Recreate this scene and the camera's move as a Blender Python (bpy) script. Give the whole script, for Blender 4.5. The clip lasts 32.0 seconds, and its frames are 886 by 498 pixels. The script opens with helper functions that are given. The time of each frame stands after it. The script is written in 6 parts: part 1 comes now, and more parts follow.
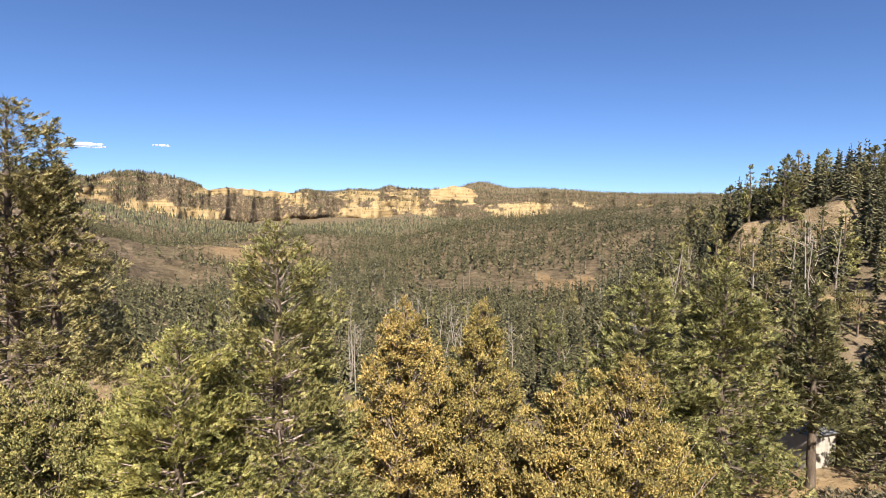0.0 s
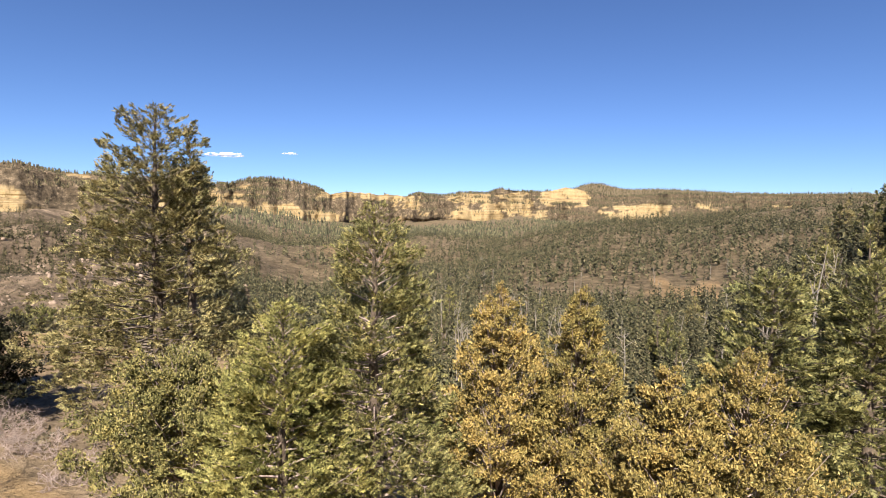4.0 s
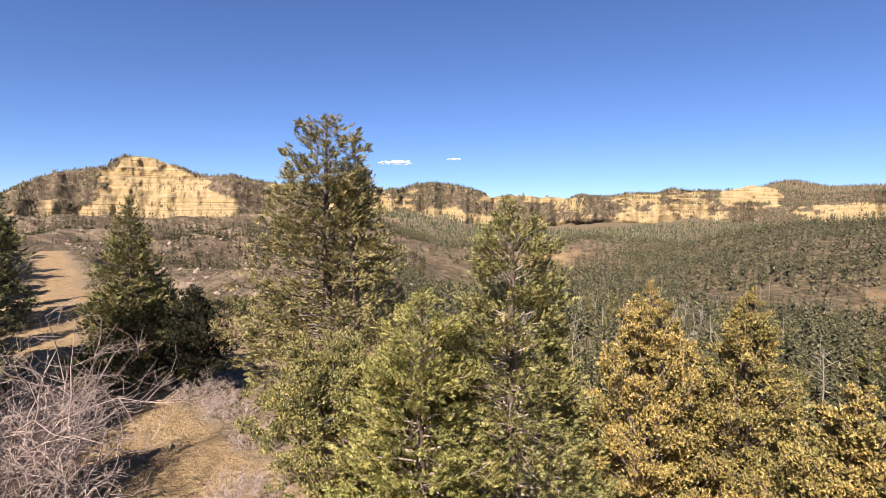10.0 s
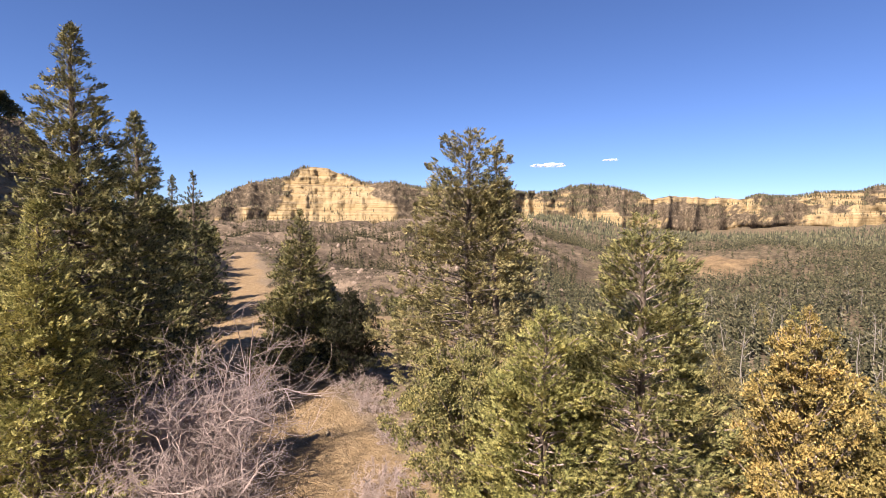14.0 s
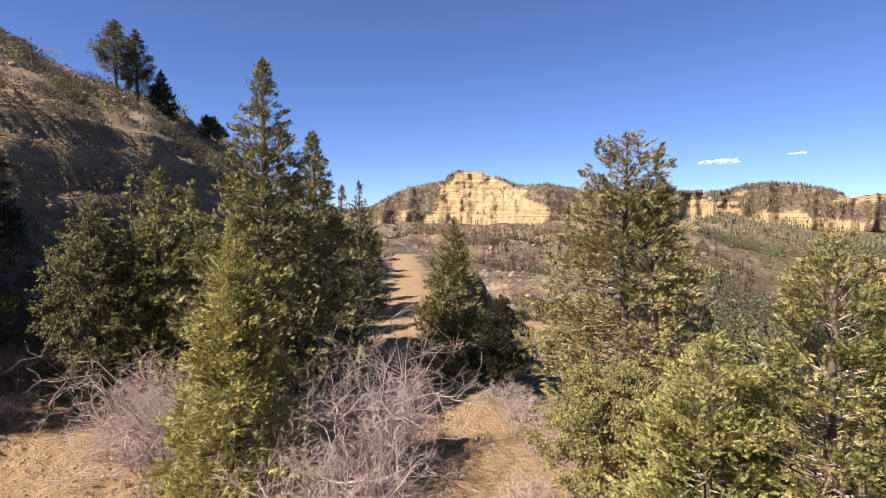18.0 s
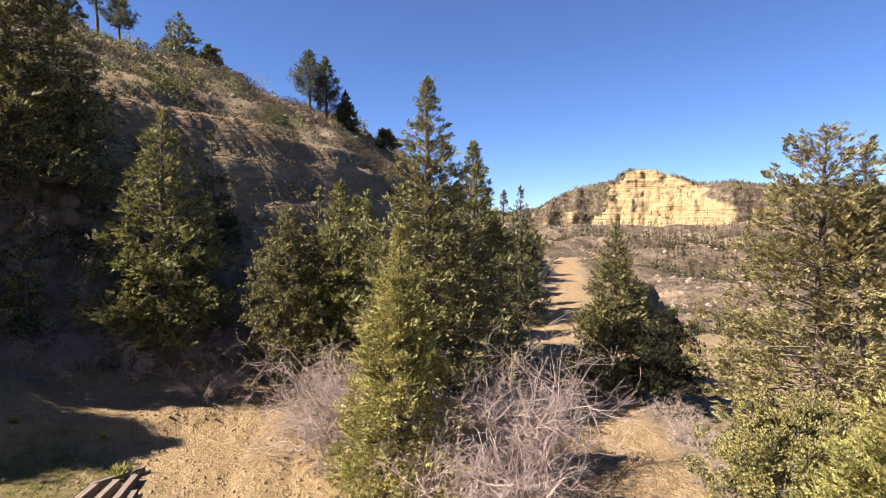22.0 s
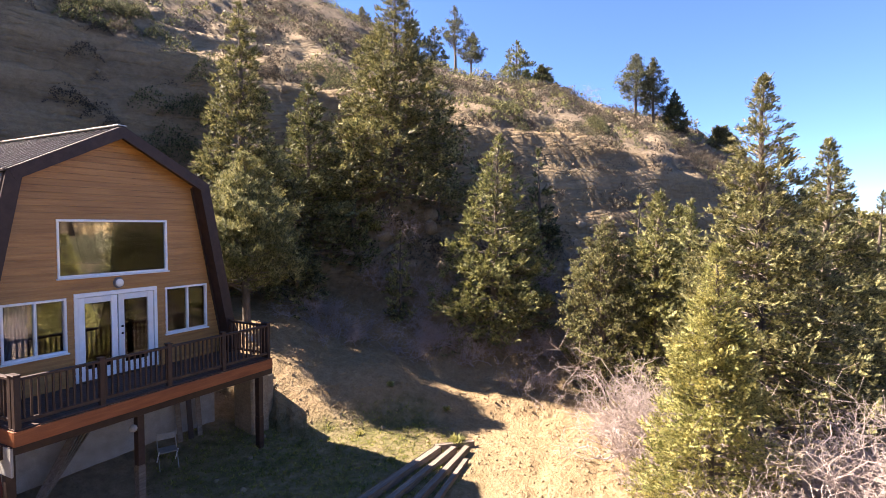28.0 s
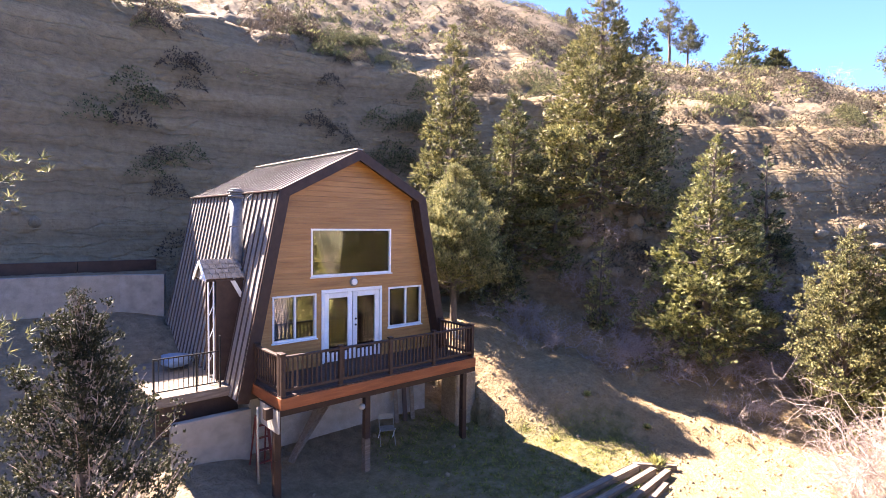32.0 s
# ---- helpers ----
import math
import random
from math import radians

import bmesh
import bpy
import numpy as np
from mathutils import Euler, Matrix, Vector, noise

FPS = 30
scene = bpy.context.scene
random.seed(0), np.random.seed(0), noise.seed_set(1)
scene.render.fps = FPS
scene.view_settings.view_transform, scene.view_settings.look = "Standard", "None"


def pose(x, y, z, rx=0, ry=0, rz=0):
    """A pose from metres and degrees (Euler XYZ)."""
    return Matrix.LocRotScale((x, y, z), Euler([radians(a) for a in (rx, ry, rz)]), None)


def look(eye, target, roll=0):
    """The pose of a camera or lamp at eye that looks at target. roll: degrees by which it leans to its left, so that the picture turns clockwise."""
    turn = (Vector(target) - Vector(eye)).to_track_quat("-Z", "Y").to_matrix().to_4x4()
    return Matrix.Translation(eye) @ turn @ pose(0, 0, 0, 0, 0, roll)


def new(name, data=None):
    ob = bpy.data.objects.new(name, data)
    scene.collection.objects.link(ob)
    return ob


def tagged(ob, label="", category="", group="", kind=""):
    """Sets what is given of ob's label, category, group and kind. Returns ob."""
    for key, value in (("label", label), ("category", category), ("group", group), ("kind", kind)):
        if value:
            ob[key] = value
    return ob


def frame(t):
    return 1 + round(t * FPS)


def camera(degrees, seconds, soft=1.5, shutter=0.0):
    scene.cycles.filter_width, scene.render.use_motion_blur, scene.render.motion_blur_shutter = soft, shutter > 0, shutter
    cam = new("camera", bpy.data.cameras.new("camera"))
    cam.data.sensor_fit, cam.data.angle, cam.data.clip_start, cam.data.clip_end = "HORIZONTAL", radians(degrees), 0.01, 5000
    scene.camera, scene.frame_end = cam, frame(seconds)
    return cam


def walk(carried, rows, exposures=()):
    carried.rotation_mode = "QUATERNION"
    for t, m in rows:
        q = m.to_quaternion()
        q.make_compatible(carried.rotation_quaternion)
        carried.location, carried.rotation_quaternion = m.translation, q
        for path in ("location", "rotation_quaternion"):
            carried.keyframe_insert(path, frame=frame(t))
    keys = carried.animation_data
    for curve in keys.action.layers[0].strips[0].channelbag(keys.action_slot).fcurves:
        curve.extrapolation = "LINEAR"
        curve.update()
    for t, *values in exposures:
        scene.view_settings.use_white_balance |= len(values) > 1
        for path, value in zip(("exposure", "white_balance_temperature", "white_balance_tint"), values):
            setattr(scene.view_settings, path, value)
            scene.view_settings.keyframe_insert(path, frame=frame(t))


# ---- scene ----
# ---------------------------------------------------------------- camera
cam = camera(78.55, 32.0, soft=0.6)


def heading(x, y, z, yaw, pitch, roll):
    """Pose from a yaw to the left of +Y, a pitch up and a roll to the left."""
    way = (-math.sin(radians(yaw)) * math.cos(radians(pitch)), math.cos(radians(yaw)) * math.cos(radians(pitch)), math.sin(radians(pitch)))
    return look((x, y, z), (x + way[0] * 10, y + way[1] * 10, z + way[2] * 10), roll)


PATH = [
    (0.0, -6.284, -12.304, 3.202, -173.509, -3.635, 0.796),
    (1.0, -6.365, -12.399, 3.120, -170.709, -3.557, 0.800),
    (2.0, -6.442, -12.461, 3.054, -167.654, -3.556, 0.879),
    (3.0, -6.488, -12.455, 2.958, -164.588, -3.510, 0.812),
    (3.5, -6.494, -12.460, 2.912, -163.258, -3.514, 0.826),
    (5.5, -6.627, -12.538, 2.735, -157.669, -3.485, 0.401),
    (6.0, -6.665, -12.549, 2.707, -156.296, -3.508, 0.413),
    (7.0, -6.745, -12.563, 2.667, -153.905, -3.496, 0.242),
    (8.0, -6.751, -12.637, 2.635, -151.387, -3.472, 0.187),
    (9.0, -6.753, -12.682, 2.647, -148.595, -3.429, 0.334),
    (10.0, -6.803, -12.741, 2.713, -145.004, -3.372, 0.356),
    (11.0, -6.920, -12.792, 2.804, -141.144, -3.299, 0.305),
    (12.0, -7.057, -12.773, 2.834, -137.225, -3.200, 0.315),
    (13.0, -7.226, -12.776, 2.913, -133.230, -3.091, 0.475),
    (14.0, -7.304, -12.794, 2.960, -129.086, -3.074, 0.155),
    (14.5, -7.329, -12.806, 2.987, -127.092, -3.090, 0.082),
    (16.5, -7.287, -12.828, 3.089, -118.996, -2.975, -0.121),
    (17.0, -7.303, -12.817, 3.117, -117.061, -2.902, -0.023),
    (18.0, -7.331, -12.818, 3.176, -113.115, -2.853, 0.028),
    (19.0, -7.377, -12.820, 3.235, -109.050, -2.799, -0.001),
    (20.0, -7.425, -12.831, 3.257, -104.882, -2.743, 0.068),
    (21.0, -7.492, -12.922, 3.313, -100.403, -2.746, -0.067),
    (22.0, -7.599, -13.033, 3.361, -95.757, -2.674, -0.128),
    (23.0, -7.680, -13.088, 3.369, -90.885, -2.543, -0.307),
    (24.0, -7.687, -13.096, 3.382, -85.731, -2.401, -0.227),
    (24.5, -7.701, -13.113, 3.402, -83.010, -2.268, -0.258),
    (26.5, -8.013, -13.456, 3.609, -71.162, -2.412, 0.056),
    (27.0, -8.066, -13.482, 3.630, -68.235, -2.345, 0.127),
    (28.0, -8.161, -13.514, 3.710, -62.257, -2.389, 0.031),
    (29.0, -8.240, -13.533, 3.815, -56.271, -2.415, 0.242),
    (30.0, -8.361, -13.574, 3.931, -50.504, -2.514, 0.525),
    (31.0, -8.477, -13.685, 4.010, -45.005, -2.589, 0.493),
    (32.0, -8.569, -13.798, 4.042, -41.324, -2.632, 0.708),
]
walk(cam, [(r[0], heading(*r[1:])) for r in PATH],
     exposures=[(0.0, 1.4, 6500, 14), (6.0, 1.35, 6500, 17), (10.0, 1.38, 6500, 20), (15.0, 1.45, 6500, 24), (20.0, 1.55, 6500, 22), (24.0, 1.9, 6500, 18), (26.5, 2.24, 6600, 20), (28.0, 2.66, 6600, 22), (30.0, 3.1, 6600, 24), (32.0, 3.42, 6500, 26)])

# ---------------------------------------------------------------- light
SUN_AZ, SUN_EL = -14.0, 45.0      # degrees: clockwise from +Y, above the horizon
world = bpy.data.worlds.new("sky")
scene.world = world
world.use_nodes = True
wn = world.node_tree
sky = wn.nodes.new("ShaderNodeTexSky")
sky.sky_type = "NISHITA"
sky.sun_disc = False
sky.sun_elevation = radians(SUN_EL)
sky.sun_rotation = radians(SUN_AZ)
sky.altitude = 2800
sky.air_density = 1.0
sky.dust_density = 0.0
sky.ozone_density = 5.0
deep = wn.nodes.new("ShaderNodeMix")                         # clear high-desert air: a deeper blue
deep.data_type, deep.blend_type = "RGBA", "MULTIPLY"
deep.inputs[0].default_value = 1.0
deep.inputs[7].default_value = (0.80, 0.93, 1.10, 1)
wn.links.new(sky.outputs[0], deep.inputs[6])
wn.links.new(deep.outputs[2], wn.nodes["Background"].inputs[0])
wn.nodes["Background"].inputs[1].default_value = 0.05

sun = new("sun", bpy.data.lights.new("sun", "SUN"))
sun.data.energy = 5.0
sun.data.angle = radians(0.53)
sun.data.color = (1.0, 0.90, 0.74)
sd = Vector((math.sin(radians(SUN_AZ)) * math.cos(radians(SUN_EL)), math.cos(radians(SUN_AZ)) * math.cos(radians(SUN_EL)), math.sin(radians(SUN_EL))))
sun.matrix_world = look(sd * 100, (0, 0, 0))


# ---------------------------------------------------------------- materials
def nodes_of(name):
    m = bpy.data.materials.new(name)
    m.use_nodes = True
    nt = m.node_tree
    return m, nt, nt.nodes["Principled BSDF"]


def link(nt, a, b):
    nt.links.new(a, b)


def ramp(nt, fac, stops):
    n = nt.nodes.new("ShaderNodeValToRGB")
    while len(n.color_ramp.elements) < len(stops):
        n.color_ramp.elements.new(0.5)
    for e, (p, c) in zip(n.color_ramp.elements, stops):
        e.position, e.color = p, (*c, 1) if len(c) == 3 else c
    link(nt, fac, n.inputs[0])
    return n.outputs[0]


def tex_noise(nt, vec, scale, detail=4, rough=0.6):
    n = nt.nodes.new("ShaderNodeTexNoise")
    n.inputs["Scale"].default_value, n.inputs["Detail"].default_value, n.inputs["Roughness"].default_value = scale, detail, rough
    link(nt, vec, n.inputs["Vector"])
    return n.outputs["Fac"]


def mix(nt, fac, a, b, kind="MIX"):
    n = nt.nodes.new("ShaderNodeMix")
    n.data_type, n.blend_type = "RGBA", kind
    for sock, v in ((n.inputs[0], fac), (n.inputs[6], a), (n.inputs[7], b)):
        if isinstance(v, (int, float)):
            sock.default_value = v
        elif isinstance(v, tuple):
            sock.default_value = (*v, 1)
        else:
            link(nt, v, sock)
    return n.outputs[2]


def bump(nt, bsdf, height, strength=0.4, dist=0.02):
    n = nt.nodes.new("ShaderNodeBump")
    n.inputs["Strength"].default_value, n.inputs["Distance"].default_value = strength, dist
    link(nt, height, n.inputs["Height"])
    link(nt, n.outputs[0], bsdf.inputs["Normal"])


def coords(nt, kind="Object", scale=(1, 1, 1)):
    t = nt.nodes.new("ShaderNodeTexCoord")
    mp = nt.nodes.new("ShaderNodeMapping")
    mp.inputs["Scale"].default_value = scale
    link(nt, t.outputs[kind], mp.inputs[0])
    return mp.outputs[0]


def worldpos(nt, scale=(1, 1, 1)):
    g = nt.nodes.new("ShaderNodeNewGeometry")
    mp = nt.nodes.new("ShaderNodeMapping")
    mp.inputs["Scale"].default_value = scale
    link(nt, g.outputs["Position"], mp.inputs[0])
    return mp.outputs[0]


def surface(name, dark, light, scale=6.0, rough=0.7, metal=0.0, stretch=(1, 1, 1), relief=0.3, depth=0.01, fine=60.0, spec=0.3, vary=0.25, k=1.0):
    """A surface with large stains, fine grain and relief; each object differs a little."""
    m, nt, b = nodes_of(name)
    dark, light = [tuple(c * k for c in q) for q in (dark, light)]
    v = coords(nt, "Object", stretch)
    big = tex_noise(nt, v, scale, 5, 0.62)
    small = tex_noise(nt, v, fine, 3, 0.7)
    col = ramp(nt, big, [(0.28, dark), (0.72, light)])
    grain = ramp(nt, small, [(0.3, (1 - vary,) * 3), (0.7, (1 + vary * 0.4,) * 3)])
    col = mix(nt, 1.0, col, grain, "MULTIPLY")
    oi = nt.nodes.new("ShaderNodeObjectInfo")
    tone = ramp(nt, oi.outputs["Random"], [(0.0, (0.86, 0.86, 0.86)), (1.0, (1.08, 1.08, 1.08))])
    col = mix(nt, 1.0, col, tone, "MULTIPLY")
    link(nt, col, b.inputs["Base Color"])
    b.inputs["Metallic"].default_value = metal
    b.inputs["Specular IOR Level"].default_value = spec
    rr = nt.nodes.new("ShaderNodeMapRange")
    rr.inputs["To Min"].default_value, rr.inputs["To Max"].default_value = max(rough - 0.12, 0.05), min(rough + 0.12, 1)
    link(nt, small, rr.inputs["Value"])
    link(nt, rr.outputs[0], b.inputs["Roughness"])
    if relief:
        add = nt.nodes.new("ShaderNodeMath")
        add.operation = "ADD"
        link(nt, big, add.inputs[0])
        link(nt, small, add.inputs[1])
        bump(nt, b, add.outputs[0], relief, depth)
    return m


def foliage(name, stops, trans=0.24, k=0.74):
    """Needles and scale leaves: colour varies from tuft to tuft and over the crown."""
    m, nt, b = nodes_of(name)
    g = nt.nodes.new("ShaderNodeNewGeometry")
    isl = ramp(nt, g.outputs["Random Per Island"], [(q, (c[0] * k, c[1] * k, c[2] * k * 1.11)) for q, c in stops])
    big = tex_noise(nt, coords(nt, "Object"), 2.6, 4, 0.6)
    tone = ramp(nt, big, [(0.3, (0.55, 0.62, 0.55)), (0.5, (0.95, 0.96, 0.92)), (0.72, (1.32, 1.22, 1.08))])
    col = mix(nt, 1.0, isl, tone, "MULTIPLY")
    oi = nt.nodes.new("ShaderNodeObjectInfo")
    col = mix(nt, 1.0, col, ramp(nt, oi.outputs["Random"], [(0, (0.85, 0.88, 0.85)), (1, (1.12, 1.08, 1.05))]), "MULTIPLY")
    link(nt, col, b.inputs["Base Color"])
    b.inputs["Roughness"].default_value = 0.65
    b.inputs["Specular IOR Level"].default_value = 0.25
    tr = nt.nodes.new("ShaderNodeBsdfTranslucent")
    link(nt, col, tr.inputs[0])
    mx = nt.nodes.new("ShaderNodeMixShader")
    mx.inputs[0].default_value = trans
    link(nt, b.outputs[0], mx.inputs[1])
    link(nt, tr.outputs[0], mx.inputs[2])
    link(nt, mx.outputs[0], nt.nodes["Material Output"].inputs[0])
    return m


M_JUNIPER = foliage("golden_scale_leaves", [(0, (0.10, 0.088, 0.034)), (0.35, (0.34, 0.262, 0.085)), (0.7, (0.54, 0.43, 0.14)), (1, (0.68, 0.56, 0.22))], 0.18)
M_GREEN = foliage("olive_needles", [(0, (0.048, 0.053, 0.023)), (0.35, (0.20, 0.20, 0.076)), (0.7, (0.37, 0.352, 0.13)), (1, (0.51, 0.475, 0.19))], 0.24, 0.8)
M_LIME = foliage("lime_needles", [(0, (0.075, 0.08, 0.032)), (0.35, (0.29, 0.28, 0.092)), (0.7, (0.47, 0.445, 0.145)), (1, (0.60, 0.55, 0.21))], 0.32, 0.88)
M_FIR = foliage("fir_needles", [(0, (0.034, 0.040, 0.023)), (0.35, (0.115, 0.12, 0.055)), (0.7, (0.22, 0.22, 0.095)), (1, (0.36, 0.345, 0.16))])
M_PINE = foliage("pine_needles", [(0, (0.07, 0.062, 0.03)), (0.35, (0.25, 0.22, 0.09)), (0.7, (0.44, 0.39, 0.165)), (1, (0.62, 0.56, 0.27))], 0.28)
M_OLIVE = foliage("dark_olive_needles", [(0, (0.04, 0.045, 0.022)), (0.35, (0.155, 0.157, 0.062)), (0.7, (0.30, 0.29, 0.115)), (1, (0.46, 0.43, 0.19))], 0.22)
# near black: the side-entry juniper's shade is put into this colour
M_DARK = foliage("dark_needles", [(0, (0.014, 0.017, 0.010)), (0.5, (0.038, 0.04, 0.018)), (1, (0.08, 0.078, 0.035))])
M_FARTREE = foliage("far_conifer_needles", [(0, (0.036, 0.035, 0.02)), (0.5, (0.10, 0.094, 0.048)), (1, (0.20, 0.18, 0.092))], 0.15)
M_WOODS = foliage("valley_conifer_needles", [(0, (0.04, 0.043, 0.026)), (0.4, (0.105, 0.106, 0.058)), (0.8, (0.20, 0.19, 0.10)), (1, (0.31, 0.28, 0.16))], 0.12)
M_SAGE = foliage("sage_leaves", [(0, (0.09, 0.08, 0.055)), (0.5, (0.21, 0.185, 0.12)), (1, (0.35, 0.31, 0.21))])
M_SCRUB = foliage("brown_scrub", [(0, (0.045, 0.036, 0.028)), (0.5, (0.105, 0.083, 0.06)), (1, (0.20, 0.16, 0.115))])
M_GRASS = foliage("grass_blades", [(0, (0.10, 0.12, 0.02)), (0.5, (0.27, 0.29, 0.05)), (1, (0.46, 0.42, 0.12))])
M_BARK = surface("grey_brown_bark", (0.10, 0.075, 0.055), (0.26, 0.21, 0.165), 9, 0.9, relief=0.8, depth=0.03, stretch=(1, 1, 0.25), k=0.72)
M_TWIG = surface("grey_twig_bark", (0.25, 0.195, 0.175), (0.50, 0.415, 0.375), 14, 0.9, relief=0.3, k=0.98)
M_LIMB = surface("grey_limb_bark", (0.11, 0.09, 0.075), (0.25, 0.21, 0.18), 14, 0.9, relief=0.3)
M_PALEWOOD = surface("bleached_dead_wood", (0.30, 0.27, 0.23), (0.52, 0.48, 0.42), 10, 0.9, relief=0.4, k=0.72)
M_CEDAR = surface("stained_cedar_siding", (0.29, 0.132, 0.038), (0.51, 0.262, 0.083), 1.6, 0.5, stretch=(0.5, 1, 9), relief=0.25, depth=0.004, fine=30, spec=0.35, vary=0.3)
M_DECKRED = surface("red_stained_fascia", (0.26, 0.075, 0.028), (0.44, 0.15, 0.055), 2, 0.55, stretch=(0.6, 1, 6), relief=0.25, depth=0.004, k=0.75)
M_BROWN = surface("dark_brown_painted_wood", (0.030, 0.017, 0.013), (0.062, 0.036, 0.027), 5, 0.55, relief=0.2, depth=0.003)
M_DECKTOP = surface("worn_brown_deck_boards", (0.045, 0.026, 0.020), (0.10, 0.06, 0.045), 4, 0.7, relief=0.3, depth=0.003, stretch=(3, 0.5, 1))
# brown roof metal, its base colour paled to carry sun and sky glare
M_METAL = surface("tan_painted_roof_metal", (0.33, 0.31, 0.29), (0.43, 0.405, 0.38), 3, 0.4, metal=0.45, relief=0.05, depth=0.002, spec=0.8, vary=0.1)
M_GALV = surface("dull_galvanised_flue_pipe", (0.13, 0.14, 0.155), (0.24, 0.25, 0.27), 12, 0.55, metal=0.4, relief=0.1, depth=0.003)
M_WHITE = surface("white_painted_trim", (0.72, 0.72, 0.72), (0.82, 0.82, 0.81), 8, 0.4, relief=0.05, depth=0.002, vary=0.06)
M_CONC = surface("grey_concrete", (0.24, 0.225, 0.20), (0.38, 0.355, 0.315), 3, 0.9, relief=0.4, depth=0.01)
M_IRON = surface("black_iron", (0.012, 0.012, 0.013), (0.03, 0.03, 0.03), 12, 0.45, metal=0.4, relief=0.1)
M_LOG = surface("weathered_timber", (0.17, 0.13, 0.10), (0.38, 0.31, 0.24), 5, 0.9, relief=0.6, depth=0.012, stretch=(0.4, 4, 4), k=0.72)
M_SHINGLE = surface("weathered_shingles", (0.16, 0.13, 0.11), (0.36, 0.31, 0.27), 9, 0.9, relief=0.5, depth=0.008)
M_ROCK = surface("tan_sandstone_rock", (0.28, 0.215, 0.14), (0.50, 0.41, 0.28), 1.4, 0.95, relief=0.8, depth=0.06, fine=14, k=0.72)
M_PINKROCK = surface("pinkish_boulder", (0.20, 0.155, 0.118), (0.40, 0.315, 0.24), 1.0, 0.95, relief=0.8, depth=0.1, fine=9)
M_CLOD = surface("dry_dirt_clod", (0.30, 0.21, 0.11), (0.48, 0.355, 0.20), 6, 0.95, relief=0.8, depth=0.02, k=0.72)
M_SHED = surface("bare_plywood_shed_wall", (0.42, 0.40, 0.36), (0.60, 0.57, 0.52), 2, 0.85, relief=0.2, k=0.72)
M_SHEDROOF = surface("grey_shed_roof", (0.12, 0.13, 0.14), (0.22, 0.23, 0.25), 4, 0.75, relief=0.1)
# the room's dimness is put into this dark colour
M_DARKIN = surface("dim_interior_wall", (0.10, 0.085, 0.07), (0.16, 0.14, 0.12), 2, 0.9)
M_CURTAIN = surface("grey_curtain_cloth", (0.07, 0.075, 0.09), (0.13, 0.14, 0.165), 8, 0.9, stretch=(5, 5, 0.3), relief=0.3)
M_BLUE = surface("blue_plastic_tarp", (0.10, 0.16, 0.26), (0.20, 0.28, 0.38), 6, 0.5)
M_RED = surface("faded_red_paint", (0.10, 0.02, 0.018), (0.19, 0.04, 0.032), 8, 0.5)

M_GLASS, _nt, _b = nodes_of("window_glass")
_b.inputs["Base Color"].default_value = (0.9, 0.93, 0.95, 1)
_b.inputs["Roughness"].default_value = 0.02
_b.inputs["Transmission Weight"].default_value = 0.0
_tr = _nt.nodes.new("ShaderNodeBsdfTransparent")
_gl = _nt.nodes.new("ShaderNodeBsdfGlossy")
_gl.inputs["Roughness"].default_value = 0.02
_fr = _nt.nodes.new("ShaderNodeFresnel")
_fr.inputs[0].default_value = 1.95
_mx = _nt.nodes.new("ShaderNodeMixShader")
link(_nt, _fr.outputs[0], _mx.inputs[0])
link(_nt, _tr.outputs[0], _mx.inputs[1])
link(_nt, _gl.outputs[0], _mx.inputs[2])
link(_nt, _mx.outputs[0], _nt.nodes["Material Output"].inputs[0])

M_CLOUD, _nt, _b = nodes_of("thin_cloud")
_b.inputs["Base Color"].default_value = (0.9, 0.9, 0.92, 1)
_b.inputs["Roughness"].default_value = 1.0
_tr = _nt.nodes.new("ShaderNodeBsdfTransparent")
_mx = _nt.nodes.new("ShaderNodeMixShader")
link(_nt, ramp(_nt, tex_noise(_nt, coords(_nt, "Generated", (3, 1, 1)), 2.5, 5), [(0.38, (0, 0, 0)), (0.75, (0.8, 0.8, 0.8))]), _mx.inputs[0])
link(_nt, _tr.outputs[0], _mx.inputs[1])
link(_nt, _b.outputs[0], _mx.inputs[2])
link(_nt, _mx.outputs[0], _nt.nodes["Material Output"].inputs[0])


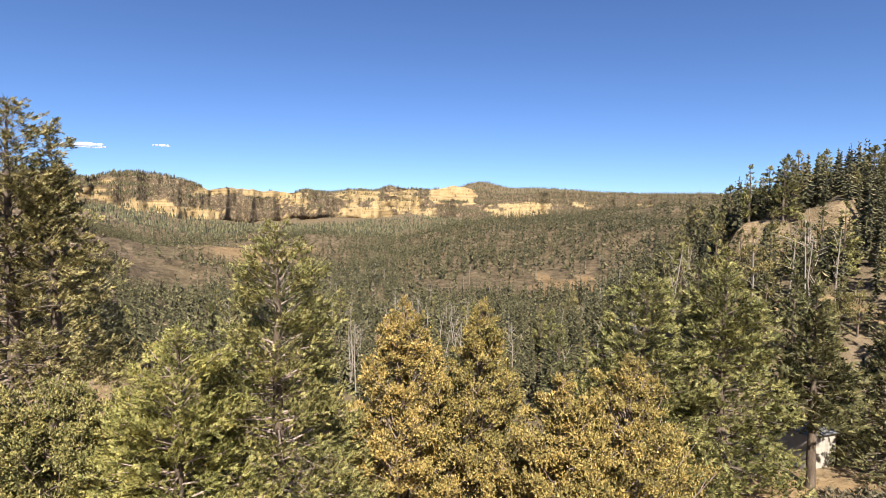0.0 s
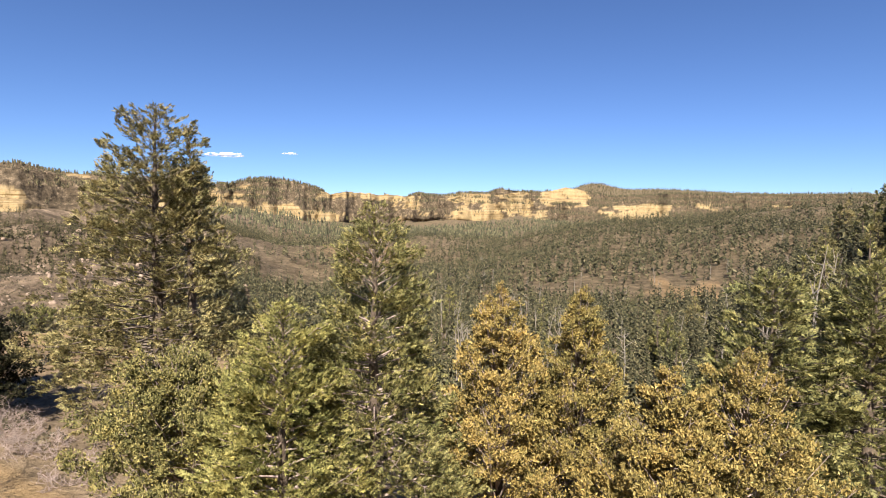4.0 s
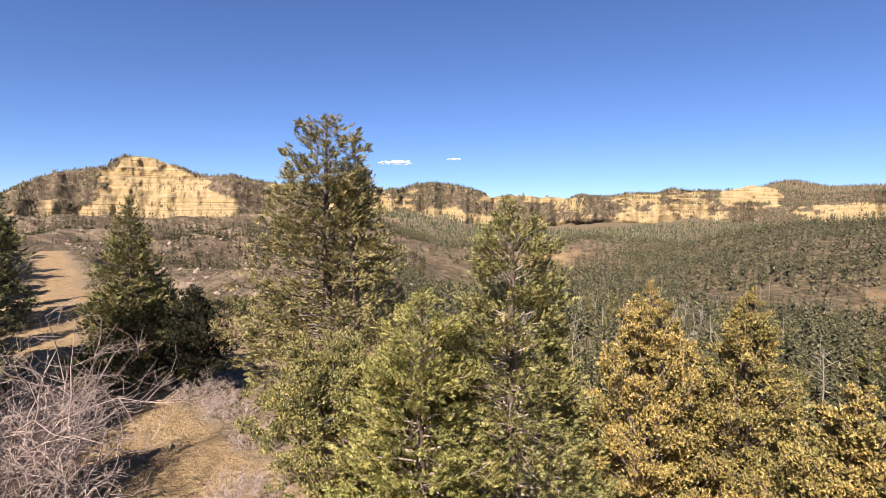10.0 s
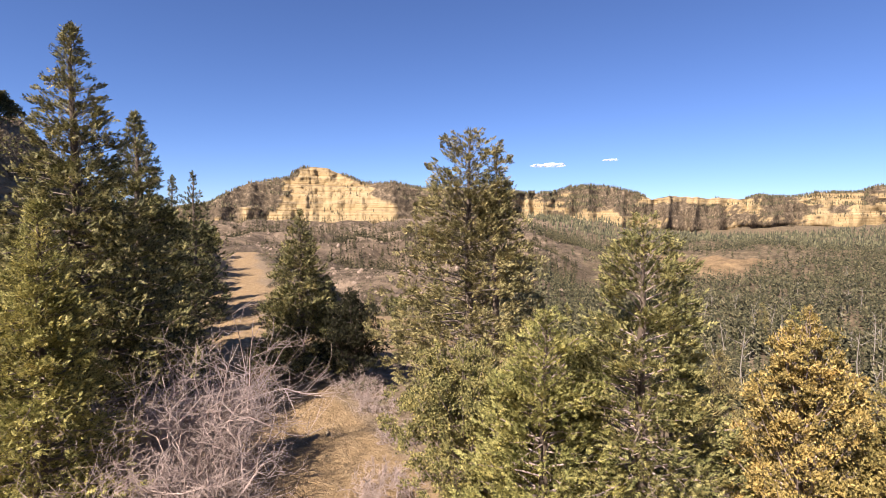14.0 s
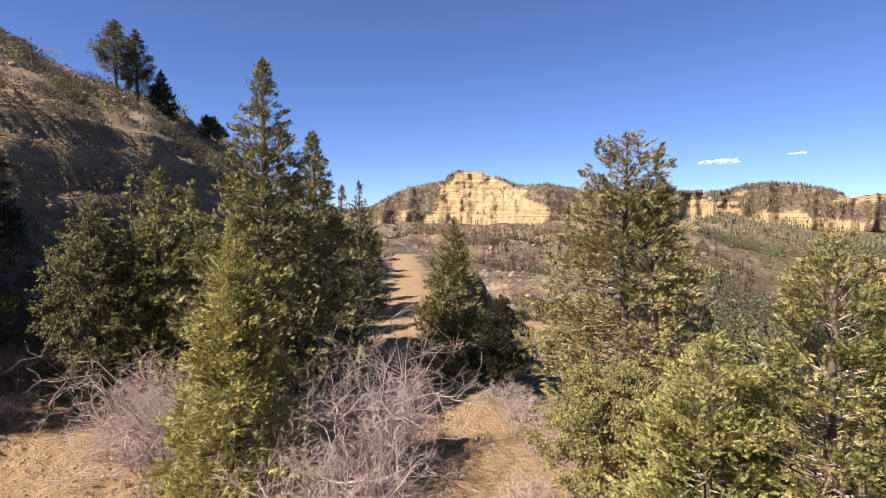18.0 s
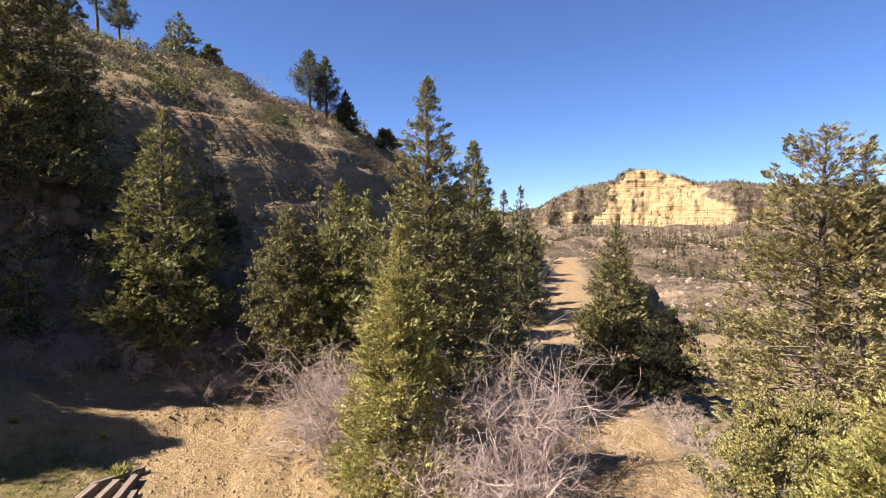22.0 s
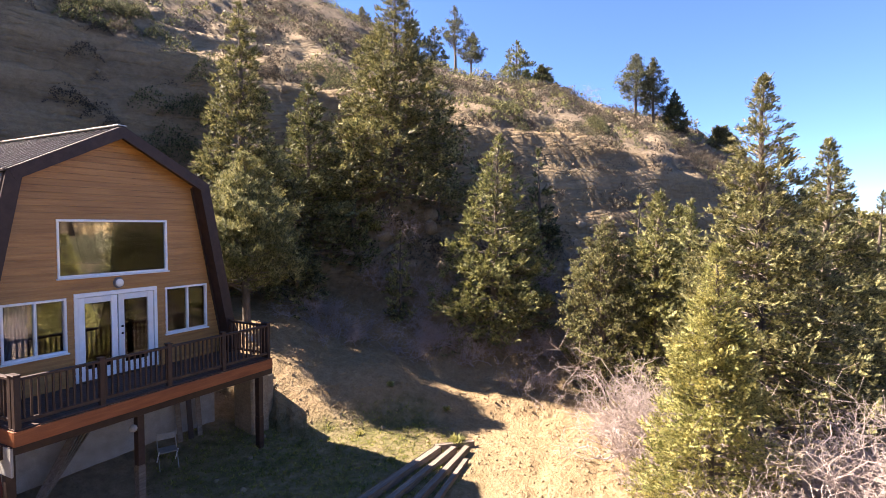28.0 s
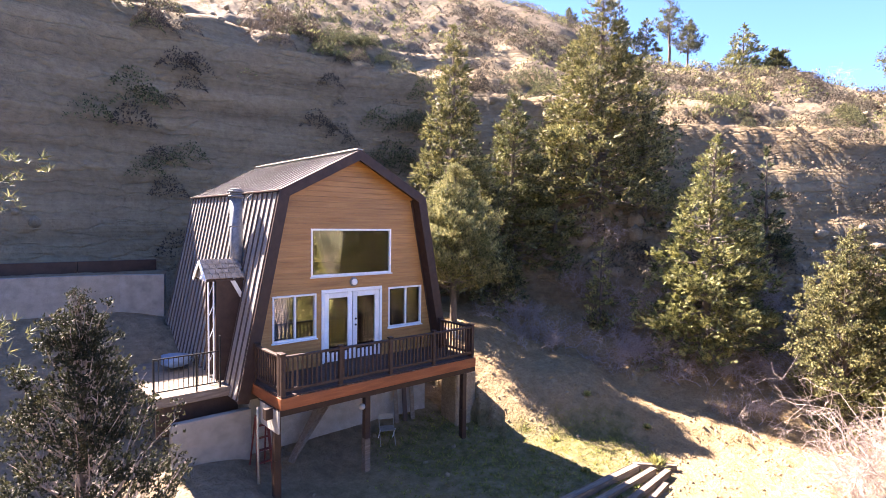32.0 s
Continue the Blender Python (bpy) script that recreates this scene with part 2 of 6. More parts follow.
def ground_material():
    """Dirt, packed road, grass, sandstone cliffs and scrub floor; masks come from the plan of the land."""
    m, nt, b = nodes_of("mountain_ground")
    p = worldpos(nt)

    def mask(name):
        a = nt.nodes.new("ShaderNodeAttribute")
        a.attribute_name = name
        return a.outputs["Fac"]
    n_big, n_mid, n_fine = tex_noise(nt, p, 0.22, 6, 0.65), tex_noise(nt, p, 2.8, 6, 0.7), tex_noise(nt, p, 14, 4, 0.7)
    floor_col = ramp(nt, n_mid, [(0.25, (0.16, 0.125, 0.085)), (0.5, (0.29, 0.228, 0.152)), (0.75, (0.42, 0.335, 0.235))])
    far_n = tex_noise(nt, p, 0.035, 7, 0.72)
    far_col = ramp(nt, far_n, [(0.32, (0.12, 0.098, 0.072)), (0.5, (0.22, 0.178, 0.13)), (0.66, (0.42, 0.34, 0.25))])
    col = mix(nt, mask("far"), floor_col, far_col)
    litter = ramp(nt, n_big, [(0.3, (0.12, 0.10, 0.065)), (0.55, (0.22, 0.18, 0.12)), (0.75, (0.36, 0.29, 0.20))])
    col = mix(nt, mask("woods"), col, litter)
    dirt = ramp(nt, n_mid, [(0.2, (0.25, 0.175, 0.092)), (0.5, (0.39, 0.285, 0.158)), (0.8, (0.51, 0.395, 0.24))])
    spots = ramp(nt, n_fine, [(0.32, (0.68, 0.65, 0.62)), (0.5, (1, 1, 1))])
    dirt = mix(nt, 1.0, dirt, spots, "MULTIPLY")
    col = mix(nt, mask("dirt"), col, dirt)
    grass = ramp(nt, n_mid, [(0.3, (0.10, 0.11, 0.03)), (0.7, (0.24, 0.21, 0.085))])
    gm = nt.nodes.new("ShaderNodeMath")
    gm.operation = "MULTIPLY"
    link(nt, mask("grass"), gm.inputs[0])
    link(nt, ramp(nt, n_mid, [(0.3, (1, 1, 1)), (0.75, (0.3, 0.3, 0.3))]), gm.inputs[1])
    col = mix(nt, gm.outputs[0], col, grass)
    # sandstone: level beds, cracked and stained
    ps = worldpos(nt, (0.10, 0.10, 1.6))
    beds = tex_noise(nt, ps, 0.55, 6, 0.7)
    rock = ramp(nt, beds, [(0.25, (0.20, 0.145, 0.09)), (0.42, (0.34, 0.26, 0.16)), (0.6, (0.43, 0.345, 0.225)), (0.8, (0.50, 0.41, 0.29))])
    rock = mix(nt, 1.0, rock, ramp(nt, n_mid, [(0.25, (0.68, 0.66, 0.64)), (0.6, (1.04, 1.03, 1.0))]), "MULTIPLY")
    vor = nt.nodes.new("ShaderNodeTexVoronoi")
    vor.feature = "DISTANCE_TO_EDGE"
    vor.inputs["Scale"].default_value = 1.0
    wob = nt.nodes.new("ShaderNodeVectorMath")
    wob.operation = "ADD"
    wn_ = nt.nodes.new("ShaderNodeTexNoise")
    wn_.inputs["Scale"].default_value = 0.9
    link(nt, p, wn_.inputs["Vector"])
    link(nt, worldpos(nt, (0.35, 0.35, 1.7)), wob.inputs[0])
    link(nt, wn_.outputs["Color"], wob.inputs[1])
    link(nt, wob.outputs[0], vor.inputs["Vector"])
    block = ramp(nt, vor.outputs["Distance"], [(0.0, (0, 0, 0)), (0.10, (1, 1, 1))])
    rock = mix(nt, 1.0, rock, ramp(nt, vor.outputs["Distance"], [(0.0, (0.93, 0.92, 0.91)), (0.05, (1, 1, 1))]), "MULTIPLY")
    col = mix(nt, mask("rock"), col, rock)
    blot = tex_noise(nt, p, 0.16, 8, 0.78)
    speck = ramp(nt, blot, [(0.38, (0.6, 0.58, 0.55)), (0.5, (1.0, 0.97, 0.94)), (0.64, (1.42, 1.38, 1.28))])
    col = mix(nt, mask("far"), col, mix(nt, 1.0, col, speck, "MULTIPLY"))
    col = mix(nt, 1.0, col, (0.74, 0.73, 0.72), "MULTIPLY")
    link(nt, col, b.inputs["Base Color"])
    b.inputs["Roughness"].default_value = 0.95
    b.inputs["Specular IOR Level"].default_value = 0.15
    add = nt.nodes.new("ShaderNodeMath")
    add.operation = "MULTIPLY_ADD"
    link(nt, n_fine, add.inputs[0])
    add.inputs[1].default_value = 0.16
    link(nt, n_mid, add.inputs[2])
    near_h = nt.nodes.new("ShaderNodeMath")
    near_h.operation = "MULTIPLY"
    link(nt, add.outputs[0], near_h.inputs[0])
    near_h.inputs[1].default_value = 0.3
    blk = nt.nodes.new("ShaderNodeMath")
    blk.operation = "MULTIPLY"
    link(nt, block, blk.inputs[0])
    link(nt, mask("rock"), blk.inputs[1])
    blk2 = nt.nodes.new("ShaderNodeMath")
    blk2.operation = "MULTIPLY_ADD"
    link(nt, blk.outputs[0], blk2.inputs[0])
    blk2.inputs[1].default_value = 0.10
    link(nt, near_h.outputs[0], blk2.inputs[2])
    bed_h = nt.nodes.new("ShaderNodeMath")
    bed_h.operation = "MULTIPLY"
    link(nt, beds, bed_h.inputs[0])
    link(nt, mask("rock"), bed_h.inputs[1])
    bed_s = nt.nodes.new("ShaderNodeMath")
    bed_s.operation = "MULTIPLY_ADD"
    link(nt, bed_h.outputs[0], bed_s.inputs[0])
    bed_s.inputs[1].default_value = 0.7
    link(nt, blk2.outputs[0], bed_s.inputs[2])
    far_h = nt.nodes.new("ShaderNodeMath")
    far_h.operation = "MULTIPLY"
    link(nt, blot, far_h.inputs[0])
    link(nt, mask("far"), far_h.inputs[1])
    total = nt.nodes.new("ShaderNodeMath")
    total.operation = "MULTIPLY_ADD"
    link(nt, far_h.outputs[0], total.inputs[0])
    total.inputs[1].default_value = 4.0
    link(nt, bed_s.outputs[0], total.inputs[2])
    bump(nt, b, total.outputs[0], 0.9, 1.0)
    return m


def cliff_material():
    """Far sandstone: level beds, upright cracks and stains; brown brush where it is not bare."""
    m, nt, b = nodes_of("far_sandstone")
    a = nt.nodes.new("ShaderNodeAttribute")
    a.attribute_name = "cliff"
    p = worldpos(nt)
    blot = tex_noise(nt, p, 0.13, 7, 0.75)
    slope = ramp(nt, blot, [(0.34, (0.055, 0.046, 0.033)), (0.46, (0.125, 0.10, 0.068)), (0.56, (0.20, 0.16, 0.11)), (0.66, (0.42, 0.335, 0.225))])
    beds = tex_noise(nt, worldpos(nt, (0.004, 0.004, 0.30)), 1.0, 6, 0.75)
    bare = ramp(nt, beds, [(0.30, (0.36, 0.26, 0.13)), (0.42, (0.52, 0.405, 0.215)), (0.55, (0.56, 0.455, 0.27)), (0.75, (0.61, 0.52, 0.335))])
    cracks = tex_noise(nt, worldpos(nt, (0.22, 0.22, 0.035)), 1.0, 5, 0.7)
    bare = mix(nt, 1.0, bare, ramp(nt, cracks, [(0.33, (0.42, 0.37, 0.32)), (0.40, (0.93, 0.91, 0.88)), (0.7, (1.06, 1.05, 1.03))]), "MULTIPLY")
    bare = mix(nt, 1.0, bare, ramp(nt, blot, [(0.30, (0.50, 0.44, 0.38)), (0.40, (0.95, 0.94, 0.92))]), "MULTIPLY")
    lines = tex_noise(nt, worldpos(nt, (0.006, 0.006, 0.75)), 1.0, 4, 0.65)
    bare = mix(nt, 1.0, bare, ramp(nt, lines, [(0.36, (0.50, 0.43, 0.35)), (0.44, (1, 1, 1))]), "MULTIPLY")
    link(nt, mix(nt, 1.0, mix(nt, a.outputs["Fac"], slope, bare), (0.74, 0.73, 0.72), "MULTIPLY"), b.inputs["Base Color"])
    b.inputs["Roughness"].default_value = 0.95
    b.inputs["Specular IOR Level"].default_value = 0.1
    add = nt.nodes.new("ShaderNodeMath")
    add.operation = "ADD"
    link(nt, beds, add.inputs[0])
    link(nt, cracks, add.inputs[1])
    bump(nt, b, add.outputs[0], 0.8, 6.0)
    return m


M_CLIFF = cliff_material()
M_GROUND = ground_material()


# ---------------------------------------------------------------- mesh helpers
def mesh_of(name, verts, faces, material, smooth=False):
    """A mesh from an (n, 3) array and an (m, k) array of corners."""
    me = bpy.data.meshes.new(name)
    verts, faces = np.asarray(verts, dtype=np.float32), np.asarray(faces, dtype=np.int32)
    k = faces.shape[1]
    me.vertices.add(len(verts))
    me.vertices.foreach_set("co", verts.ravel())
    me.loops.add(faces.size)
    me.loops.foreach_set("vertex_index", faces.ravel())
    me.polygons.add(len(faces))
    me.polygons.foreach_set("loop_start", np.arange(0, faces.size, k, dtype=np.int32))
    if smooth:
        me.polygons.foreach_set("use_smooth", np.ones(len(faces), dtype=bool))
    me.materials.append(material)
    me.update(calc_edges=True)
    return me


def thing(name, label, category, m=None, group="", kind=""):
    ob = new(name)
    ob.empty_display_size = 0.2
    ob.matrix_world = m or Matrix.Identity(4)
    return tagged(ob, label, category, group, kind)


def under(ob, parent):
    ob.parent = parent
    return ob


def part(name, bm, material, parent=None, label="", smooth=False):
    me = bpy.data.meshes.new(name)
    bmesh.ops.recalc_face_normals(bm, faces=bm.faces)
    bm.to_mesh(me)
    bm.free()
    if smooth:
        me.polygons.foreach_set("use_smooth", np.ones(len(me.polygons), dtype=bool))
    me.materials.append(material)
    ob = new(name, me)
    if parent:
        ob.parent = parent
    return tagged(ob, label)


def box(lo, hi, bev=0.008, bm=None):
    """A box with slightly rounded edges."""
    bm = bm or bmesh.new()
    lo, hi = Vector(lo), Vector(hi)
    r = bmesh.ops.create_cube(bm, size=1)["verts"]
    for v in r:
        v.co = Vector((lo[i] + (v.co[i] + 0.5) * (hi[i] - lo[i]) for i in range(3)))
    if bev:
        es = list({e for v in r for e in v.link_edges})
        bmesh.ops.bevel(bm, geom=es, offset=bev, segments=1, affect="EDGES")
    return bm


def beam(a, b, w, h, bev=0.006, bm=None, up=(0, 0, 1)):
    """A squared timber from a to b."""
    bm = bm or bmesh.new()
    a, b = Vector(a), Vector(b)
    d = (b - a)
    n0 = len(bm.verts)
    r = bmesh.ops.create_cube(bm, size=1)["verts"]
    x = d.normalized()
    y = Vector(up).cross(x)
    y = y.normalized() if y.length > 1e-4 else Vector((0, 1, 0))
    z = x.cross(y)
    for v in r:
        c = v.co.copy()
        v.co = a + d * (c.x + 0.5) + y * (c.y * w) + z * (c.z * h)
    if bev:
        bmesh.ops.bevel(bm, geom=list({e for v in r for e in v.link_edges}), offset=bev, segments=1, affect="EDGES")
    return bm


def tube(points, radii, sides=6, cap=True):
    """Arrays of a tapered tube along a line."""
    pts = np.asarray(points, float)
    d = np.gradient(pts, axis=0)
    d /= np.linalg.norm(d, axis=1, keepdims=True) + 1e-9
    ref = np.where(np.abs(d[:, 2:3]) > 0.9, np.array([[1.0, 0, 0]]), np.array([[0, 0, 1.0]]))
    u = np.cross(d, ref)
    u /= np.linalg.norm(u, axis=1, keepdims=True) + 1e-9
    w = np.cross(d, u)
    a = np.arange(sides) * 2 * np.pi / sides
    r = np.asarray(radii, float)[:, None, None]
    v = pts[:, None, :] + r * (u[:, None, :] * np.cos(a)[None, :, None] + w[:, None, :] * np.sin(a)[None, :, None])
    n = len(pts)
    i, j = np.meshgrid(np.arange(n - 1), np.arange(sides), indexing="ij")
    jn = (j + 1) % sides
    f = np.stack([i * sides + j, i * sides + jn, (i + 1) * sides + jn, (i + 1) * sides + j], -1).reshape(-1, 4)
    return v.reshape(-1, 3), f


def gather(pieces):
    vs, fs, n = [], [], 0
    for v, f in pieces:
        vs.append(v)
        fs.append(f + n)
        n += len(v)
    return np.concatenate(vs), np.concatenate(fs)


def tube_part(name, points, radii, material, parent=None, sides=8, label=""):
    v, f = tube(points, radii, sides)
    bm = bmesh.new()
    vv = [bm.verts.new(c) for c in v]
    for q in f:
        bm.faces.new([vv[k] for k in q])
    bm.faces.new(vv[:sides])
    bm.faces.new(vv[-sides:])
    return part(name, bm, material, parent, label, smooth=True)


# ---------------------------------------------------------------- noise on arrays
def _hash(ix, iy, seed):
    h = (ix.astype(np.int64) * 374761393 + iy.astype(np.int64) * 668265263 + seed * 1442695041) & 0xFFFFFFFF
    h = ((h ^ (h >> 13)) * 1274126177) & 0xFFFFFFFF
    return ((h ^ (h >> 16)) & 0xFFFF) / 65535.0


def vnoise(x, y, seed=0):
    ix, iy = np.floor(x), np.floor(y)
    fx, fy = x - ix, y - iy
    fx, fy = fx * fx * (3 - 2 * fx), fy * fy * (3 - 2 * fy)
    a, b, c, d = _hash(ix, iy, seed), _hash(ix + 1, iy, seed), _hash(ix, iy + 1, seed), _hash(ix + 1, iy + 1, seed)
    return (a * (1 - fx) + b * fx) * (1 - fy) + (c * (1 - fx) + d * fx) * fy - 0.5


def fbm(x, y, size, octaves=4, seed=0):
    out, amp = 0, 1.0
    for k in range(octaves):
        out = out + amp * vnoise(x / size * 2 ** k, y / size * 2 ** k, seed + k)
        amp *= 0.5
    return out


def step(a, b, v):
    t = np.clip((v - a) / (b - a), 0, 1)
    return t * t * (3 - 2 * t)

# ---------------------------------------------------------------- the lie of the land
CX, CY = -7.5, -13.0             # middle of the plan; bearings run clockwise from +Y
ROAD = [(-14, -17.5, -3.5), (-6, -18.5, -3.5), (0, -18.4, -3.5), (5.5, -18.5, -3.5), (8.6, -18.9, -3.4), (11.8, -19.7, -3.3), (16.6, -20.4, -3.2),
        (24.2, -23.0, -3.0), (33, -26.6, -2.7), (48, -32.0, -2.2), (64, -37.0, -1.8), (74, -41.0, -1.9), (84, -49.0, -3.5), (100, -66, -9)]
# hill over the cabin: bearing, foot, bank and crest as distance and height
HILL = [(-60, 26, 1.0, 29, 12, 45, 19), (5, 26, 1.2, 29.5, 14.2, 45, 21), (17, 27, 1.2, 30.5, 14.7, 48, 23), (28, 28, 1.2, 31.5, 13.6, 50, 26),
        (37, 28, 1.0, 31.5, 12.7, 52, 26), (46, 27, 0.6, 31, 11.6, 55, 26.5), (52, 26.5, 0, 31, 11.0, 56, 25.2), (63, 24.5, -1, 31.5, 10.1, 56, 19.6),
        (75, 25, -1.8, 33, 9.0, 52, 15.9), (85, 26.5, -2.2, 35.5, 7.6, 50, 12.6), (91, 30.5, -2.5, 40, 5.8, 52, 9.8), (96, 40, -2.5, 46, 2.6, 55, 5.0),
        (103, 50, -2.5, 55, -1.2, 62, 0.0), (112, 60, -3, 65, -3, 75, -3)]
HB = np.array(HILL, float)
EDGE = ([-180, -150, 95, 103, 108, 112, 118, 124, 132, 150, 175, 195, 210], [16, 20, 120, 105, 88, 66, 42, 29, 21, 13.5, 11, 11, 13])
VALLEY = ([0, 8, 25, 60, 110, 240, 600, 1200, 2000, 4200], [0, 3.5, 9.5, 14.5, 19, 23, 24.5, 18, 10, 0])
MESA = ([97, 101, 105.8, 107.1, 108.4, 109.8, 113.3, 113.8, 114.6, 115.6, 116.9, 119, 120.2, 121.6, 123.9, 126.4, 129, 136], [0.2, 0.7, 1.4, 2.1, 2.9, 3.6, 4.2, 4.85, 5.2, 5.45, 5.35, 4.55, 3.9, 3.65, 3.7, 3.1, 1.6, -1])
FAR = ([96, 104, 112, 120, 124.4, 129.5, 136, 140.3, 142.4, 145, 147, 149.4, 150.1, 152.1, 153.8, 158.4, 159.2, 161.6, 163.4, 166.5, 167.6, 169.3, 172.1, 174.5, 177, 179, 184, 196, 215],
       [0.3, 0.9, 2.0, 3.0, 3.5, 3.15, 2.7, 2.75, 3.25, 3.4, 3.15, 2.4, 1.95, 2.35, 2.1, 1.95, 2.1, 2.0, 2.3, 2.4, 2.85, 2.6, 2.45, 2.95, 2.5, 2.1, 2.3, 2.1, 1.6])
FARDIST = ([96, 125, 135, 150, 160, 175, 200], [1250, 1300, 1350, 1500, 1750, 1900, 2100])
RIGHT = ([186, 192, 198, 203, 208, 212, 225, 260, 300], [-4.5, -4, -2.8, -0.9, 1.3, 3.2, 8, 14, 18])


def polar(x, y):
    dx, dy = x - CX, y - CY
    return np.degrees(np.arctan2(dx, dy)), np.hypot(dx, dy)


def road_at(x, y):
    """Distance from the road's middle and the road's height there."""
    best, hz = np.full(np.shape(x), 1e9), np.zeros(np.shape(x))
    for (x0, y0, z0), (x1, y1, z1) in zip(ROAD[:-1], ROAD[1:]):
        ll = (x1 - x0) ** 2 + (y1 - y0) ** 2
        t = np.clip(((x - x0) * (x1 - x0) + (y - y0) * (y1 - y0)) / ll, 0, 1)
        d = np.hypot(x - x0 - t * (x1 - x0), y - y0 - t * (y1 - y0))
        hz = np.where(d < best, z0 + t * (z1 - z0), hz)
        best = np.minimum(d, best)
    return best, hz


def land(x, y):
    """Height of the ground and its masks at arrays x, y."""
    x, y = np.asarray(x, float), np.asarray(y, float)
    b, r = polar(x, y)
    bw = np.where(b < -60, b + 360, b)                       # -60 .. 300
    # yard round the cabin
    z = np.interp(y, [-25, -14, -5], [-3.7, -3.3, -2.72])
    z = z + 3.5 * step(-2.5, 9.0, y) * step(-60, 5, np.where(bw > 180, -60, bw)) - 0.3 * step(4, 12, x) * step(-3, 3, -y - 3)
    inside = (np.abs(x) < 3.3) & (y > -0.2) & (y < 7.2)
    z = np.where(inside, np.minimum(z, -0.6), z)
    z = z + 0.4 * step(2.7, 4.4, -x) * step(-5.0, -1.5, y) * (1 - step(-0.1, 0.6, y)) * (x > -9)
    # valley
    edge = np.interp(np.where(bw > 210, bw - 360, bw), *EDGE)
    edge = np.where((bw < 95), 200.0, edge)
    edge = edge * (1 + 0.35 * fbm(x, y, 18, 3, 5) * step(8, 40, edge))
    rough = fbm(x, y, 60, 5, 11)
    dd = np.maximum(r - edge, 0)
    vz = np.interp(dd, *VALLEY)
    z = z - vz + rough * np.clip(dd, 0, 260) * 0.055
    # near banks under the road on the open side
    # the hill
    hb = np.clip(bw, -60, 112)
    col = [np.interp(hb, HB[:, 0], HB[:, k]) for k in range(1, 7)]
    wob = 1 + 0.028 * fbm(x, y, 12, 4, 21)
    df, zf, db, zb, dc, zc = [c * wob if k in (0, 2, 4) else c for k, c in enumerate(col)]
    u = np.clip((r - df) / (db - df), 0, 1)
    w = np.clip((r - db) / (dc - db), 0, 1)
    talus = step(50, 62, bw)                                 # rubble lies against the bank east of the cabin
    hill = zf + (zb - zf) * (u ** 1.15 * (1 - talus) + np.interp(u, [0, 0.6, 0.68, 1], [0, 0.42, 0.5, 1]) * talus) + (zc - zb) * (1 - (1 - w) ** 1.25)
    face = (u > 0) * (1 - step(0.10, 0.35, w + 0.3 * fbm(x, y, 7, 3, 31)))
    hill = hill - np.maximum(r - dc, 0) * 0.16 + fbm(x, y, 9, 4, 41) * 1.5 * u * (1 - 0.4 * w) + fbm(x, y, 1.6, 3, 43) * (0.45 + 0.25 * w) * u
    bed = 1.9 + 0.5 * np.sin(np.floor(hill / 1.9) * 2.7)
    lev = hill / bed + 0.25 * fbm(x, y, 20, 2, 47)
    fl = np.floor(lev)
    hill = hill * (1 - 0.55 * face) + 0.55 * face * bed * (fl + 0.25 * (lev - fl) + 0.75 * step(0.42, 0.72, lev - fl) - 0.25 * fbm(x, y, 20, 2, 47))
    on = step(-6.0, 0.5, r - df) * (bw < 112) * (1 - step(100, 112, bw))
    on = np.maximum(on, step(-6.0, 0.5, r - df) * step(262, 300, bw))
    hill = np.where(r > 160, np.maximum(hill, -8), hill)
    z = z * (1 - on) + hill * on
    rock = on * (u > 0.05) * step(0.0, 0.1, u) * (1 - 0.85 * talus * (1 - step(0.45, 0.7, u + 0.5 * fbm(x, y, 4, 3, 53)))) * (1 - step(0.05, 0.22, w + 0.35 * fbm(x, y, 6, 3, 51)))
    # wooded slope across the gully
    e = np.interp(bw, *RIGHT)
    rt = step(48, 62, r) * 0.15 + 0.85 * np.clip((r - 58) / 57, 0, 1)
    top = 3 + 115 * np.tan(np.radians(e))
    rz = -7 + (top + 7) * rt + fbm(x, y, 14, 4, 61) * 5 * rt - np.maximum(r - 135, 0) * 0.25
    cut = step(199, 202, bw) * (1 - step(209, 212, bw))
    cr = r + 7 * fbm(x, y, 12, 4, 67)
    rz = rz + cut * (6.5 * step(81, 84, cr) - 5.0 * step(87, 112, cr))
    onr = step(184, 200, bw) * step(36, 58, r) * (1 - step(275, 300, bw))
    z = np.where(onr > 0, np.maximum(z, z * (1 - onr) + rz * onr), z)
    e2 = np.interp(bw, [160, 166, 171, 175.8, 180.6, 184, 190, 197, 206, 216], [-6, -3.0, -1.7, -0.5, 0.0, 0.5, 1.4, 2.1, 2.7, 3.0])
    top2 = 3 + 430 * np.tan(np.radians(e2)) - 7
    rz2 = -26 + (top2 + 26) * np.clip((r - 190) / 240, 0, 1.0) ** 0.9 + fbm(x, y, 60, 4, 65) * 9 * step(190, 300, r) - np.maximum(r - 430, 0) * 0.05
    on2 = step(158, 166, bw) * (1 - step(222, 240, bw)) * (r > 190) * (r < 1300)
    z = np.where((on2 > 0) & (rz2 > z), z * (1 - on2) + rz2 * on2, z)
    rock_r = np.maximum(onr * step(0.10, 0.20, fbm(x, y, 17, 4, 71)) * step(64, 70, r) * (1 - step(98, 110, r)) * step(195, 198, bw) * (1 - step(212, 216, bw)), cut * step(80, 81, cr) * (1 - step(85, 87, cr)) * step(-0.2, 0.0, fbm(x, y, 9, 3, 69) + 0.1))
    # brown spur that climbs to the foot of the mesa
    sl = step(97, 102, bw) * (1 - step(137, 149, bw)) * step(55, 130, r)
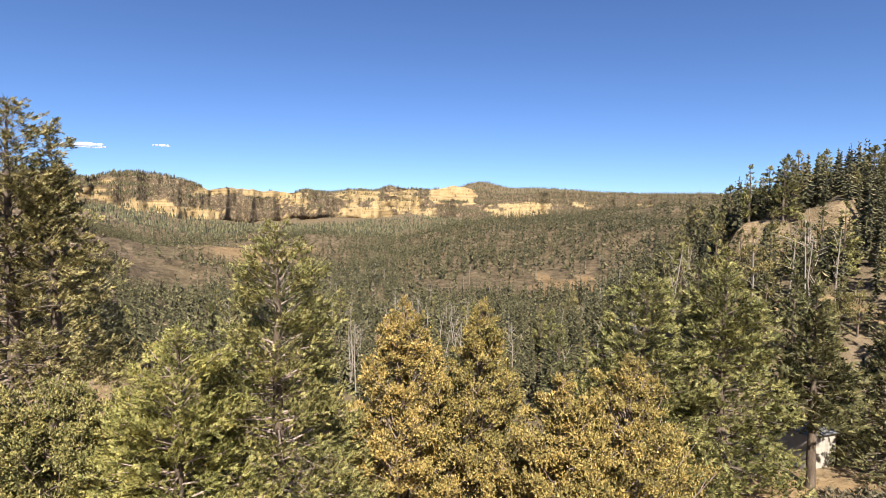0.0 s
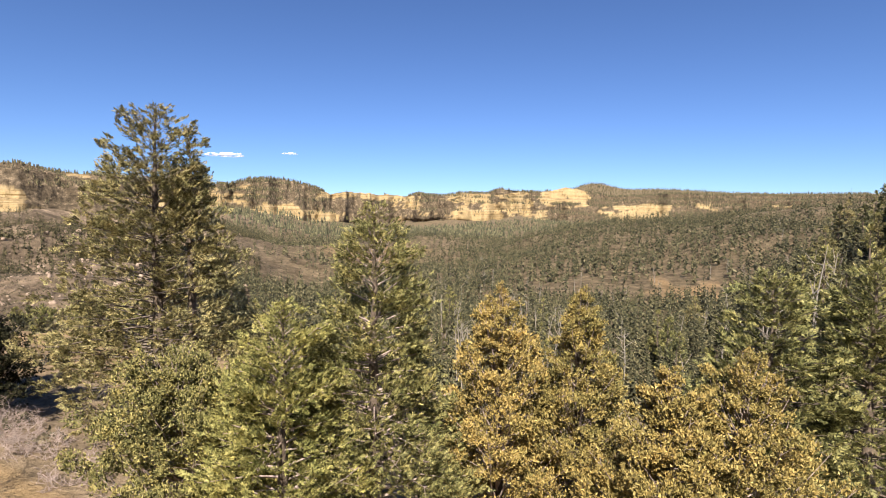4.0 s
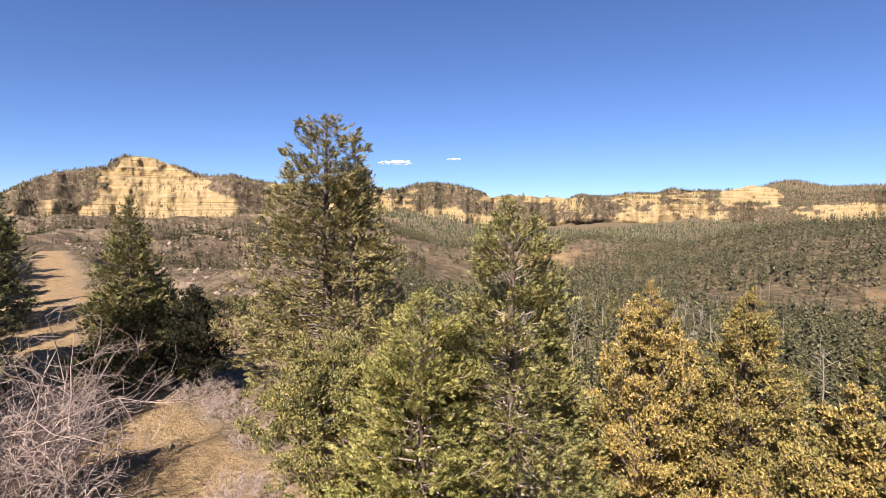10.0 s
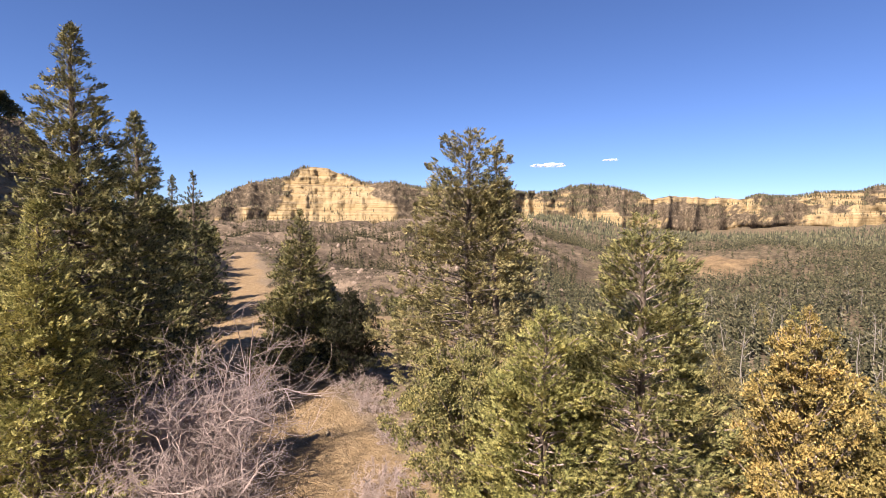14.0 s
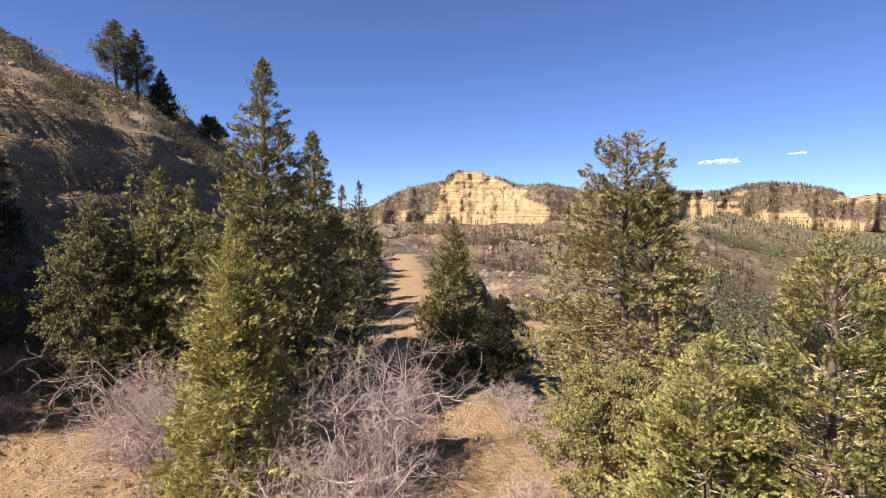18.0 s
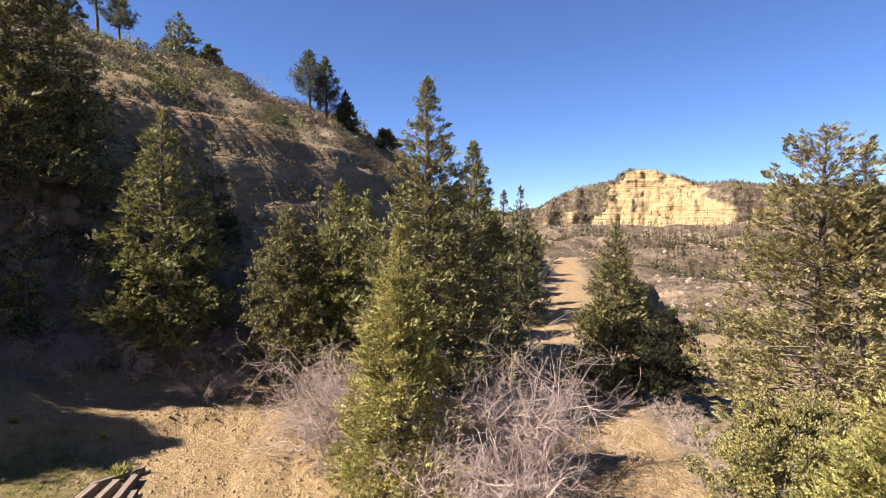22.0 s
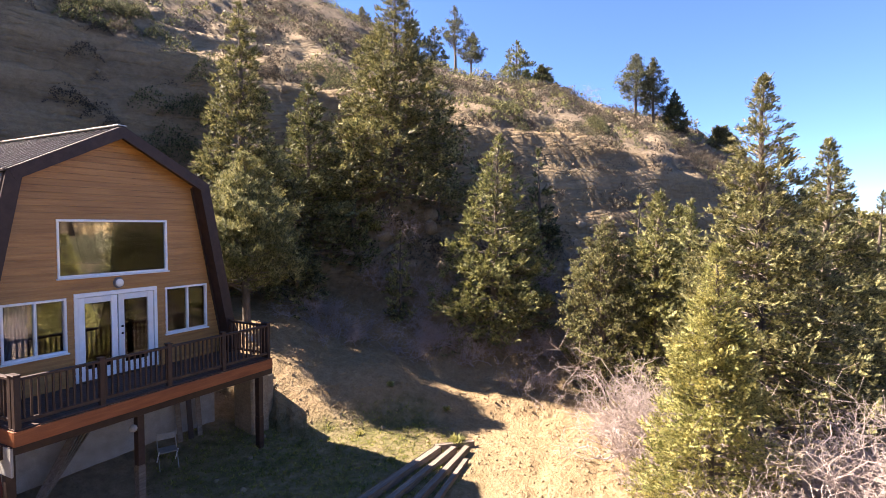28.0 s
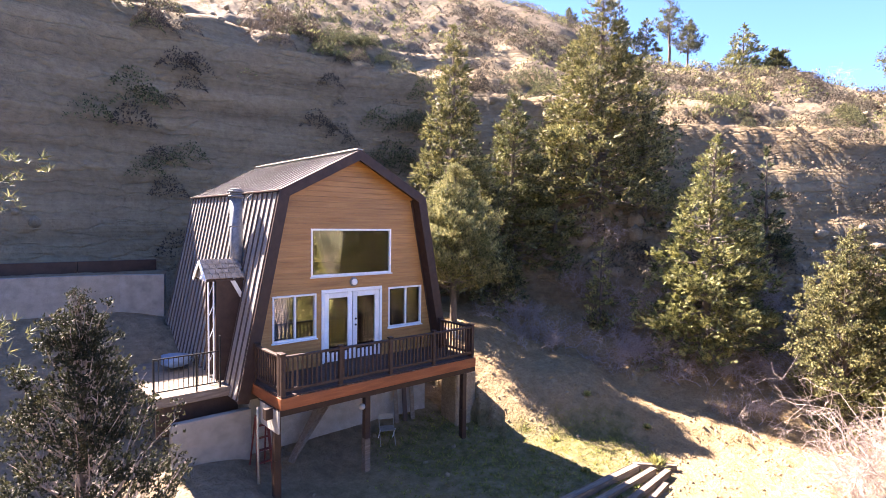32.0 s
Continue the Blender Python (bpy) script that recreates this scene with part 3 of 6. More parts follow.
    spur = np.interp(r, [60, 110, 180, 320, 520, 680], [-20, -20, -16.5, -12, -6, -1]) + fbm(x, y, 70, 4, 81) * 7 - np.abs(fbm(x, y, 120, 4, 83)) * 34 * step(80, 200, r) + 5 * step(80, 200, r)
    z = z + sl * np.maximum(spur - z, -3)
    z = z + fbm(x, y, 260, 4, 191) * 30 * step(420, 900, r) * (1 - step(1500, 2200, r)) * (bw > 138)
    cliff = np.zeros(np.shape(x))
    knoll = 66 * np.exp(-((bw - 177.2) / 2.3) ** 2) + 22 * np.exp(-((bw - 183) / 4) ** 2) + 172 * np.interp(bw, [158, 170], [0.5, 1]) + 6 * np.exp(-((bw - 190) / 8) ** 2) + 30 * fbm(x, y, 900, 3, 201)
    kz = knoll * np.interp(r, [2300, 3900, 4800], [0, 1, 0.8]) - 10
    z = np.where((bw > 120) & (bw < 225) & (r > 2300) & (kz > z), kz, z)
    # scrub slope with pale boulders below the mesa, clearings
    far = step(60, 170, r)
    woods = step(138, 148, bw) * step(25, 60, r)
    # bank above the road
    z = z + 2.6 * step(30, 42, x) * (1 - step(78, 95, x)) * np.exp(-((y - np.interp(x, [30, 48, 64, 84], [-21.5, -27, -32, -37])) / 3.6) ** 2)
    # dirt shoulder that climbs to the deck's end
    ux, uy = (9.3 - 5.2) / 7.52, (-5.5 - 0.8) / 7.52
    al = (x - 5.2) * ux + (y - 0.8) * uy
    sd_ = -(x - 5.2) * uy + (y - 0.8) * ux
    line = np.interp(al, [-4, 0, 7.5, 12], [0.5, -0.35, -2.65, -3.6])
    should = np.where(sd_ > 0, line + 0.05 * np.minimum(sd_, 5), line + 0.62 * sd_) + 0.25 * fbm(x, y, 1.3, 3, 137) + 0.4 * fbm(x, y, 4, 2, 138)
    z = np.where((x > 4.3) & (x < 14) & (al > -3.5) & (al < 12), np.maximum(z, should), z)
    # shelf behind the retaining wall
    z = np.where((x < -2.6) & (y > 8.6), np.maximum(z, 2.08 * step(8.5, 8.75, y)), z)
    # bare knoll below the road
    z = np.maximum(z, -6.2 - 0.33 * np.maximum(np.hypot(x - 31, y + 38) - 5, 0) + 1.6 * fbm(x, y, 7, 3, 133))
    # road and bare yard
    rd, hz = road_at(x, y)
    low_side = (y < np.interp(x, [q[0] for q in ROAD], [q[1] for q in ROAD])) * step(11, 18, x) * (1 - step(60, 75, x))
    up_side = (y > np.interp(x, [q[0] for q in ROAD], [q[1] for q in ROAD])) * step(26, 34, x) * (1 - step(78, 90, x))
    k = 1 - step(1.4, 6.0 + 5.5 * low_side - 2.9 * up_side + 2.0 * fbm(x, y, 5, 3, 113), rd)
    z = z * (1 - k) + hz * k - 0.07 * np.exp(-((rd - 0.75) / 0.22) ** 2) * (rd < 2) * k
    dirt = 1 - step(0.95, 1.6, rd + 1.0 * fbm(x, y, 2.5, 3, 111) - 1.3 * (x < 13) - 0.45 * step(60, 75, x))
    yard = step(-1.5, 0.8, 9.0 - np.hypot((x - 7.5) / 1.35, (y + 8.0)) + 2.0 * fbm(x, y, 3.5, 3, 121))
    slope_yard = step(0, 3, x - 3.4) * step(0, 2, 16 - x) * step(-9, -5, y) * (1 - step(8, 11, y))
    dirt = np.maximum(dirt, np.maximum(yard * (bw < 140), slope_yard * 0.9))
    dirt = np.maximum(dirt, step(-1, 1, 6 - np.hypot(x + 15, y + 24)) * 0.9)
    mound = step(-4, 5, 14 - np.hypot(x - 30, y + 37.5)) * step(-0.25, 0.1, fbm(x, y, 9, 3, 131) + 0.12)
    dirt = np.maximum(dirt, mound * 0.85)
    dirt = np.maximum(dirt, step(-8, 8, 34 - np.hypot((x - 150) / 1.15, (y + 385) / 2.2)) * 0.85 * step(-0.2, 0.15, fbm(x, y, 40, 3, 141)))
    loop = np.abs(np.hypot((x + 31) / 1.2, (y + 240) / 1.9) - 8.0) * 1.5
    dirt = np.maximum(dirt, (1 - step(2.6, 4.4, loop)) * 0.95 * step(-4, 4, y + 240 + 0.6 * (x + 31)))
    dirt = np.maximum(dirt, 0.8 * step(-0.2, 0.25, 1 - np.hypot((bw - 187.8) / 4.6, (r - 200) / 17) + 0.7 * fbm(x, y, 14, 3, 147)))
    dirt = np.maximum(dirt, (1 - step(0.8, 1.6, np.abs(r - 60 - 2 * np.sin(bw)))) * step(199, 201, bw) * (1 - step(214, 216, bw)) * 0.95)
    woods = woods * (1 - dirt)
    # low lit banks between the road and the gully
    dirt = np.maximum(dirt, 0.75 * step(100, 112, bw) * (1 - step(136, 142, bw)) * step(26, 30, r) * (1 - step(55, 75, r)) * step(-0.1, 0.15, fbm(x, y, 11, 3, 145)))
    grass = step(-1.2, 0.6, 3.3 - np.hypot((x - 4.3) / 1.05, (y + 3.0) / 1.2) + 1.6 * fbm(x, y, 1.8, 3, 151)) * (1 - step(-0.6, 0.8, y))
    grass = np.maximum(grass, 0.5 * step(-1, 1, 4 - np.hypot(x + 2, y + 6)))
    grass = grass * (1 - step(-2.5, -1.8, z + 0.35 * fbm(x, y, 1.5, 3, 155)) * (x > 3.6))
    dirt = dirt * (1 - 0.8 * grass)
    z = z + fbm(x, y, 1.1, 3, 161) * 0.10 * (1 - 0.6 * k) * (r < 80) + fbm(x, y, 4.5, 2, 171) * 0.25 * (r < 200) * (1 - k) * step(12, 20, np.hypot(x, y + 3))
    for ox in (0.0, 1.5):
        z = z - 0.06 * np.exp(-((y + 10.2 + ox - 0.10 * (x - 6) - 1.2 * np.sin(x * 0.22)) / 0.16) ** 2) * step(2, 4, x) * (1 - step(13, 16, x))
    pad = 1 - step(2.0, 4.5, np.hypot(x + 15.9, y + 30.4))
    z = z * (1 - pad) - 4.65 * pad
    return z, dict(far=far, woods=woods, dirt=dirt * (1 - rock), grass=grass, rock=np.maximum(rock, rock_r * 0.9), cliff=cliff)


def ground_z(x, y):
    return float(land(np.array([x]), np.array([y]))[0][0])


def build_ground():
    rings = np.unique(np.concatenate([np.linspace(0.01, 24, 61), np.linspace(24, 44, 96), np.linspace(44, 62, 36), np.geomspace(62, 720, 84),
                                      np.geomspace(740, 2100, 16), np.geomspace(2100, 4900, 24)]))
    ang = np.radians(np.concatenate([np.arange(-62, 216, 0.42), np.arange(216, 298, 2.0)]))
    rr, aa = np.meshgrid(rings, ang, indexing="ij")
    x, y = CX + rr * np.sin(aa), CY + rr * np.cos(aa)
    z, masks = land(x.ravel(), y.ravel())
    n, m = rr.shape
    i, j = np.meshgrid(np.arange(n - 1), np.arange(m), indexing="ij")
    jn = (j + 1) % m
    f = np.stack([i * m + j, (i + 1) * m + j, (i + 1) * m + jn, i * m + jn], -1).reshape(-1, 4)[:, ::-1]
    v = np.stack([x.ravel(), y.ravel(), z], 1)
    v = np.concatenate([v, [[CX, CY, float(land(np.array([CX]), np.array([CY]))[0][0])]]])
    me = mesh_of("ground", v, f, M_GROUND, smooth=True)
    for key, val in masks.items():
        a = me.attributes.new(key, "FLOAT", "POINT")
        a.data.foreach_set("value", np.append(val, 0).astype(np.float32))
    return tagged(new("ground", me), "dry tan mountain ground with dirt road, scrub and sandstone cliffs", "ground", kind="structure")


build_ground()


# ---------------------------------------------------------------- mesa and far cliffs
# level beds as height, set-back in metres, and 1 where the bed is a cliff
BEDS = [(-0.3, -40, 0), (0.0, 0, 0), (0.13, 85, 0), (0.15, 88, 1), (0.33, 93, 1), (0.345, 96, 0.5), (0.37, 107, 0.3), (0.38, 109, 1), (0.53, 116, 1), (0.545, 119, 0.7), (0.555, 122, 0.7), (0.57, 124, 1), (0.66, 129, 1),
        (0.67, 132, 0.3), (0.69, 146, 0.2), (0.70, 148, 1), (0.80, 154, 1), (0.81, 159, 0.7), (0.82, 160, 1), (0.93, 169, 1), (0.94, 176, 0.3), (1.0, 215, 0), (1.1, 270, 0), (1.15, 420, 0)]


def mesa_face(b, h):
    left = np.interp(h, [0.12, 0.22, 0.45, 0.6, 0.75, 0.95], [109.4, 110.6, 112.5, 113.1, 113.7, 114.2])
    right = np.interp(h, [0.14, 0.25, 0.48, 0.70, 0.95], [126.0, 124.8, 122.5, 120.6, 118.8])
    k = np.minimum(b - left, right - b) * 0.6 + 0.45
    low = 0.42 - np.abs(h - 0.17) * 9 + np.interp(b, [96, 99, 107, 109, 123, 126, 133], [-0.5, -0.05, 0.2, 0.25, 0.3, 0.25, -0.6])
    return np.maximum(k, low)


def far_face(b, h):
    low = np.interp(b, [96, 120, 126, 143, 147, 150, 158, 163, 165, 172, 173.5, 177, 183, 186, 220], [-0.5, 0.0, 0.35, 0.35, 0.3, -0.1, 0.0, 0.15, 0.75, 0.8, 0.2, 0.1, 0.1, -1, -1])
    mid = np.interp(b, [96, 126, 138, 146, 149, 158, 160, 163, 171, 176, 183, 187, 220], [-0.8, 0.25, 0.3, -0.1, 0.1, -0.4, -0.5, -0.2, 0.0, 0.0, 0.05, -1, -1])
    high = np.interp(b, [96, 125, 128, 134, 138, 142, 146, 149.0, 149.8, 158.0, 158.8, 160.5, 161.3, 166.4, 167.2, 171.4, 172.2, 176.4, 177.2, 220],
                     [-0.6, 0.2, 0.3, -0.4, 0.1, 0.2, -0.4, 0.2, 1.4, 1.4, -0.8, -0.6, 0.55, 0.5, -0.9, -0.6, 1.3, 1.2, -1.5, -1.5])
    u, w = step(0.36, 0.44, h), step(0.54, 0.62, h)
    return 0.30 + low * (1 - u) + mid * u * (1 - w) + high * w


def cliffs(name, label, b0, b1, db, skyline, dist, base, top, face, seed, trees, tall, rag, grain, strewn, tower=0):
    """One range of sandstone beds, with its own trees standing on the benches."""
    bb = np.arange(b0, b1, db)
    hh = np.unique(np.concatenate([np.linspace(p[0], q[0], 6 if p[2] and q[2] else 4) for p, q in zip(BEDS[:-1], BEDS[1:])]))
    b, h = np.meshgrid(bb, hh, indexing="ij")
    d0 = np.interp(b, *dist) if isinstance(dist, tuple) else np.full(b.shape, float(dist))
    arc = np.radians(b) * d0
    H = h * (top - base)
    arc = arc / grain
    k = face(b, np.minimum(h, 0.99)) + rag * fbm(arc, H * 1.6, 75, 4, seed) + 1.1 * fbm(arc, H * 2, 14, 4, seed + 1)
    k = step(0.3, 0.5, k)
    back = np.interp(h, [p[0] for p in BEDS], [p[1] for p in BEDS])
    back = back * 0.7 + 0.3 * np.interp(h, [-0.3, 0, 0.13, 1.0, 1.1, 1.15], [-40, 0, 84, 212, 270, 420])
    ridge = 1 - 2 * np.abs(fbm(arc + 0 * H, H * 0.25, 95, 4, seed + 2))
    r = d0 + back - (34 - 18 * (tower > 0) * (1 - step(tower + 1, tower + 4, b))) * grain * ridge * step(0, 0.2, h) + 24 * grain * np.abs(fbm(arc, H * 0.12, 34, 4, seed + 3)) - (5 + 8 * k) * fbm(arc, H * 0.45, 15, 4, seed + 4) - (1 + 4 * k) * fbm(arc, H * 0.8, 4.5, 3, seed + 10)
    if tower:                                                # a rock tower that stands free of the shoulder
        bump_ = np.exp(-((b - tower) / 0.45) ** 2) * (h < 0.34) * (h > 0.1)
        r, k = r - 6 * bump_, np.maximum(k, bump_)
    sky_el = np.interp(b, *skyline) + 0.10 * (grain ** 0.8) * fbm(arc, 0 * arc, 40, 4, seed + 5)
    sky_z = 3 + (d0 + 170) * np.tan(np.radians(sky_el))
    z = base + H + 1.6 * fbm(arc, H, 12, 3, seed + 6) + 26 * fbm(arc, 0 * arc, 170, 3, seed + 9) * (1 - h)
    over = z > sky_z
    z = np.where(over, sky_z - 0.02 * np.maximum(z - sky_z, 0) - np.maximum(h - 1, 0) * 60, z)
    x, y = CX + r * np.sin(np.radians(b)), CY + r * np.cos(np.radians(b))
    wall = np.interp(h, [p[0] for p in BEDS], [p[2] for p in BEDS])
    pale = k * np.clip(0.4 + wall, 0, 1) * (h > 0.10)
    pale = pale * (1 - 0.9 * step(-1.5, 1.0, z - sky_z + 2.5) * (1 - step(1.2, 1.5, face(b, 0.8 + 0 * b))))
    n, m = b.shape
    i, j = np.meshgrid(np.arange(n - 1), np.arange(m - 1), indexing="ij")
    f = np.stack([i * m + j, (i + 1) * m + j, (i + 1) * m + j + 1, i * m + j + 1], -1).reshape(-1, 4)
    me = mesh_of(name, np.stack([x.ravel(), y.ravel(), z.ravel()], 1), f, M_CLIFF)
    a = me.attributes.new("cliff", "FLOAT", "POINT")
    a.data.foreach_set("value", pale.ravel().astype(np.float32))
    tagged(new(name, me), label, "cliffs", kind="structure")
    rng = np.random.default_rng(seed + 7)
    ci, cj = rng.integers(0, n, trees), rng.integers(0, m, trees)
    chance = 0.35 + 1.6 * fbm(x, y, 90, 3, seed + 8)[ci, cj] + 0.4 * over[ci, cj] + 0.6 * step(175, 178, b)[ci, cj]
    dome = (face(b, 0.8 + 0 * b) > 1.2)[ci, cj] & (h[ci, cj] > 0.6)
    ok = rng.random(trees) < np.where(pale[ci, cj] < 0.30, chance, strewn * (0.5 + 1.2 * fbm(x, y, 60, 3, seed + 11)[ci, cj]) * ~dome)
    ok &= ~dome | (pale[ci, cj] < 0.3)
    ci, cj = ci[ok], cj[ok]
    p = np.stack([x[ci, cj], y[ci, cj], z[ci, cj] - 0.4], 1) + np.stack([rng.normal(0, 1.5, len(ci)), rng.normal(0, 1.5, len(ci)), 0 * ci], 1)
    return p, rng.uniform(*tall, len(p))


RANGES = [cliffs("mesa", "cream sandstone mesa with level beds and wooded shoulders", 95, 137, 0.11, MESA, 640, -14, 85, mesa_face, 81, 15000, (2.5, 6.0), 1.0, 1.0, 0.05, 109.1),
          cliffs("far_cliffs", "pale sandstone cliffs and wooded hills across the valley", 96, 214, 0.16, FAR, FARDIST, -45, 120, far_face, 91, 38000, (5.0, 11.0), 2.6, 2.2, 0.55)]

# ---------------------------------------------------------------- plants


def unit(v):
    return v / (np.linalg.norm(v, axis=-1, keepdims=True) + 1e-9)


# tufts: leaves along +Z, length 1; each leaf is one pointed triangle
def kite(angle, tilt, width, base=0.0, length=1.0):
    c, s = math.cos(angle), math.sin(angle)
    d = np.array([math.sin(tilt) * c, math.sin(tilt) * s, math.cos(tilt)])
    side = np.array([-s, c, 0.0])
    o = d * (base + 0.15 * length)
    return np.array([o - side * width, o + side * width, d * (base + length)])


def needle(at, turn, width, length):
    """A bunch of needles that leaves the spray's axis, in the spray's own plane."""
    d, side = np.array([math.sin(turn), 0, math.cos(turn)]), np.array([math.cos(turn), 0, -math.sin(turn)])
    o = np.array([0, 0, at])
    return np.array([o - side * width, o + side * width, o + d * length])


def tuft(leaves):
    v = np.concatenate(leaves)
    return v, np.arange(len(v)).reshape(-1, 3)


TUFTS = {
    "scale": tuft([kite(0.0, 0.75, 0.27, length=0.9), kite(2.6, 1.0, 0.26, length=0.8), kite(1.0, 0.15, 0.24)]),
    "fir": tuft([needle(0.0, 0.9, 0.115, 0.38), needle(0.08, -0.9, 0.115, 0.38), needle(0.28, 0.85, 0.11, 0.36), needle(0.36, -0.85, 0.11, 0.35),
                 needle(0.55, 0.75, 0.10, 0.32), needle(0.62, -0.75, 0.10, 0.31), needle(0.64, 0.0, 0.12, 0.40)]),
    "pine": tuft([kite(k * 1.2566, 0.75 + 0.35 * (k % 2), 0.085) for k in range(5)] + [kite(0.4, 0.2, 0.085)]),
    "big": tuft([kite(0.0, 0.7, 0.34), kite(2.1, 1.15, 0.32), kite(4.2, 1.15, 0.32)]),
}


def spread(kind, pos, way, size, rng):
    """Places one tuft at each pos along way."""
    tv, tf = TUFTS[kind]
    n = len(pos)
    way = unit(way)
    flat_lie = np.array([0, 0, 1.0]) + rng.normal(0, 0.95, (n, 3))
    a = unit(np.cross(way, flat_lie if kind == "fir" else rng.normal(size=(n, 3))))
    b = np.cross(way, a)
    size = np.asarray(size).reshape(-1, 1, 1) * np.ones((n, 1, 1))
    v = pos[:, None, :] + size * (tv[None, :, 0:1] * a[:, None, :] + tv[None, :, 1:2] * b[:, None, :] + tv[None, :, 2:3] * way[:, None, :])
    f = tf[None] + (np.arange(n) * len(tv))[:, None, None]
    return v.reshape(-1, 3), f.reshape(-1, 3)


STYLE = {
    # profile, rise at top, rise at foot, droop, twig spread, clump radius, tuft, tuft size
    "fir": dict(prof=lambda t: (1 - t) ** 0.9 * 0.98 + 0.02, rise=(0.75, -0.10), droop=-0.10, twig=0.5, clump=0.13, kind="fir", size=0.27, first=0.03),
    "pine": dict(prof=lambda t: np.interp(t, [0, 0.3, 0.5, 0.7, 0.85, 1], [0.6, 1.0, 0.9, 0.5, 0.32, 0.05]), rise=(0.9, 0.12), droop=0.22, twig=0.5, clump=0.16, kind="pine", size=0.12, first=0.25),
    "juniper": dict(prof=lambda t: np.interp(t, [0, 0.2, 0.5, 0.75, 1], [0.8, 1.0, 0.78, 0.46, 0.08]), rise=(1.25, 0.55), droop=0.25, twig=0.5, clump=0.07, kind="scale", size=0.085, first=0.02),
    "doug": dict(prof=lambda t: np.interp(t, [0, 0.15, 0.6, 0.85, 1], [0.9, 1.0, 0.55, 0.42, 0.08]), rise=(0.8, 0.02), droop=-0.05, twig=0.55, clump=0.10, kind="fir", size=0.23, first=0.04),
}


def tree_arrays(style, h, rad, branches, clumps, per, seed, lean=0.0, size=None, first=None, bare=0.04, twigs=True):
    """Trunk, limbs and leaf arrays of one tree; clumps of tufts stand at the twig ends."""
    st, rng = STYLE[style], np.random.default_rng(seed)
    size = size or st["size"]
    first = st["first"] if first is None else first
    n = 14
    tz = np.linspace(0, 1, n)
    sway = np.cumsum(rng.normal(0, 0.018 * h / n * 4, (n, 2)), axis=0) * 0.5
    axis = np.stack([sway[:, 0] + lean * tz * tz * h, sway[:, 1], tz * h], 1)
    axis[:, :2] -= axis[0, :2]
    r0 = 0.018 * h + 0.03
    trunk = tube(axis, r0 * (1 - tz) ** 0.8 + 0.008, 8)
    limbs, P, D, S = [tube(axis[:2], [0.01, 0.01], 3)], [], [], []
    ts = first + (1 - first) * np.sort(rng.random(branches) ** (0.9 if style != "pine" else 0.8))
    for i, t in enumerate(ts):
        o = np.array([np.interp(t, tz, axis[:, k]) for k in range(3)])
        az = i * 2.39996 + rng.normal(0, 0.4)
        up = st["rise"][1] + (st["rise"][0] - st["rise"][1]) * t ** 1.5 + rng.normal(0, 0.13)
        ln = rad * float(st["prof"](t)) * rng.uniform(0.85, 1.3) + 0.05
        out = np.array([math.cos(az), math.sin(az), 0])
        s = np.linspace(0, 1, 5)[:, None]
        line = o + out * (s * ln * math.cos(up)) + np.array([0, 0, 1.0]) * (ln * math.sin(up) * s + st["droop"] * ln * s * s)
        line = line + rng.normal(0, 0.02 * ln, (5, 3)) * s
        limbs.append(tube(line if twigs else line[::2], np.linspace(0.22 * r0 * (1 - t) + 0.008, 0.003, 5 if twigs else 3), 4 if twigs else 3))
        k = max(2, int(clumps * (ln / rad) + 0.5))
        f = rng.uniform(bare + 0.12 * (1 - t), 1.0, k) ** 0.75
        base = np.stack([np.interp(f, s[:, 0], line[:, c]) for c in range(3)], 1)
        side = np.cross(out, [0, 0, 1.0])
        off = rng.uniform(-1, 1, (k, 1)) * st["twig"] * ln * (1.05 - f[:, None]) ** 0.7
        tip = base + side * off + out * np.abs(off) * 0.45 + np.array([0, 0, 1.0]) * (np.abs(off) * (0.15 + 0.5 * (style == "juniper")) + rng.normal(0, 0.05, (k, 1)) * ln)
        way = unit(tip - base + out * 0.25 + np.array([0, 0, 0.22 + 0.6 * (style in ("juniper", "pine"))]))
        m = per
        cp = tip[:, None, :] + rng.normal(0, 1, (k, m, 3)) * st["clump"] * np.array([1, 1, 0.7]) * (0.3 + 0.7 * min(ln / rad, 1))
        P.append(cp.reshape(-1, 3))
        D.append((way[:, None, :] + rng.normal(0, 0.42, (k, m, 3))).reshape(-1, 3))
        S.append(size * rng.uniform(0.65, 1.3, k * m) * (0.38 + 0.62 * min(1.6 * ln / rad, 1)))
        for q in range(0, k if twigs else 0, 2):
            limbs.append(tube(np.stack([base[q], (base[q] + tip[q]) / 2 + rng.normal(0, 0.01, 3), tip[q]]), [0.007, 0.005, 0.002], 3))
    # leader
    k = 10
    P.append(axis[-1] + np.stack([rng.normal(0, 0.03, k), rng.normal(0, 0.03, k), -rng.uniform(0, 0.25, k)], 1))
    D.append(np.tile([0, 0, 1.0], (k, 1)) + rng.normal(0, 0.35, (k, 3)))
    S.append(size * rng.uniform(0.7, 1.2, k))
    crown = spread(st["kind"], np.concatenate(P), np.concatenate(D), np.concatenate(S), rng)
    return trunk, gather(limbs), crown


def make_tree(name, label, at, arrays, leaf, category="tree", group="", turn=0.0, scale=1.0, bark=None):
    bark = bark or M_BARK
    limb = M_TWIG if math.hypot(at[0] - CX, at[1] - CY) < 12.5 else M_LIMB    # paler limb bark within 12.5 m of the plan's middle
    ob = thing(name, label, category, pose(*at, 0, 0, turn) @ Matrix.Scale(scale, 4), group)
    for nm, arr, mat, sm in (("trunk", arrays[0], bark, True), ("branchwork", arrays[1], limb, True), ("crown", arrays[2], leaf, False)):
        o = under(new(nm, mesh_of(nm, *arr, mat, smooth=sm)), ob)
        if nm != "trunk":
            tagged(o, kind="stuff")
    return ob


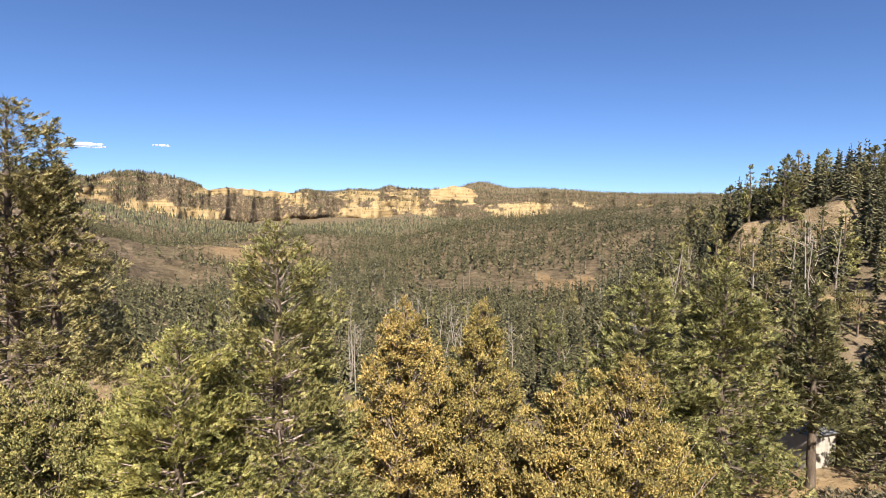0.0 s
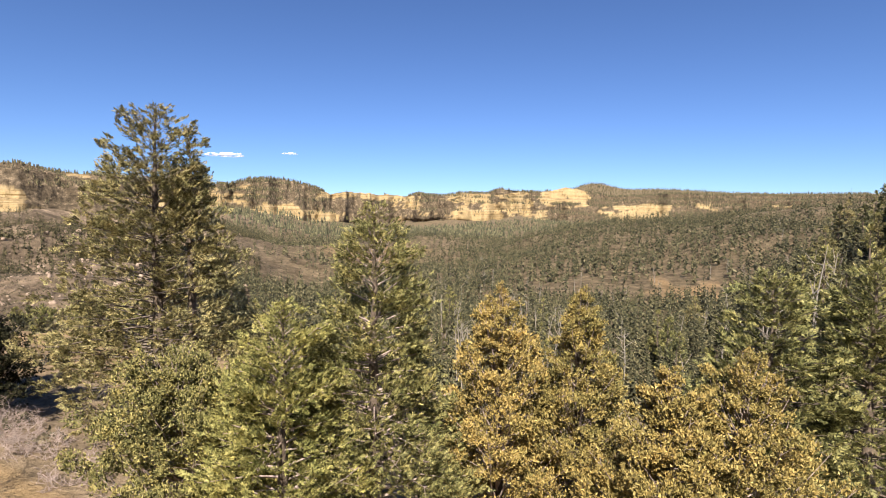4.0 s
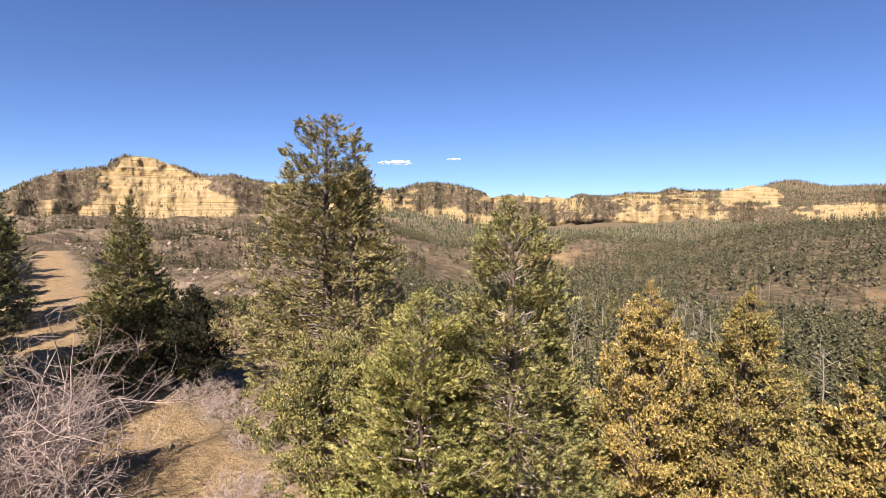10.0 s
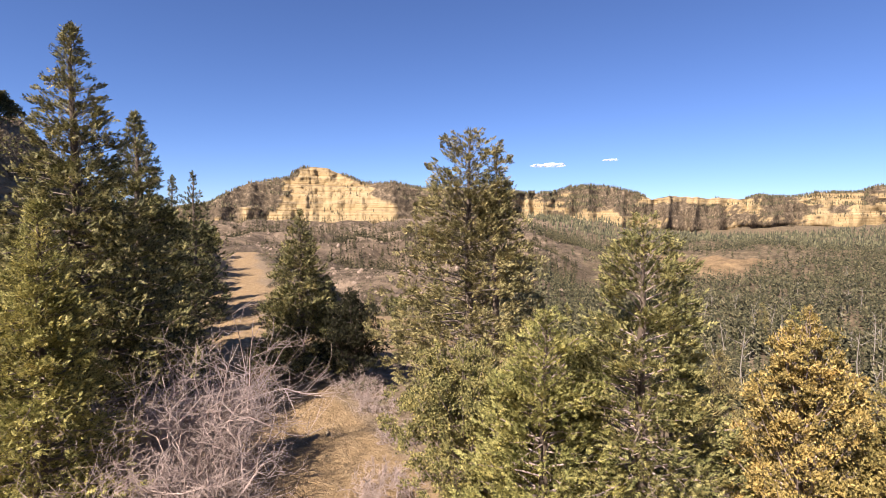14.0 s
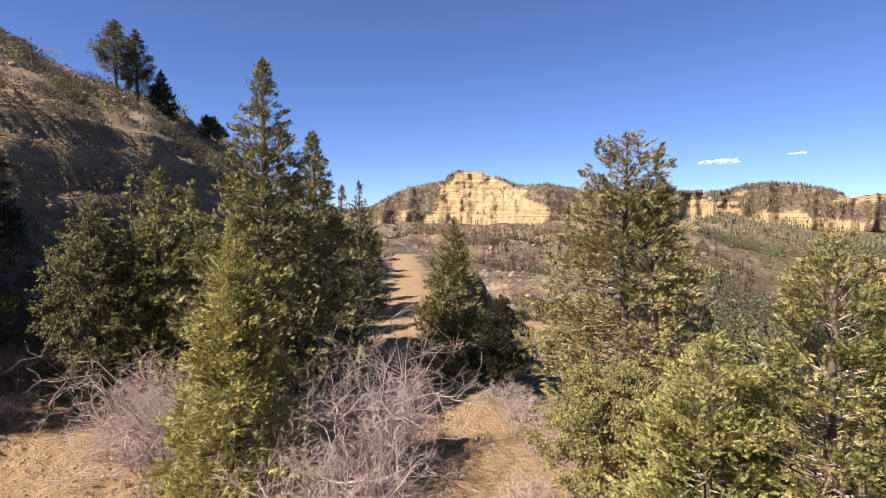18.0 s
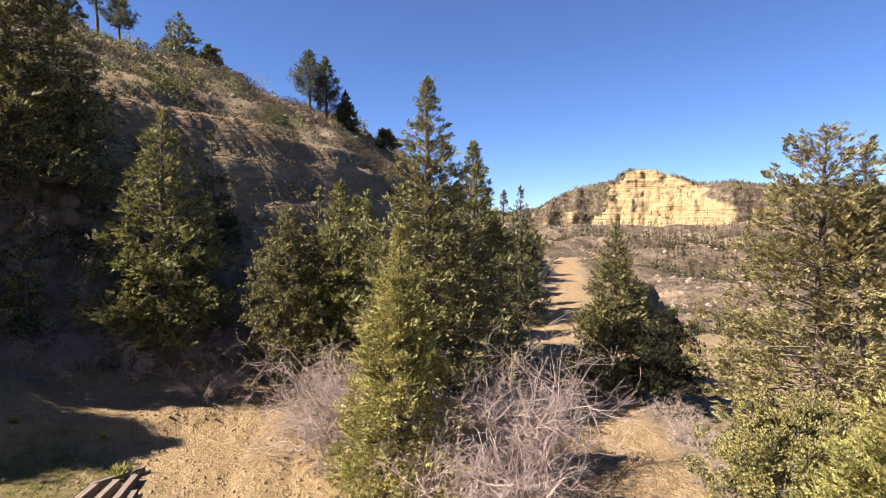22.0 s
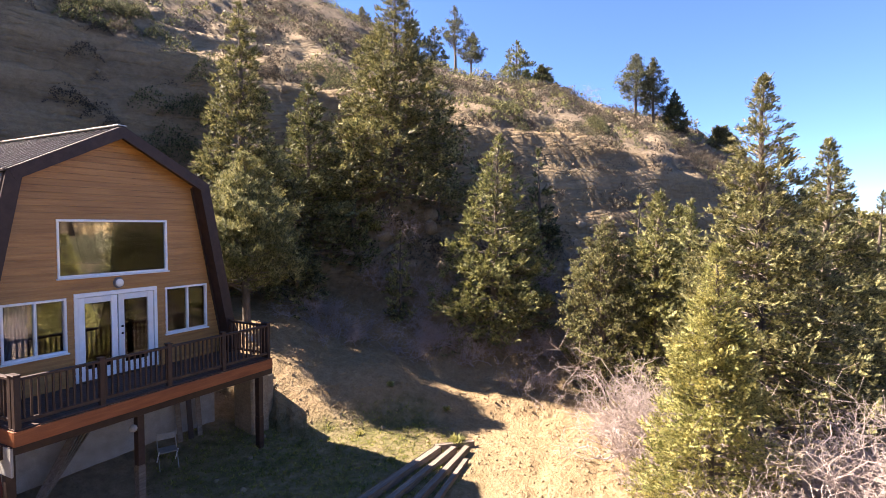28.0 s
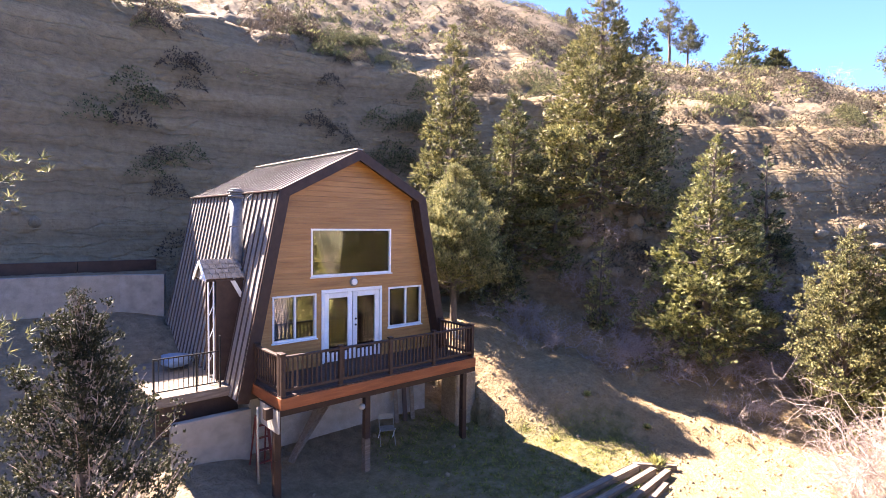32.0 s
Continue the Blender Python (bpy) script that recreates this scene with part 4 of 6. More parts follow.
def bare_bush(seed, h, w, stems=9, levels=4):
    """A leafless thicket of forking stems."""
    rng = np.random.default_rng(seed)
    pieces, bunch = [], []

    def grow(p, d, ln, r, lev):
        k = 4 if lev < 2 else 3
        pts, q, e = [p], p, d
        for _ in range(k - 1):
            e = unit(e + rng.normal(0, 0.5, 3) + np.array([0, 0, 0.03]))
            q = q + e * ln / (k - 1)
            pts.append(q)
        pieces.append(tube(np.array(pts), np.linspace(r, r * 0.6, k), 4 if lev < 2 else 3))
        if lev < levels:
            for _ in range(rng.integers(2, 5) + (lev == 0)):
                t = rng.integers(1, len(pts))
                grow(pts[t], unit(e + rng.normal(0, 0.78, 3) + np.array([0, 0, 0.14])), ln * rng.uniform(0.5, 0.86), max(r * 0.66, 0.005), lev + 1)
    for i in range(stems):
        a = i * 2.4 + rng.normal(0, 0.3)
        o = np.array([math.cos(a), math.sin(a), 0]) * w * 0.28 * math.sqrt(rng.random())
        d = unit(np.array([math.cos(a) * w / h * 0.75, math.sin(a) * w / h * 0.75, 1.0]) + rng.normal(0, 0.15, 3))
        grow(o, d, h * rng.uniform(0.2, 0.31), 0.011 + 0.0022 * h, 0)
        bunch.append(gather(pieces))
        pieces.clear()
    return bunch


def shrub_arrays(pos, size, per, seed, kind="big", tall=0.7, leaf=(0.2, 0.42)):
    """Many low shrubs in one array: each a dome of tufts."""
    rng = np.random.default_rng(seed)
    n = len(pos)
    a, q = rng.uniform(0, 2 * np.pi, (n, per)), np.sqrt(rng.random((n, per)))
    s = np.asarray(size).reshape(-1, 1) * np.ones((n, 1))
    off = np.stack([np.cos(a) * q * s, np.sin(a) * q * s, (1 - q ** 2) * s * tall * rng.uniform(0.5, 1.1, (n, per))], -1)
    p = pos[:, None, :] + off
    d = off + np.array([0, 0, 0.35]) * s[..., None] + rng.normal(0, 0.25, off.shape) * s[..., None]
    return spread(kind, p.reshape(-1, 3), d.reshape(-1, 3), (s * rng.uniform(*leaf, (n, per))).ravel(), rng)


def rock_arrays(pos, size, seed):
    rng = np.random.default_rng(seed)
    bm = bmesh.new()
    bmesh.ops.create_icosphere(bm, subdivisions=2 if len(pos) < 300 else 1, radius=1)
    tv = np.array([v.co for v in bm.verts])
    tf = np.array([[v.index for v in f.verts] for f in bm.faces])
    bm.free()
    n, k = len(pos), len(tv)
    out = []
    for i in range(n):
        pl = unit(rng.normal(size=(9, 3)))
        cut = rng.uniform(0.55, 0.95, 9)
        d = tv @ pl.T
        f = np.min(np.where(d > 0.05, cut / np.maximum(d, 0.05), 9), axis=1)
        v = tv * np.minimum(f, 1.1)[:, None] * rng.uniform(0.6, 1.25, 3)
        a = rng.uniform(0, 6.28)
        v[:, :2] = v[:, :2] @ np.array([[math.cos(a), -math.sin(a)], [math.sin(a), math.cos(a)]])
        out.append(v * size[i] + pos[i])
    return np.concatenate(out), (tf[None] + (np.arange(n) * k)[:, None, None]).reshape(-1, 3)


def far_conifers(pos, h, seed, sides=6, tiers=4, slim=0.2):
    """Distant spires in one array: ragged tiers of boughs, long and short by turns, on a stem."""
    rng = np.random.default_rng(seed)
    n = len(pos)
    a = np.arange(sides) * 2 * np.pi / sides
    vs, fs, cnt = [], [], 0
    wide = rng.uniform(0.75, 1.25, n)
    for k in range(tiers):
        lo = 0.07 + 0.84 * k / tiers
        hi = min(lo + 1.75 * 0.84 / tiers, 1.0)
        rad = h * slim * wide * (1 - 0.86 * k / tiers) * rng.uniform(0.75, 1.2, n)
        tw = rng.uniform(0, 6.28, n)
        jit = rng.uniform(0.6, 1.3, (n, sides)) * np.where(np.arange(sides) % 2, 1.0, 0.62)
        ring = np.stack([np.cos(a[None] + tw[:, None]) * rad[:, None] * jit, np.sin(a[None] + tw[:, None]) * rad[:, None] * jit,
                         (lo + rng.uniform(-0.06, 0.05, (n, sides))) * h[:, None]], -1)
        apex = np.stack([rng.normal(0, 0.015, n) * h, rng.normal(0, 0.015, n) * h, hi * h], -1)[:, None, :]
        v = np.concatenate([ring, apex], 1) + pos[:, None, :]
        t = np.stack([np.arange(sides), (np.arange(sides) + 1) % sides, np.full(sides, sides)], 1)
        fs.append((t[None] + (cnt + np.arange(n) * (sides + 1))[:, None, None]).reshape(-1, 3))
        vs.append(v.reshape(-1, 3))
        cnt += n * (sides + 1)
    return np.concatenate(vs), np.concatenate(fs)


def bough_woods(pos, h, per, seed, slim=0.17):
    """Conifers of the middle distance in one array: crossed drooping boughs round each stem, and a pointed tip."""
    rng = np.random.default_rng(seed)
    n = len(pos)
    t = (np.arange(per) + rng.uniform(0, 1, (n, per))) / per
    t = 0.08 + 0.9 * t ** 0.9
    a = np.arange(per) * 2.39996 + rng.uniform(0, 6.28, (n, 1)) + rng.normal(0, 0.4, (n, per))
    ln = h[:, None] * slim * rng.uniform(0.75, 1.3, (n, 1)) * (1.03 - t) * rng.uniform(0.65, 1.35, (n, per)) + 0.02 * h[:, None]
    out = np.stack([np.cos(a), np.sin(a), 0 * a], -1)
    side = np.stack([-np.sin(a), np.cos(a), 0 * a], -1)
    up = np.array([0, 0, 1.0])
    root = pos[:, None] + np.stack([0 * a, 0 * a, t * h[:, None]], -1)
    tip = root + out * ln[..., None] + up * ((0.9 * t ** 3 - rng.uniform(0.05, 0.4, (n, per))) * ln)[..., None]
    mid = (root + tip) / 2
    w = (0.34 * ln * min(1, 22 / per) ** 0.5)[..., None]
    drop = up * ((0.42 * ln + 0.01 * h[:, None]) * min(1, 22 / per) ** 0.5)[..., None]
    tri = np.stack([root + drop, mid - side * w, tip, root - drop, mid + side * w, tip, root + drop, root - drop, tip], 2)
    v = tri.reshape(-1, 3)
    return v, np.arange(len(v)).reshape(-1, 3)


def ground_many(x, y):
    z = land(x, y)[0]
    return np.stack([x, y, z], 1)


def tree_at(name, label, x, y, top, style, rad, leaf, seed, branches=90, clumps=9, per=9, group="", base=None, **kw):
    z = ground_z(x, y) - 0.08 if base is None else base
    h = top - z
    if math.hypot(x - CX, y - CY) > 17:                      # farther trees: fewer, larger sprays
        per, kw = max(4, int(per * 0.6)), dict(kw, size=kw.get("size", STYLE[style]["size"]) * 1.12)
    return make_tree(name, label, (x, y, z), tree_arrays(style, h, rad, branches, clumps, per, seed, **kw), leaf, group=group)


# -- the slope below the drone
tree_at("juniper", "golden-tinged juniper full of scale leaves on the slope", -4.45, -22.4, 1.4, "juniper", 1.45, M_JUNIPER, 11, 151, 8, 30, size=0.062)
tree_at("juniper", "golden-tinged juniper full of scale leaves on the slope", -5.85, -22.8, 1.45, "juniper", 1.3, M_JUNIPER, 12, 139, 8, 30, size=0.062)
tree_at("juniper", "low golden juniper with broken grey twigs", -7.35, -20.7, 0.6, "juniper", 1.3, M_JUNIPER, 13, 113, 8, 30, size=0.062)
tree_at("juniper", "low golden juniper with broken grey twigs", -8.35, -21.2, 0.75, "juniper", 1.5, M_JUNIPER, 14, 126, 8, 30, size=0.062)
tree_at("fir", "ragged olive fir with a pale bare trunk", -2.6, -20.85, 2.9, "doug", 1.66, M_GREEN, 15, 150, 12, 15, bare=0.2, size=0.125)
tree_at("fir", "small lime-green fir beside the ragged fir", -1.6, -19.6, 1.4, "doug", 1.48, M_LIME, 16, 117, 11, 14, bare=0.12, size=0.125)
tree_at("juniper", "round olive juniper beside the dirt road", 0.9, -20.0, 0.25, "juniper", 1.7, M_GREEN, 17, 151, 9, 30, size=0.062)
tree_at("juniper", "round olive juniper beside the dirt road", -0.5, -20.6, 0.3, "juniper", 1.4, M_LIME, 18, 126, 8, 30, size=0.062)
g = ground_z(7.9, -26.4) - 0.1
stem_a = tree_arrays("doug", 6.2 - g, 3.3, 190, 14, 12, 19, first=0.10, bare=0.1, size=0.19)
stem_b = [(v + np.array([-0.75, -0.65, 1.3]), f) for v, f in tree_arrays("doug", 3.7 - g, 1.5, 80, 11, 9, 190, first=0.35, bare=0.1, size=0.19)]
make_tree("pine", "open olive pinyon pine with two tops", (7.9, -26.4, g), [gather([p, q]) for p, q in zip(stem_a, stem_b)], M_PINE)
tree_at("fir", "green fir on the slope below", -10.15, -27.8, 1.45, "doug", 2.3, M_GREEN, 20, 157, 12, 7)
tree_at("fir", "green fir on the slope below", -12.5, -28.4, 1.75, "doug", 2.1, M_GREEN, 21, 157, 12, 7)
tree_at("fir", "dark green fir in front of the shed", -15.35, -28.9, 1.2, "fir", 1.5, M_FIR, 22, 140, 11, 8, first=0.31)
tree_at("fir", "dark green fir beside the shed", -18.6, -30.2, 0.6, "fir", 1.95, M_FIR, 23, 144, 11, 7)
# -- along the road
tree_at("fir", "dense olive fir beside the dirt road", 13.6, -22.2, 3.3, "fir", 2.00, M_OLIVE, 24, 190, 12, 15, size=0.19)
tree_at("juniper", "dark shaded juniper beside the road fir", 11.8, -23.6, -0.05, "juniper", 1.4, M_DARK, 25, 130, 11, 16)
tree_at("fir", "tall fir with a thin bluish spire", 10.3, -14.4, 8.0, "fir", 3.0, M_OLIVE, 26, 320, 12, 17, size=0.2)
tree_at("fir", "bright yellow-green fir in front of the tall fir", 5.7, -13.2, 3.25, "fir", 1.7, M_LIME, 27, 230, 12, 14, size=0.15)
tree_at("fir", "tall dark fir in the roadside row", 14.3, -16.4, 6.6, "fir", 2.7, M_OLIVE, 28, 260, 11, 15, size=0.21)
tree_at("fir", "slim dark fir at the end of the roadside row", 26.6, -21.4, 5.6, "fir", 1.95, M_FIR, 29, 157, 10, 7)
tree_at("fir", "slim dark fir at the end of the roadside row", 28.6, -20.9, 5.4, "fir", 1.38, M_FIR, 30, 117, 9, 7)
tree_at("fir", "olive fir in shade under the bank", 14.5, -11.0, 5.0, "fir", 2.4, M_GREEN, 31, 195, 11, 11)
tree_at("juniper", "broad olive juniper in shade under the bank", 14.0, -9.1, 3.9, "juniper", 1.9, M_OLIVE, 32, 190, 12, 18)
tree_at("fir", "small olive fir in shade under the bank", 16.8, -12.1, 4.75, "fir", 1.38, M_GREEN, 33, 134, 10, 11)
tree_at("fir", "small olive fir in shade under the bank", 18.6, -11.5, 4.6, "fir", 1.38, M_GREEN, 34, 134, 10, 11)
tree_at("fir", "olive fir with spreading boughs under the bank", 14.8, -4.1, 7.75, "fir", 3.0, M_GREEN, 35, 225, 12, 11)
tree_at("fir", "small olive fir on the road's upper bank", 22.0, -18.2, 3.6, "fir", 1.7, M_FIR, 43, 120, 10, 7)
tree_at("fir", "slim dark fir on the road's upper bank", 31.5, -22.2, 3.4, "fir", 1.2, M_FIR, 44, 90, 9, 6)
tree_at("juniper", "low olive juniper on the road's upper bank", 36.5, -24.4, 0.6, "juniper", 1.2, M_GREEN, 45, 80, 10, 9, size=0.1)
tree_at("juniper", "low olive juniper on the road's upper bank", 44.0, -26.6, 0.9, "juniper", 1.4, M_GREEN, 46, 80, 10, 9, size=0.1)
tree_at("fir", "dark fir in the roadside row", 18.0, -17.2, 6.0, "fir", 2.1, M_FIR, 47, 170, 11, 7)
# -- behind the cabin
tree_at("fir", "very tall olive fir under the sandstone bank", 17.0, 2.8, 16.8, "fir", 4.5, M_OLIVE, 36, 390, 12, 13)
tree_at("fir", "tall olive fir behind the cabin", 9.3, 5.7, 13.5, "fir", 2.9, M_OLIVE, 37, 300, 11, 13)
tree_at("fir", "olive fir between the two tall firs", 12.8, 5.0, 10.7, "fir", 3.0, M_OLIVE, 38, 250, 11, 13)
tree_at("pine", "young bushy pine beside the cabin", 6.3, 2.4, 6.35, "pine", 1.75, M_GREEN, 40, 130, 11, 22, first=0.12, size=0.15)
# this juniper's shade is in its needle colour
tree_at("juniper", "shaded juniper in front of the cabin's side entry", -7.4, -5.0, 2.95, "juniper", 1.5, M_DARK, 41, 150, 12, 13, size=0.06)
tree_at("pine", "tall pine with drooping tufts at the yard's edge", -10.3, -6.0, 9.4, "pine", 2.0, M_FIR, 42, 90, 11, 10, first=0.35)

# -- leafless thickets
for seed, (x, y), hh, ww, lab in ((1, (6.1, -16.1), 7.2, 4.0, "leafless grey oak thicket beside the road"), (2, (9.0, -11.5), 6.2, 3.6, "leafless grey oak brush at the yard's edge"),
                                  (3, (10.2, -23.0), 1.9, 2.2, "leafless grey brush beside the road fir"), (13, (7.0, -11.5), 2.0, 2.4, "leafless brown brush at the yard's edge"), (4, (4.4, -15.5), 4.8, 3.8, "leafless grey oak thicket beside the road"),
                                  (5, (11.6, -2.0), 3.4, 3.0, "leafless pale brush in shade under the bank"), (6, (18.5, -4.0), 4.2, 3.2, "leafless pinkish brush under the bank"),
                                  (7, (17.4, -7.0), 3.6, 2.8, "leafless pinkish brush under the bank"), (8, (3.0, -19.6), 1.8, 2.0, "leafless grey brush at the road's edge"),
                                  (11, (8.4, -22.6), 1.5, 2.0, "leafless grey brush at the road's edge"), (12, (5.6, -21.8), 1.2, 1.6, "leafless grey brush at the road's edge"),
                                  (9, (12.2, -6.8), 2.6, 2.6, "leafless brush in shade under the bank"), (10, (9.2, 0.6), 2.4, 2.6, "leafless pale brush in shade under the bank")):
    bush = thing("bare_bush", lab, "bush", pose(x, y, ground_z(x, y) - 0.05))
    for bv, bf in bare_bush(seed + 50, hh, ww, *((34, 4) if seed in (1, 4, 2) else (12, 4))):
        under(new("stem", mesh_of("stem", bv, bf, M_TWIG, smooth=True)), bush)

# more leafless brush in the shade along the foot of the bank
BRUSH = [[mesh_of("stem", *st, M_TWIG, smooth=True) for st in bare_bush(80 + k, 3.0, 2.8, 8, 4)] for k in range(3)]
rngb = np.random.default_rng(90)
for k in range(44):
    b, d = rngb.uniform(46, 98), rngb.uniform(22.0, 31)
    x, y = CX + d * math.sin(radians(b)), CY + d * math.cos(radians(b))
    if road_at(np.array([x]), np.array([y]))[0][0] < 4.5:
        continue
    ob = thing("bare_bush", "leafless brush in shade under the bank", "bush", pose(x, y, ground_z(x, y) - 0.05, 0, 0, float(rngb.uniform(0, 360))) @ Matrix.Scale(float(rngb.uniform(0.45, 1.2)), 4), "bank brush")
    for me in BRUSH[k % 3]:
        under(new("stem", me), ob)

# ---------------------------------------------------------------- hill, woods and scrub
def ring_points(n, b0, b1, r0, r1, seed, power=0.0):
    """Random places between two bearings and distances; evenly in log distance, or crowded outwards."""
    rng = np.random.default_rng(seed)
    b = np.radians(rng.uniform(b0, b1, n))
    r = np.exp(rng.uniform(math.log(r0), math.log(r1), n)) if power == 0 else (rng.uniform(r0 ** power, r1 ** power, n)) ** (1 / power)
    return CX + r * np.sin(b), CY + r * np.cos(b)


def kept(x, y, seed, bare=0.35, clump=0.0, size=40.0, rock=0.4, road=3.4):
    """Where plants may stand: off the road, off bare dirt and cliffs, in patches."""
    z, m = land(x, y)
    rng = np.random.default_rng(seed)
    ok = (m["dirt"] < bare) & (m["rock"] < rock) & (m["cliff"] < 0.45) & (road_at(x, y)[0] > road)
    ok &= fbm(x, y, size, 3, seed) + rng.uniform(-0.15, 0.15, len(x)) > clump
    return np.stack([x, y, z], 1)[ok]


# crest trees over the cabin
def crest_tree(name, label, x, y, top, h, style, rad, leaf, seed, **kw):
    g = ground_z(x, y) - 0.1
    tree = make_tree(name, label, (x, y, g), tree_arrays(style, max(top - g, h), rad * 0.9, 60, 8, 8, seed, size=0.2 if style == "pine" else 0.3, **kw), leaf, group="crest trees")
    return tree


crest_tree("pine", "dark pine of a pair on the hill's crest", 38.6, -6.6, 17.6, 4, "pine", 1.5, M_FIR, 301, first=0.2)
crest_tree("pine", "dark pine of a pair on the hill's crest", 39.6, -7.9, 17.4, 4, "pine", 1.2, M_FIR, 302, first=0.1)
crest_tree("fir", "small fir on the hill's crest", 39.6, -9.5, 14.5, 2, "fir", 1.0, M_FIR, 303)
crest_tree("fir", "bushy fir on the hill's crest", 38.8, 3.7, 20.3, 4, "fir", 2.1, M_GREEN, 304)
crest_tree("juniper", "low dark juniper on the hill's crest", 41.0, 2.0, 18.2, 2, "doug", 1.5, M_FIR, 305)
crest_tree("pine", "tall pine with a bare lower trunk on the crest", 45.5, 13.3, 27.6, 6, "pine", 2.2, M_FIR, 306, first=0.42)
crest_tree("pine", "small leaning pine on the crest", 44.6, 10.9, 24.2, 4, "pine", 1.5, M_FIR, 307, first=0.35, lean=0.08)
crest_tree("pine", "ragged pine on the hill's crest", 46.3, 16.1, 26.0, 4, "doug", 1.9, M_FIR, 308)
crest_tree("fir", "fir on the hill's crest", 44.9, 18.6, 28.3, 4, "fir", 1.6, M_FIR, 309)
crest_tree("fir", "fir on the hill's crest", 40.3, 21.9, 27.2, 3, "fir", 1.7, M_FIR, 310)
crest_tree("juniper", "olive bush on the hill's crest", 41.8, -12.8, 11.6, 1.2, "doug", 1.2, M_FIR, 311)
for seed, (x, y, top) in ((1, (44.0, -1.0, 19.3)), (2, (44.6, -1.9, 18.9))):
    g = ground_z(x, y)
    snag = thing("dead_tree", "bleached dead snag on the hill's crest", "tree", pose(x, y, g - 0.05), "crest trees")
    for sv, sf in bare_bush(seed + 320, (top - g) * 1.05, 2.0, 3, 3):
        under(new("limb", mesh_of("limb", sv, sf, M_PALEWOOD, smooth=True)), snag)

# shrubs of the hill
hx, hy = ring_points(5600, -40, 106, 27, 62, 401, 2)
pts = kept(hx, hy, 402, bare=0.8, clump=-0.3, size=9, rock=0.85)
rng4 = np.random.default_rng(403)
sel = rng4.random(len(pts))
for nm, lab, mat, q, s0, s1 in (("sage_scrub", "grey-green sagebrush over the hill slope", M_SAGE, sel < 0.30, 0.2, 0.55), ("dark_scrub", "dark olive brush over the hill slope", M_GREEN, (sel >= 0.30) & (sel < 0.58), 0.25, 0.95),
                                ("brown_scrub", "dry brown brush over the hill slope", M_SCRUB, sel >= 0.58, 0.2, 0.8)):
    p = pts[q]
    v, f = shrub_arrays(p, rng4.uniform(s0, s1, len(p)), 44, 410, "scale", 0.9, (0.13, 0.27))
    tagged(new(nm, mesh_of(nm, v, f, mat)), lab, "shrubs", kind="stuff")
fx, fy = ring_points(3400, 42, 104, 25.5, 46, 405, 2)
p = kept(fx, fy, 406, bare=0.9, clump=-0.1, size=6, rock=2)
for nm, lab, mat, q in (("bank_brush", "grey-brown brush rooted in the sandstone bank", M_SCRUB, slice(0, None, 2)), ("bank_sage", "pale sage rooted in the sandstone bank", M_SAGE, slice(1, None, 2))):
    v, f = shrub_arrays(p[q], rng4.uniform(0.2, 0.75, len(p[q])), 40, 411, "scale", 0.9, (0.13, 0.27))
    tagged(new(nm, mesh_of(nm, v, f, mat)), lab, "shrubs", kind="stuff")
# brush standing on the sandstone bank
for k, (b, d, s) in enumerate(((30, 30.0, 1.3), (35, 31.0, 1.7), (38, 31.0, 1.5), (24, 33, 1.6), (28, 34, 1.5), (31, 34.5, 1.4), (44, 33, 1.2), (50, 34, 1.4), (10, 29, 1.8), (14, 29.5, 1.5), (70, 35, 1.1), (78, 38, 1.2))):
    x, y = CX + d * math.sin(radians(b)), CY + d * math.cos(radians(b))
    rb = np.random.default_rng(900 + k)
    ex, ey = x + rb.normal(0, 0.75 * s, 12), y + rb.normal(0, 0.75 * s, 12)
    p = np.stack([ex, ey, land(ex, ey)[0] - 0.15], 1)
    v, f = shrub_arrays(p, rb.uniform(0.4, 0.75, 12) * s, 300, 430 + k, "scale", 1.1, (0.08, 0.15))
    bush = thing("bush", "dark olive bush clinging to the sandstone bank", "bush", None, "bank bushes")
    tagged(under(new("crown", mesh_of("crown", v, f, M_FIR if k % 3 else M_SCRUB)), bush), kind="stuff")

# rocks
rx, ry = ring_points(1500, -30, 104, 26, 58, 451, 2)
z, mk = land(rx, ry)
pr = np.stack([rx, ry, z], 1)[:900]
v, f = rock_arrays(pr, np.random.default_rng(452).uniform(0.08, 0.42, len(pr)) ** 1.2, 453)
tagged(new("hill_rocks", mesh_of("hill_rocks", v, f, M_ROCK)), "broken tan sandstone rocks on the hill", "rocks", kind="stuff")
lr = np.random.default_rng(456)
lb, lu = lr.uniform(52, 100, 420), lr.uniform(0.2, 0.8, 420)
ld = np.interp(lb, HB[:, 0], HB[:, 1]) * (1 - lu) + np.interp(lb, HB[:, 0], HB[:, 3]) * lu
lx, ly = CX + ld * np.sin(np.radians(lb)), CY + ld * np.cos(np.radians(lb))
v, f = rock_arrays(np.zeros((420, 3)), np.ones(420), 457)
n = len(v) // 420
ls = 0.1 + 0.55 * lr.random(420) ** 2
v = (v.reshape(420, n, 3) * (ls[:, None, None] * np.array([1.0, 1.0, 0.8])) + np.stack([lx, ly, land(lx, ly)[0] - 0.2 * ls], 1)[:, None]).reshape(-1, 3)
tagged(new("bank_rubble", mesh_of("bank_rubble", v, f, M_ROCK)), "broken sandstone rubble lying below the bank", "rocks", kind="stuff")
ox, oy = np.array([36.5, 37.6, 38.4, 35.3]), np.array([-7.4, -8.6, -10.4, -6.2])
v, f = rock_arrays(np.stack([ox, oy, land(ox, oy)[0] + 0.1], 1), np.array([0.5, 0.65, 0.4, 0.45]), 455)
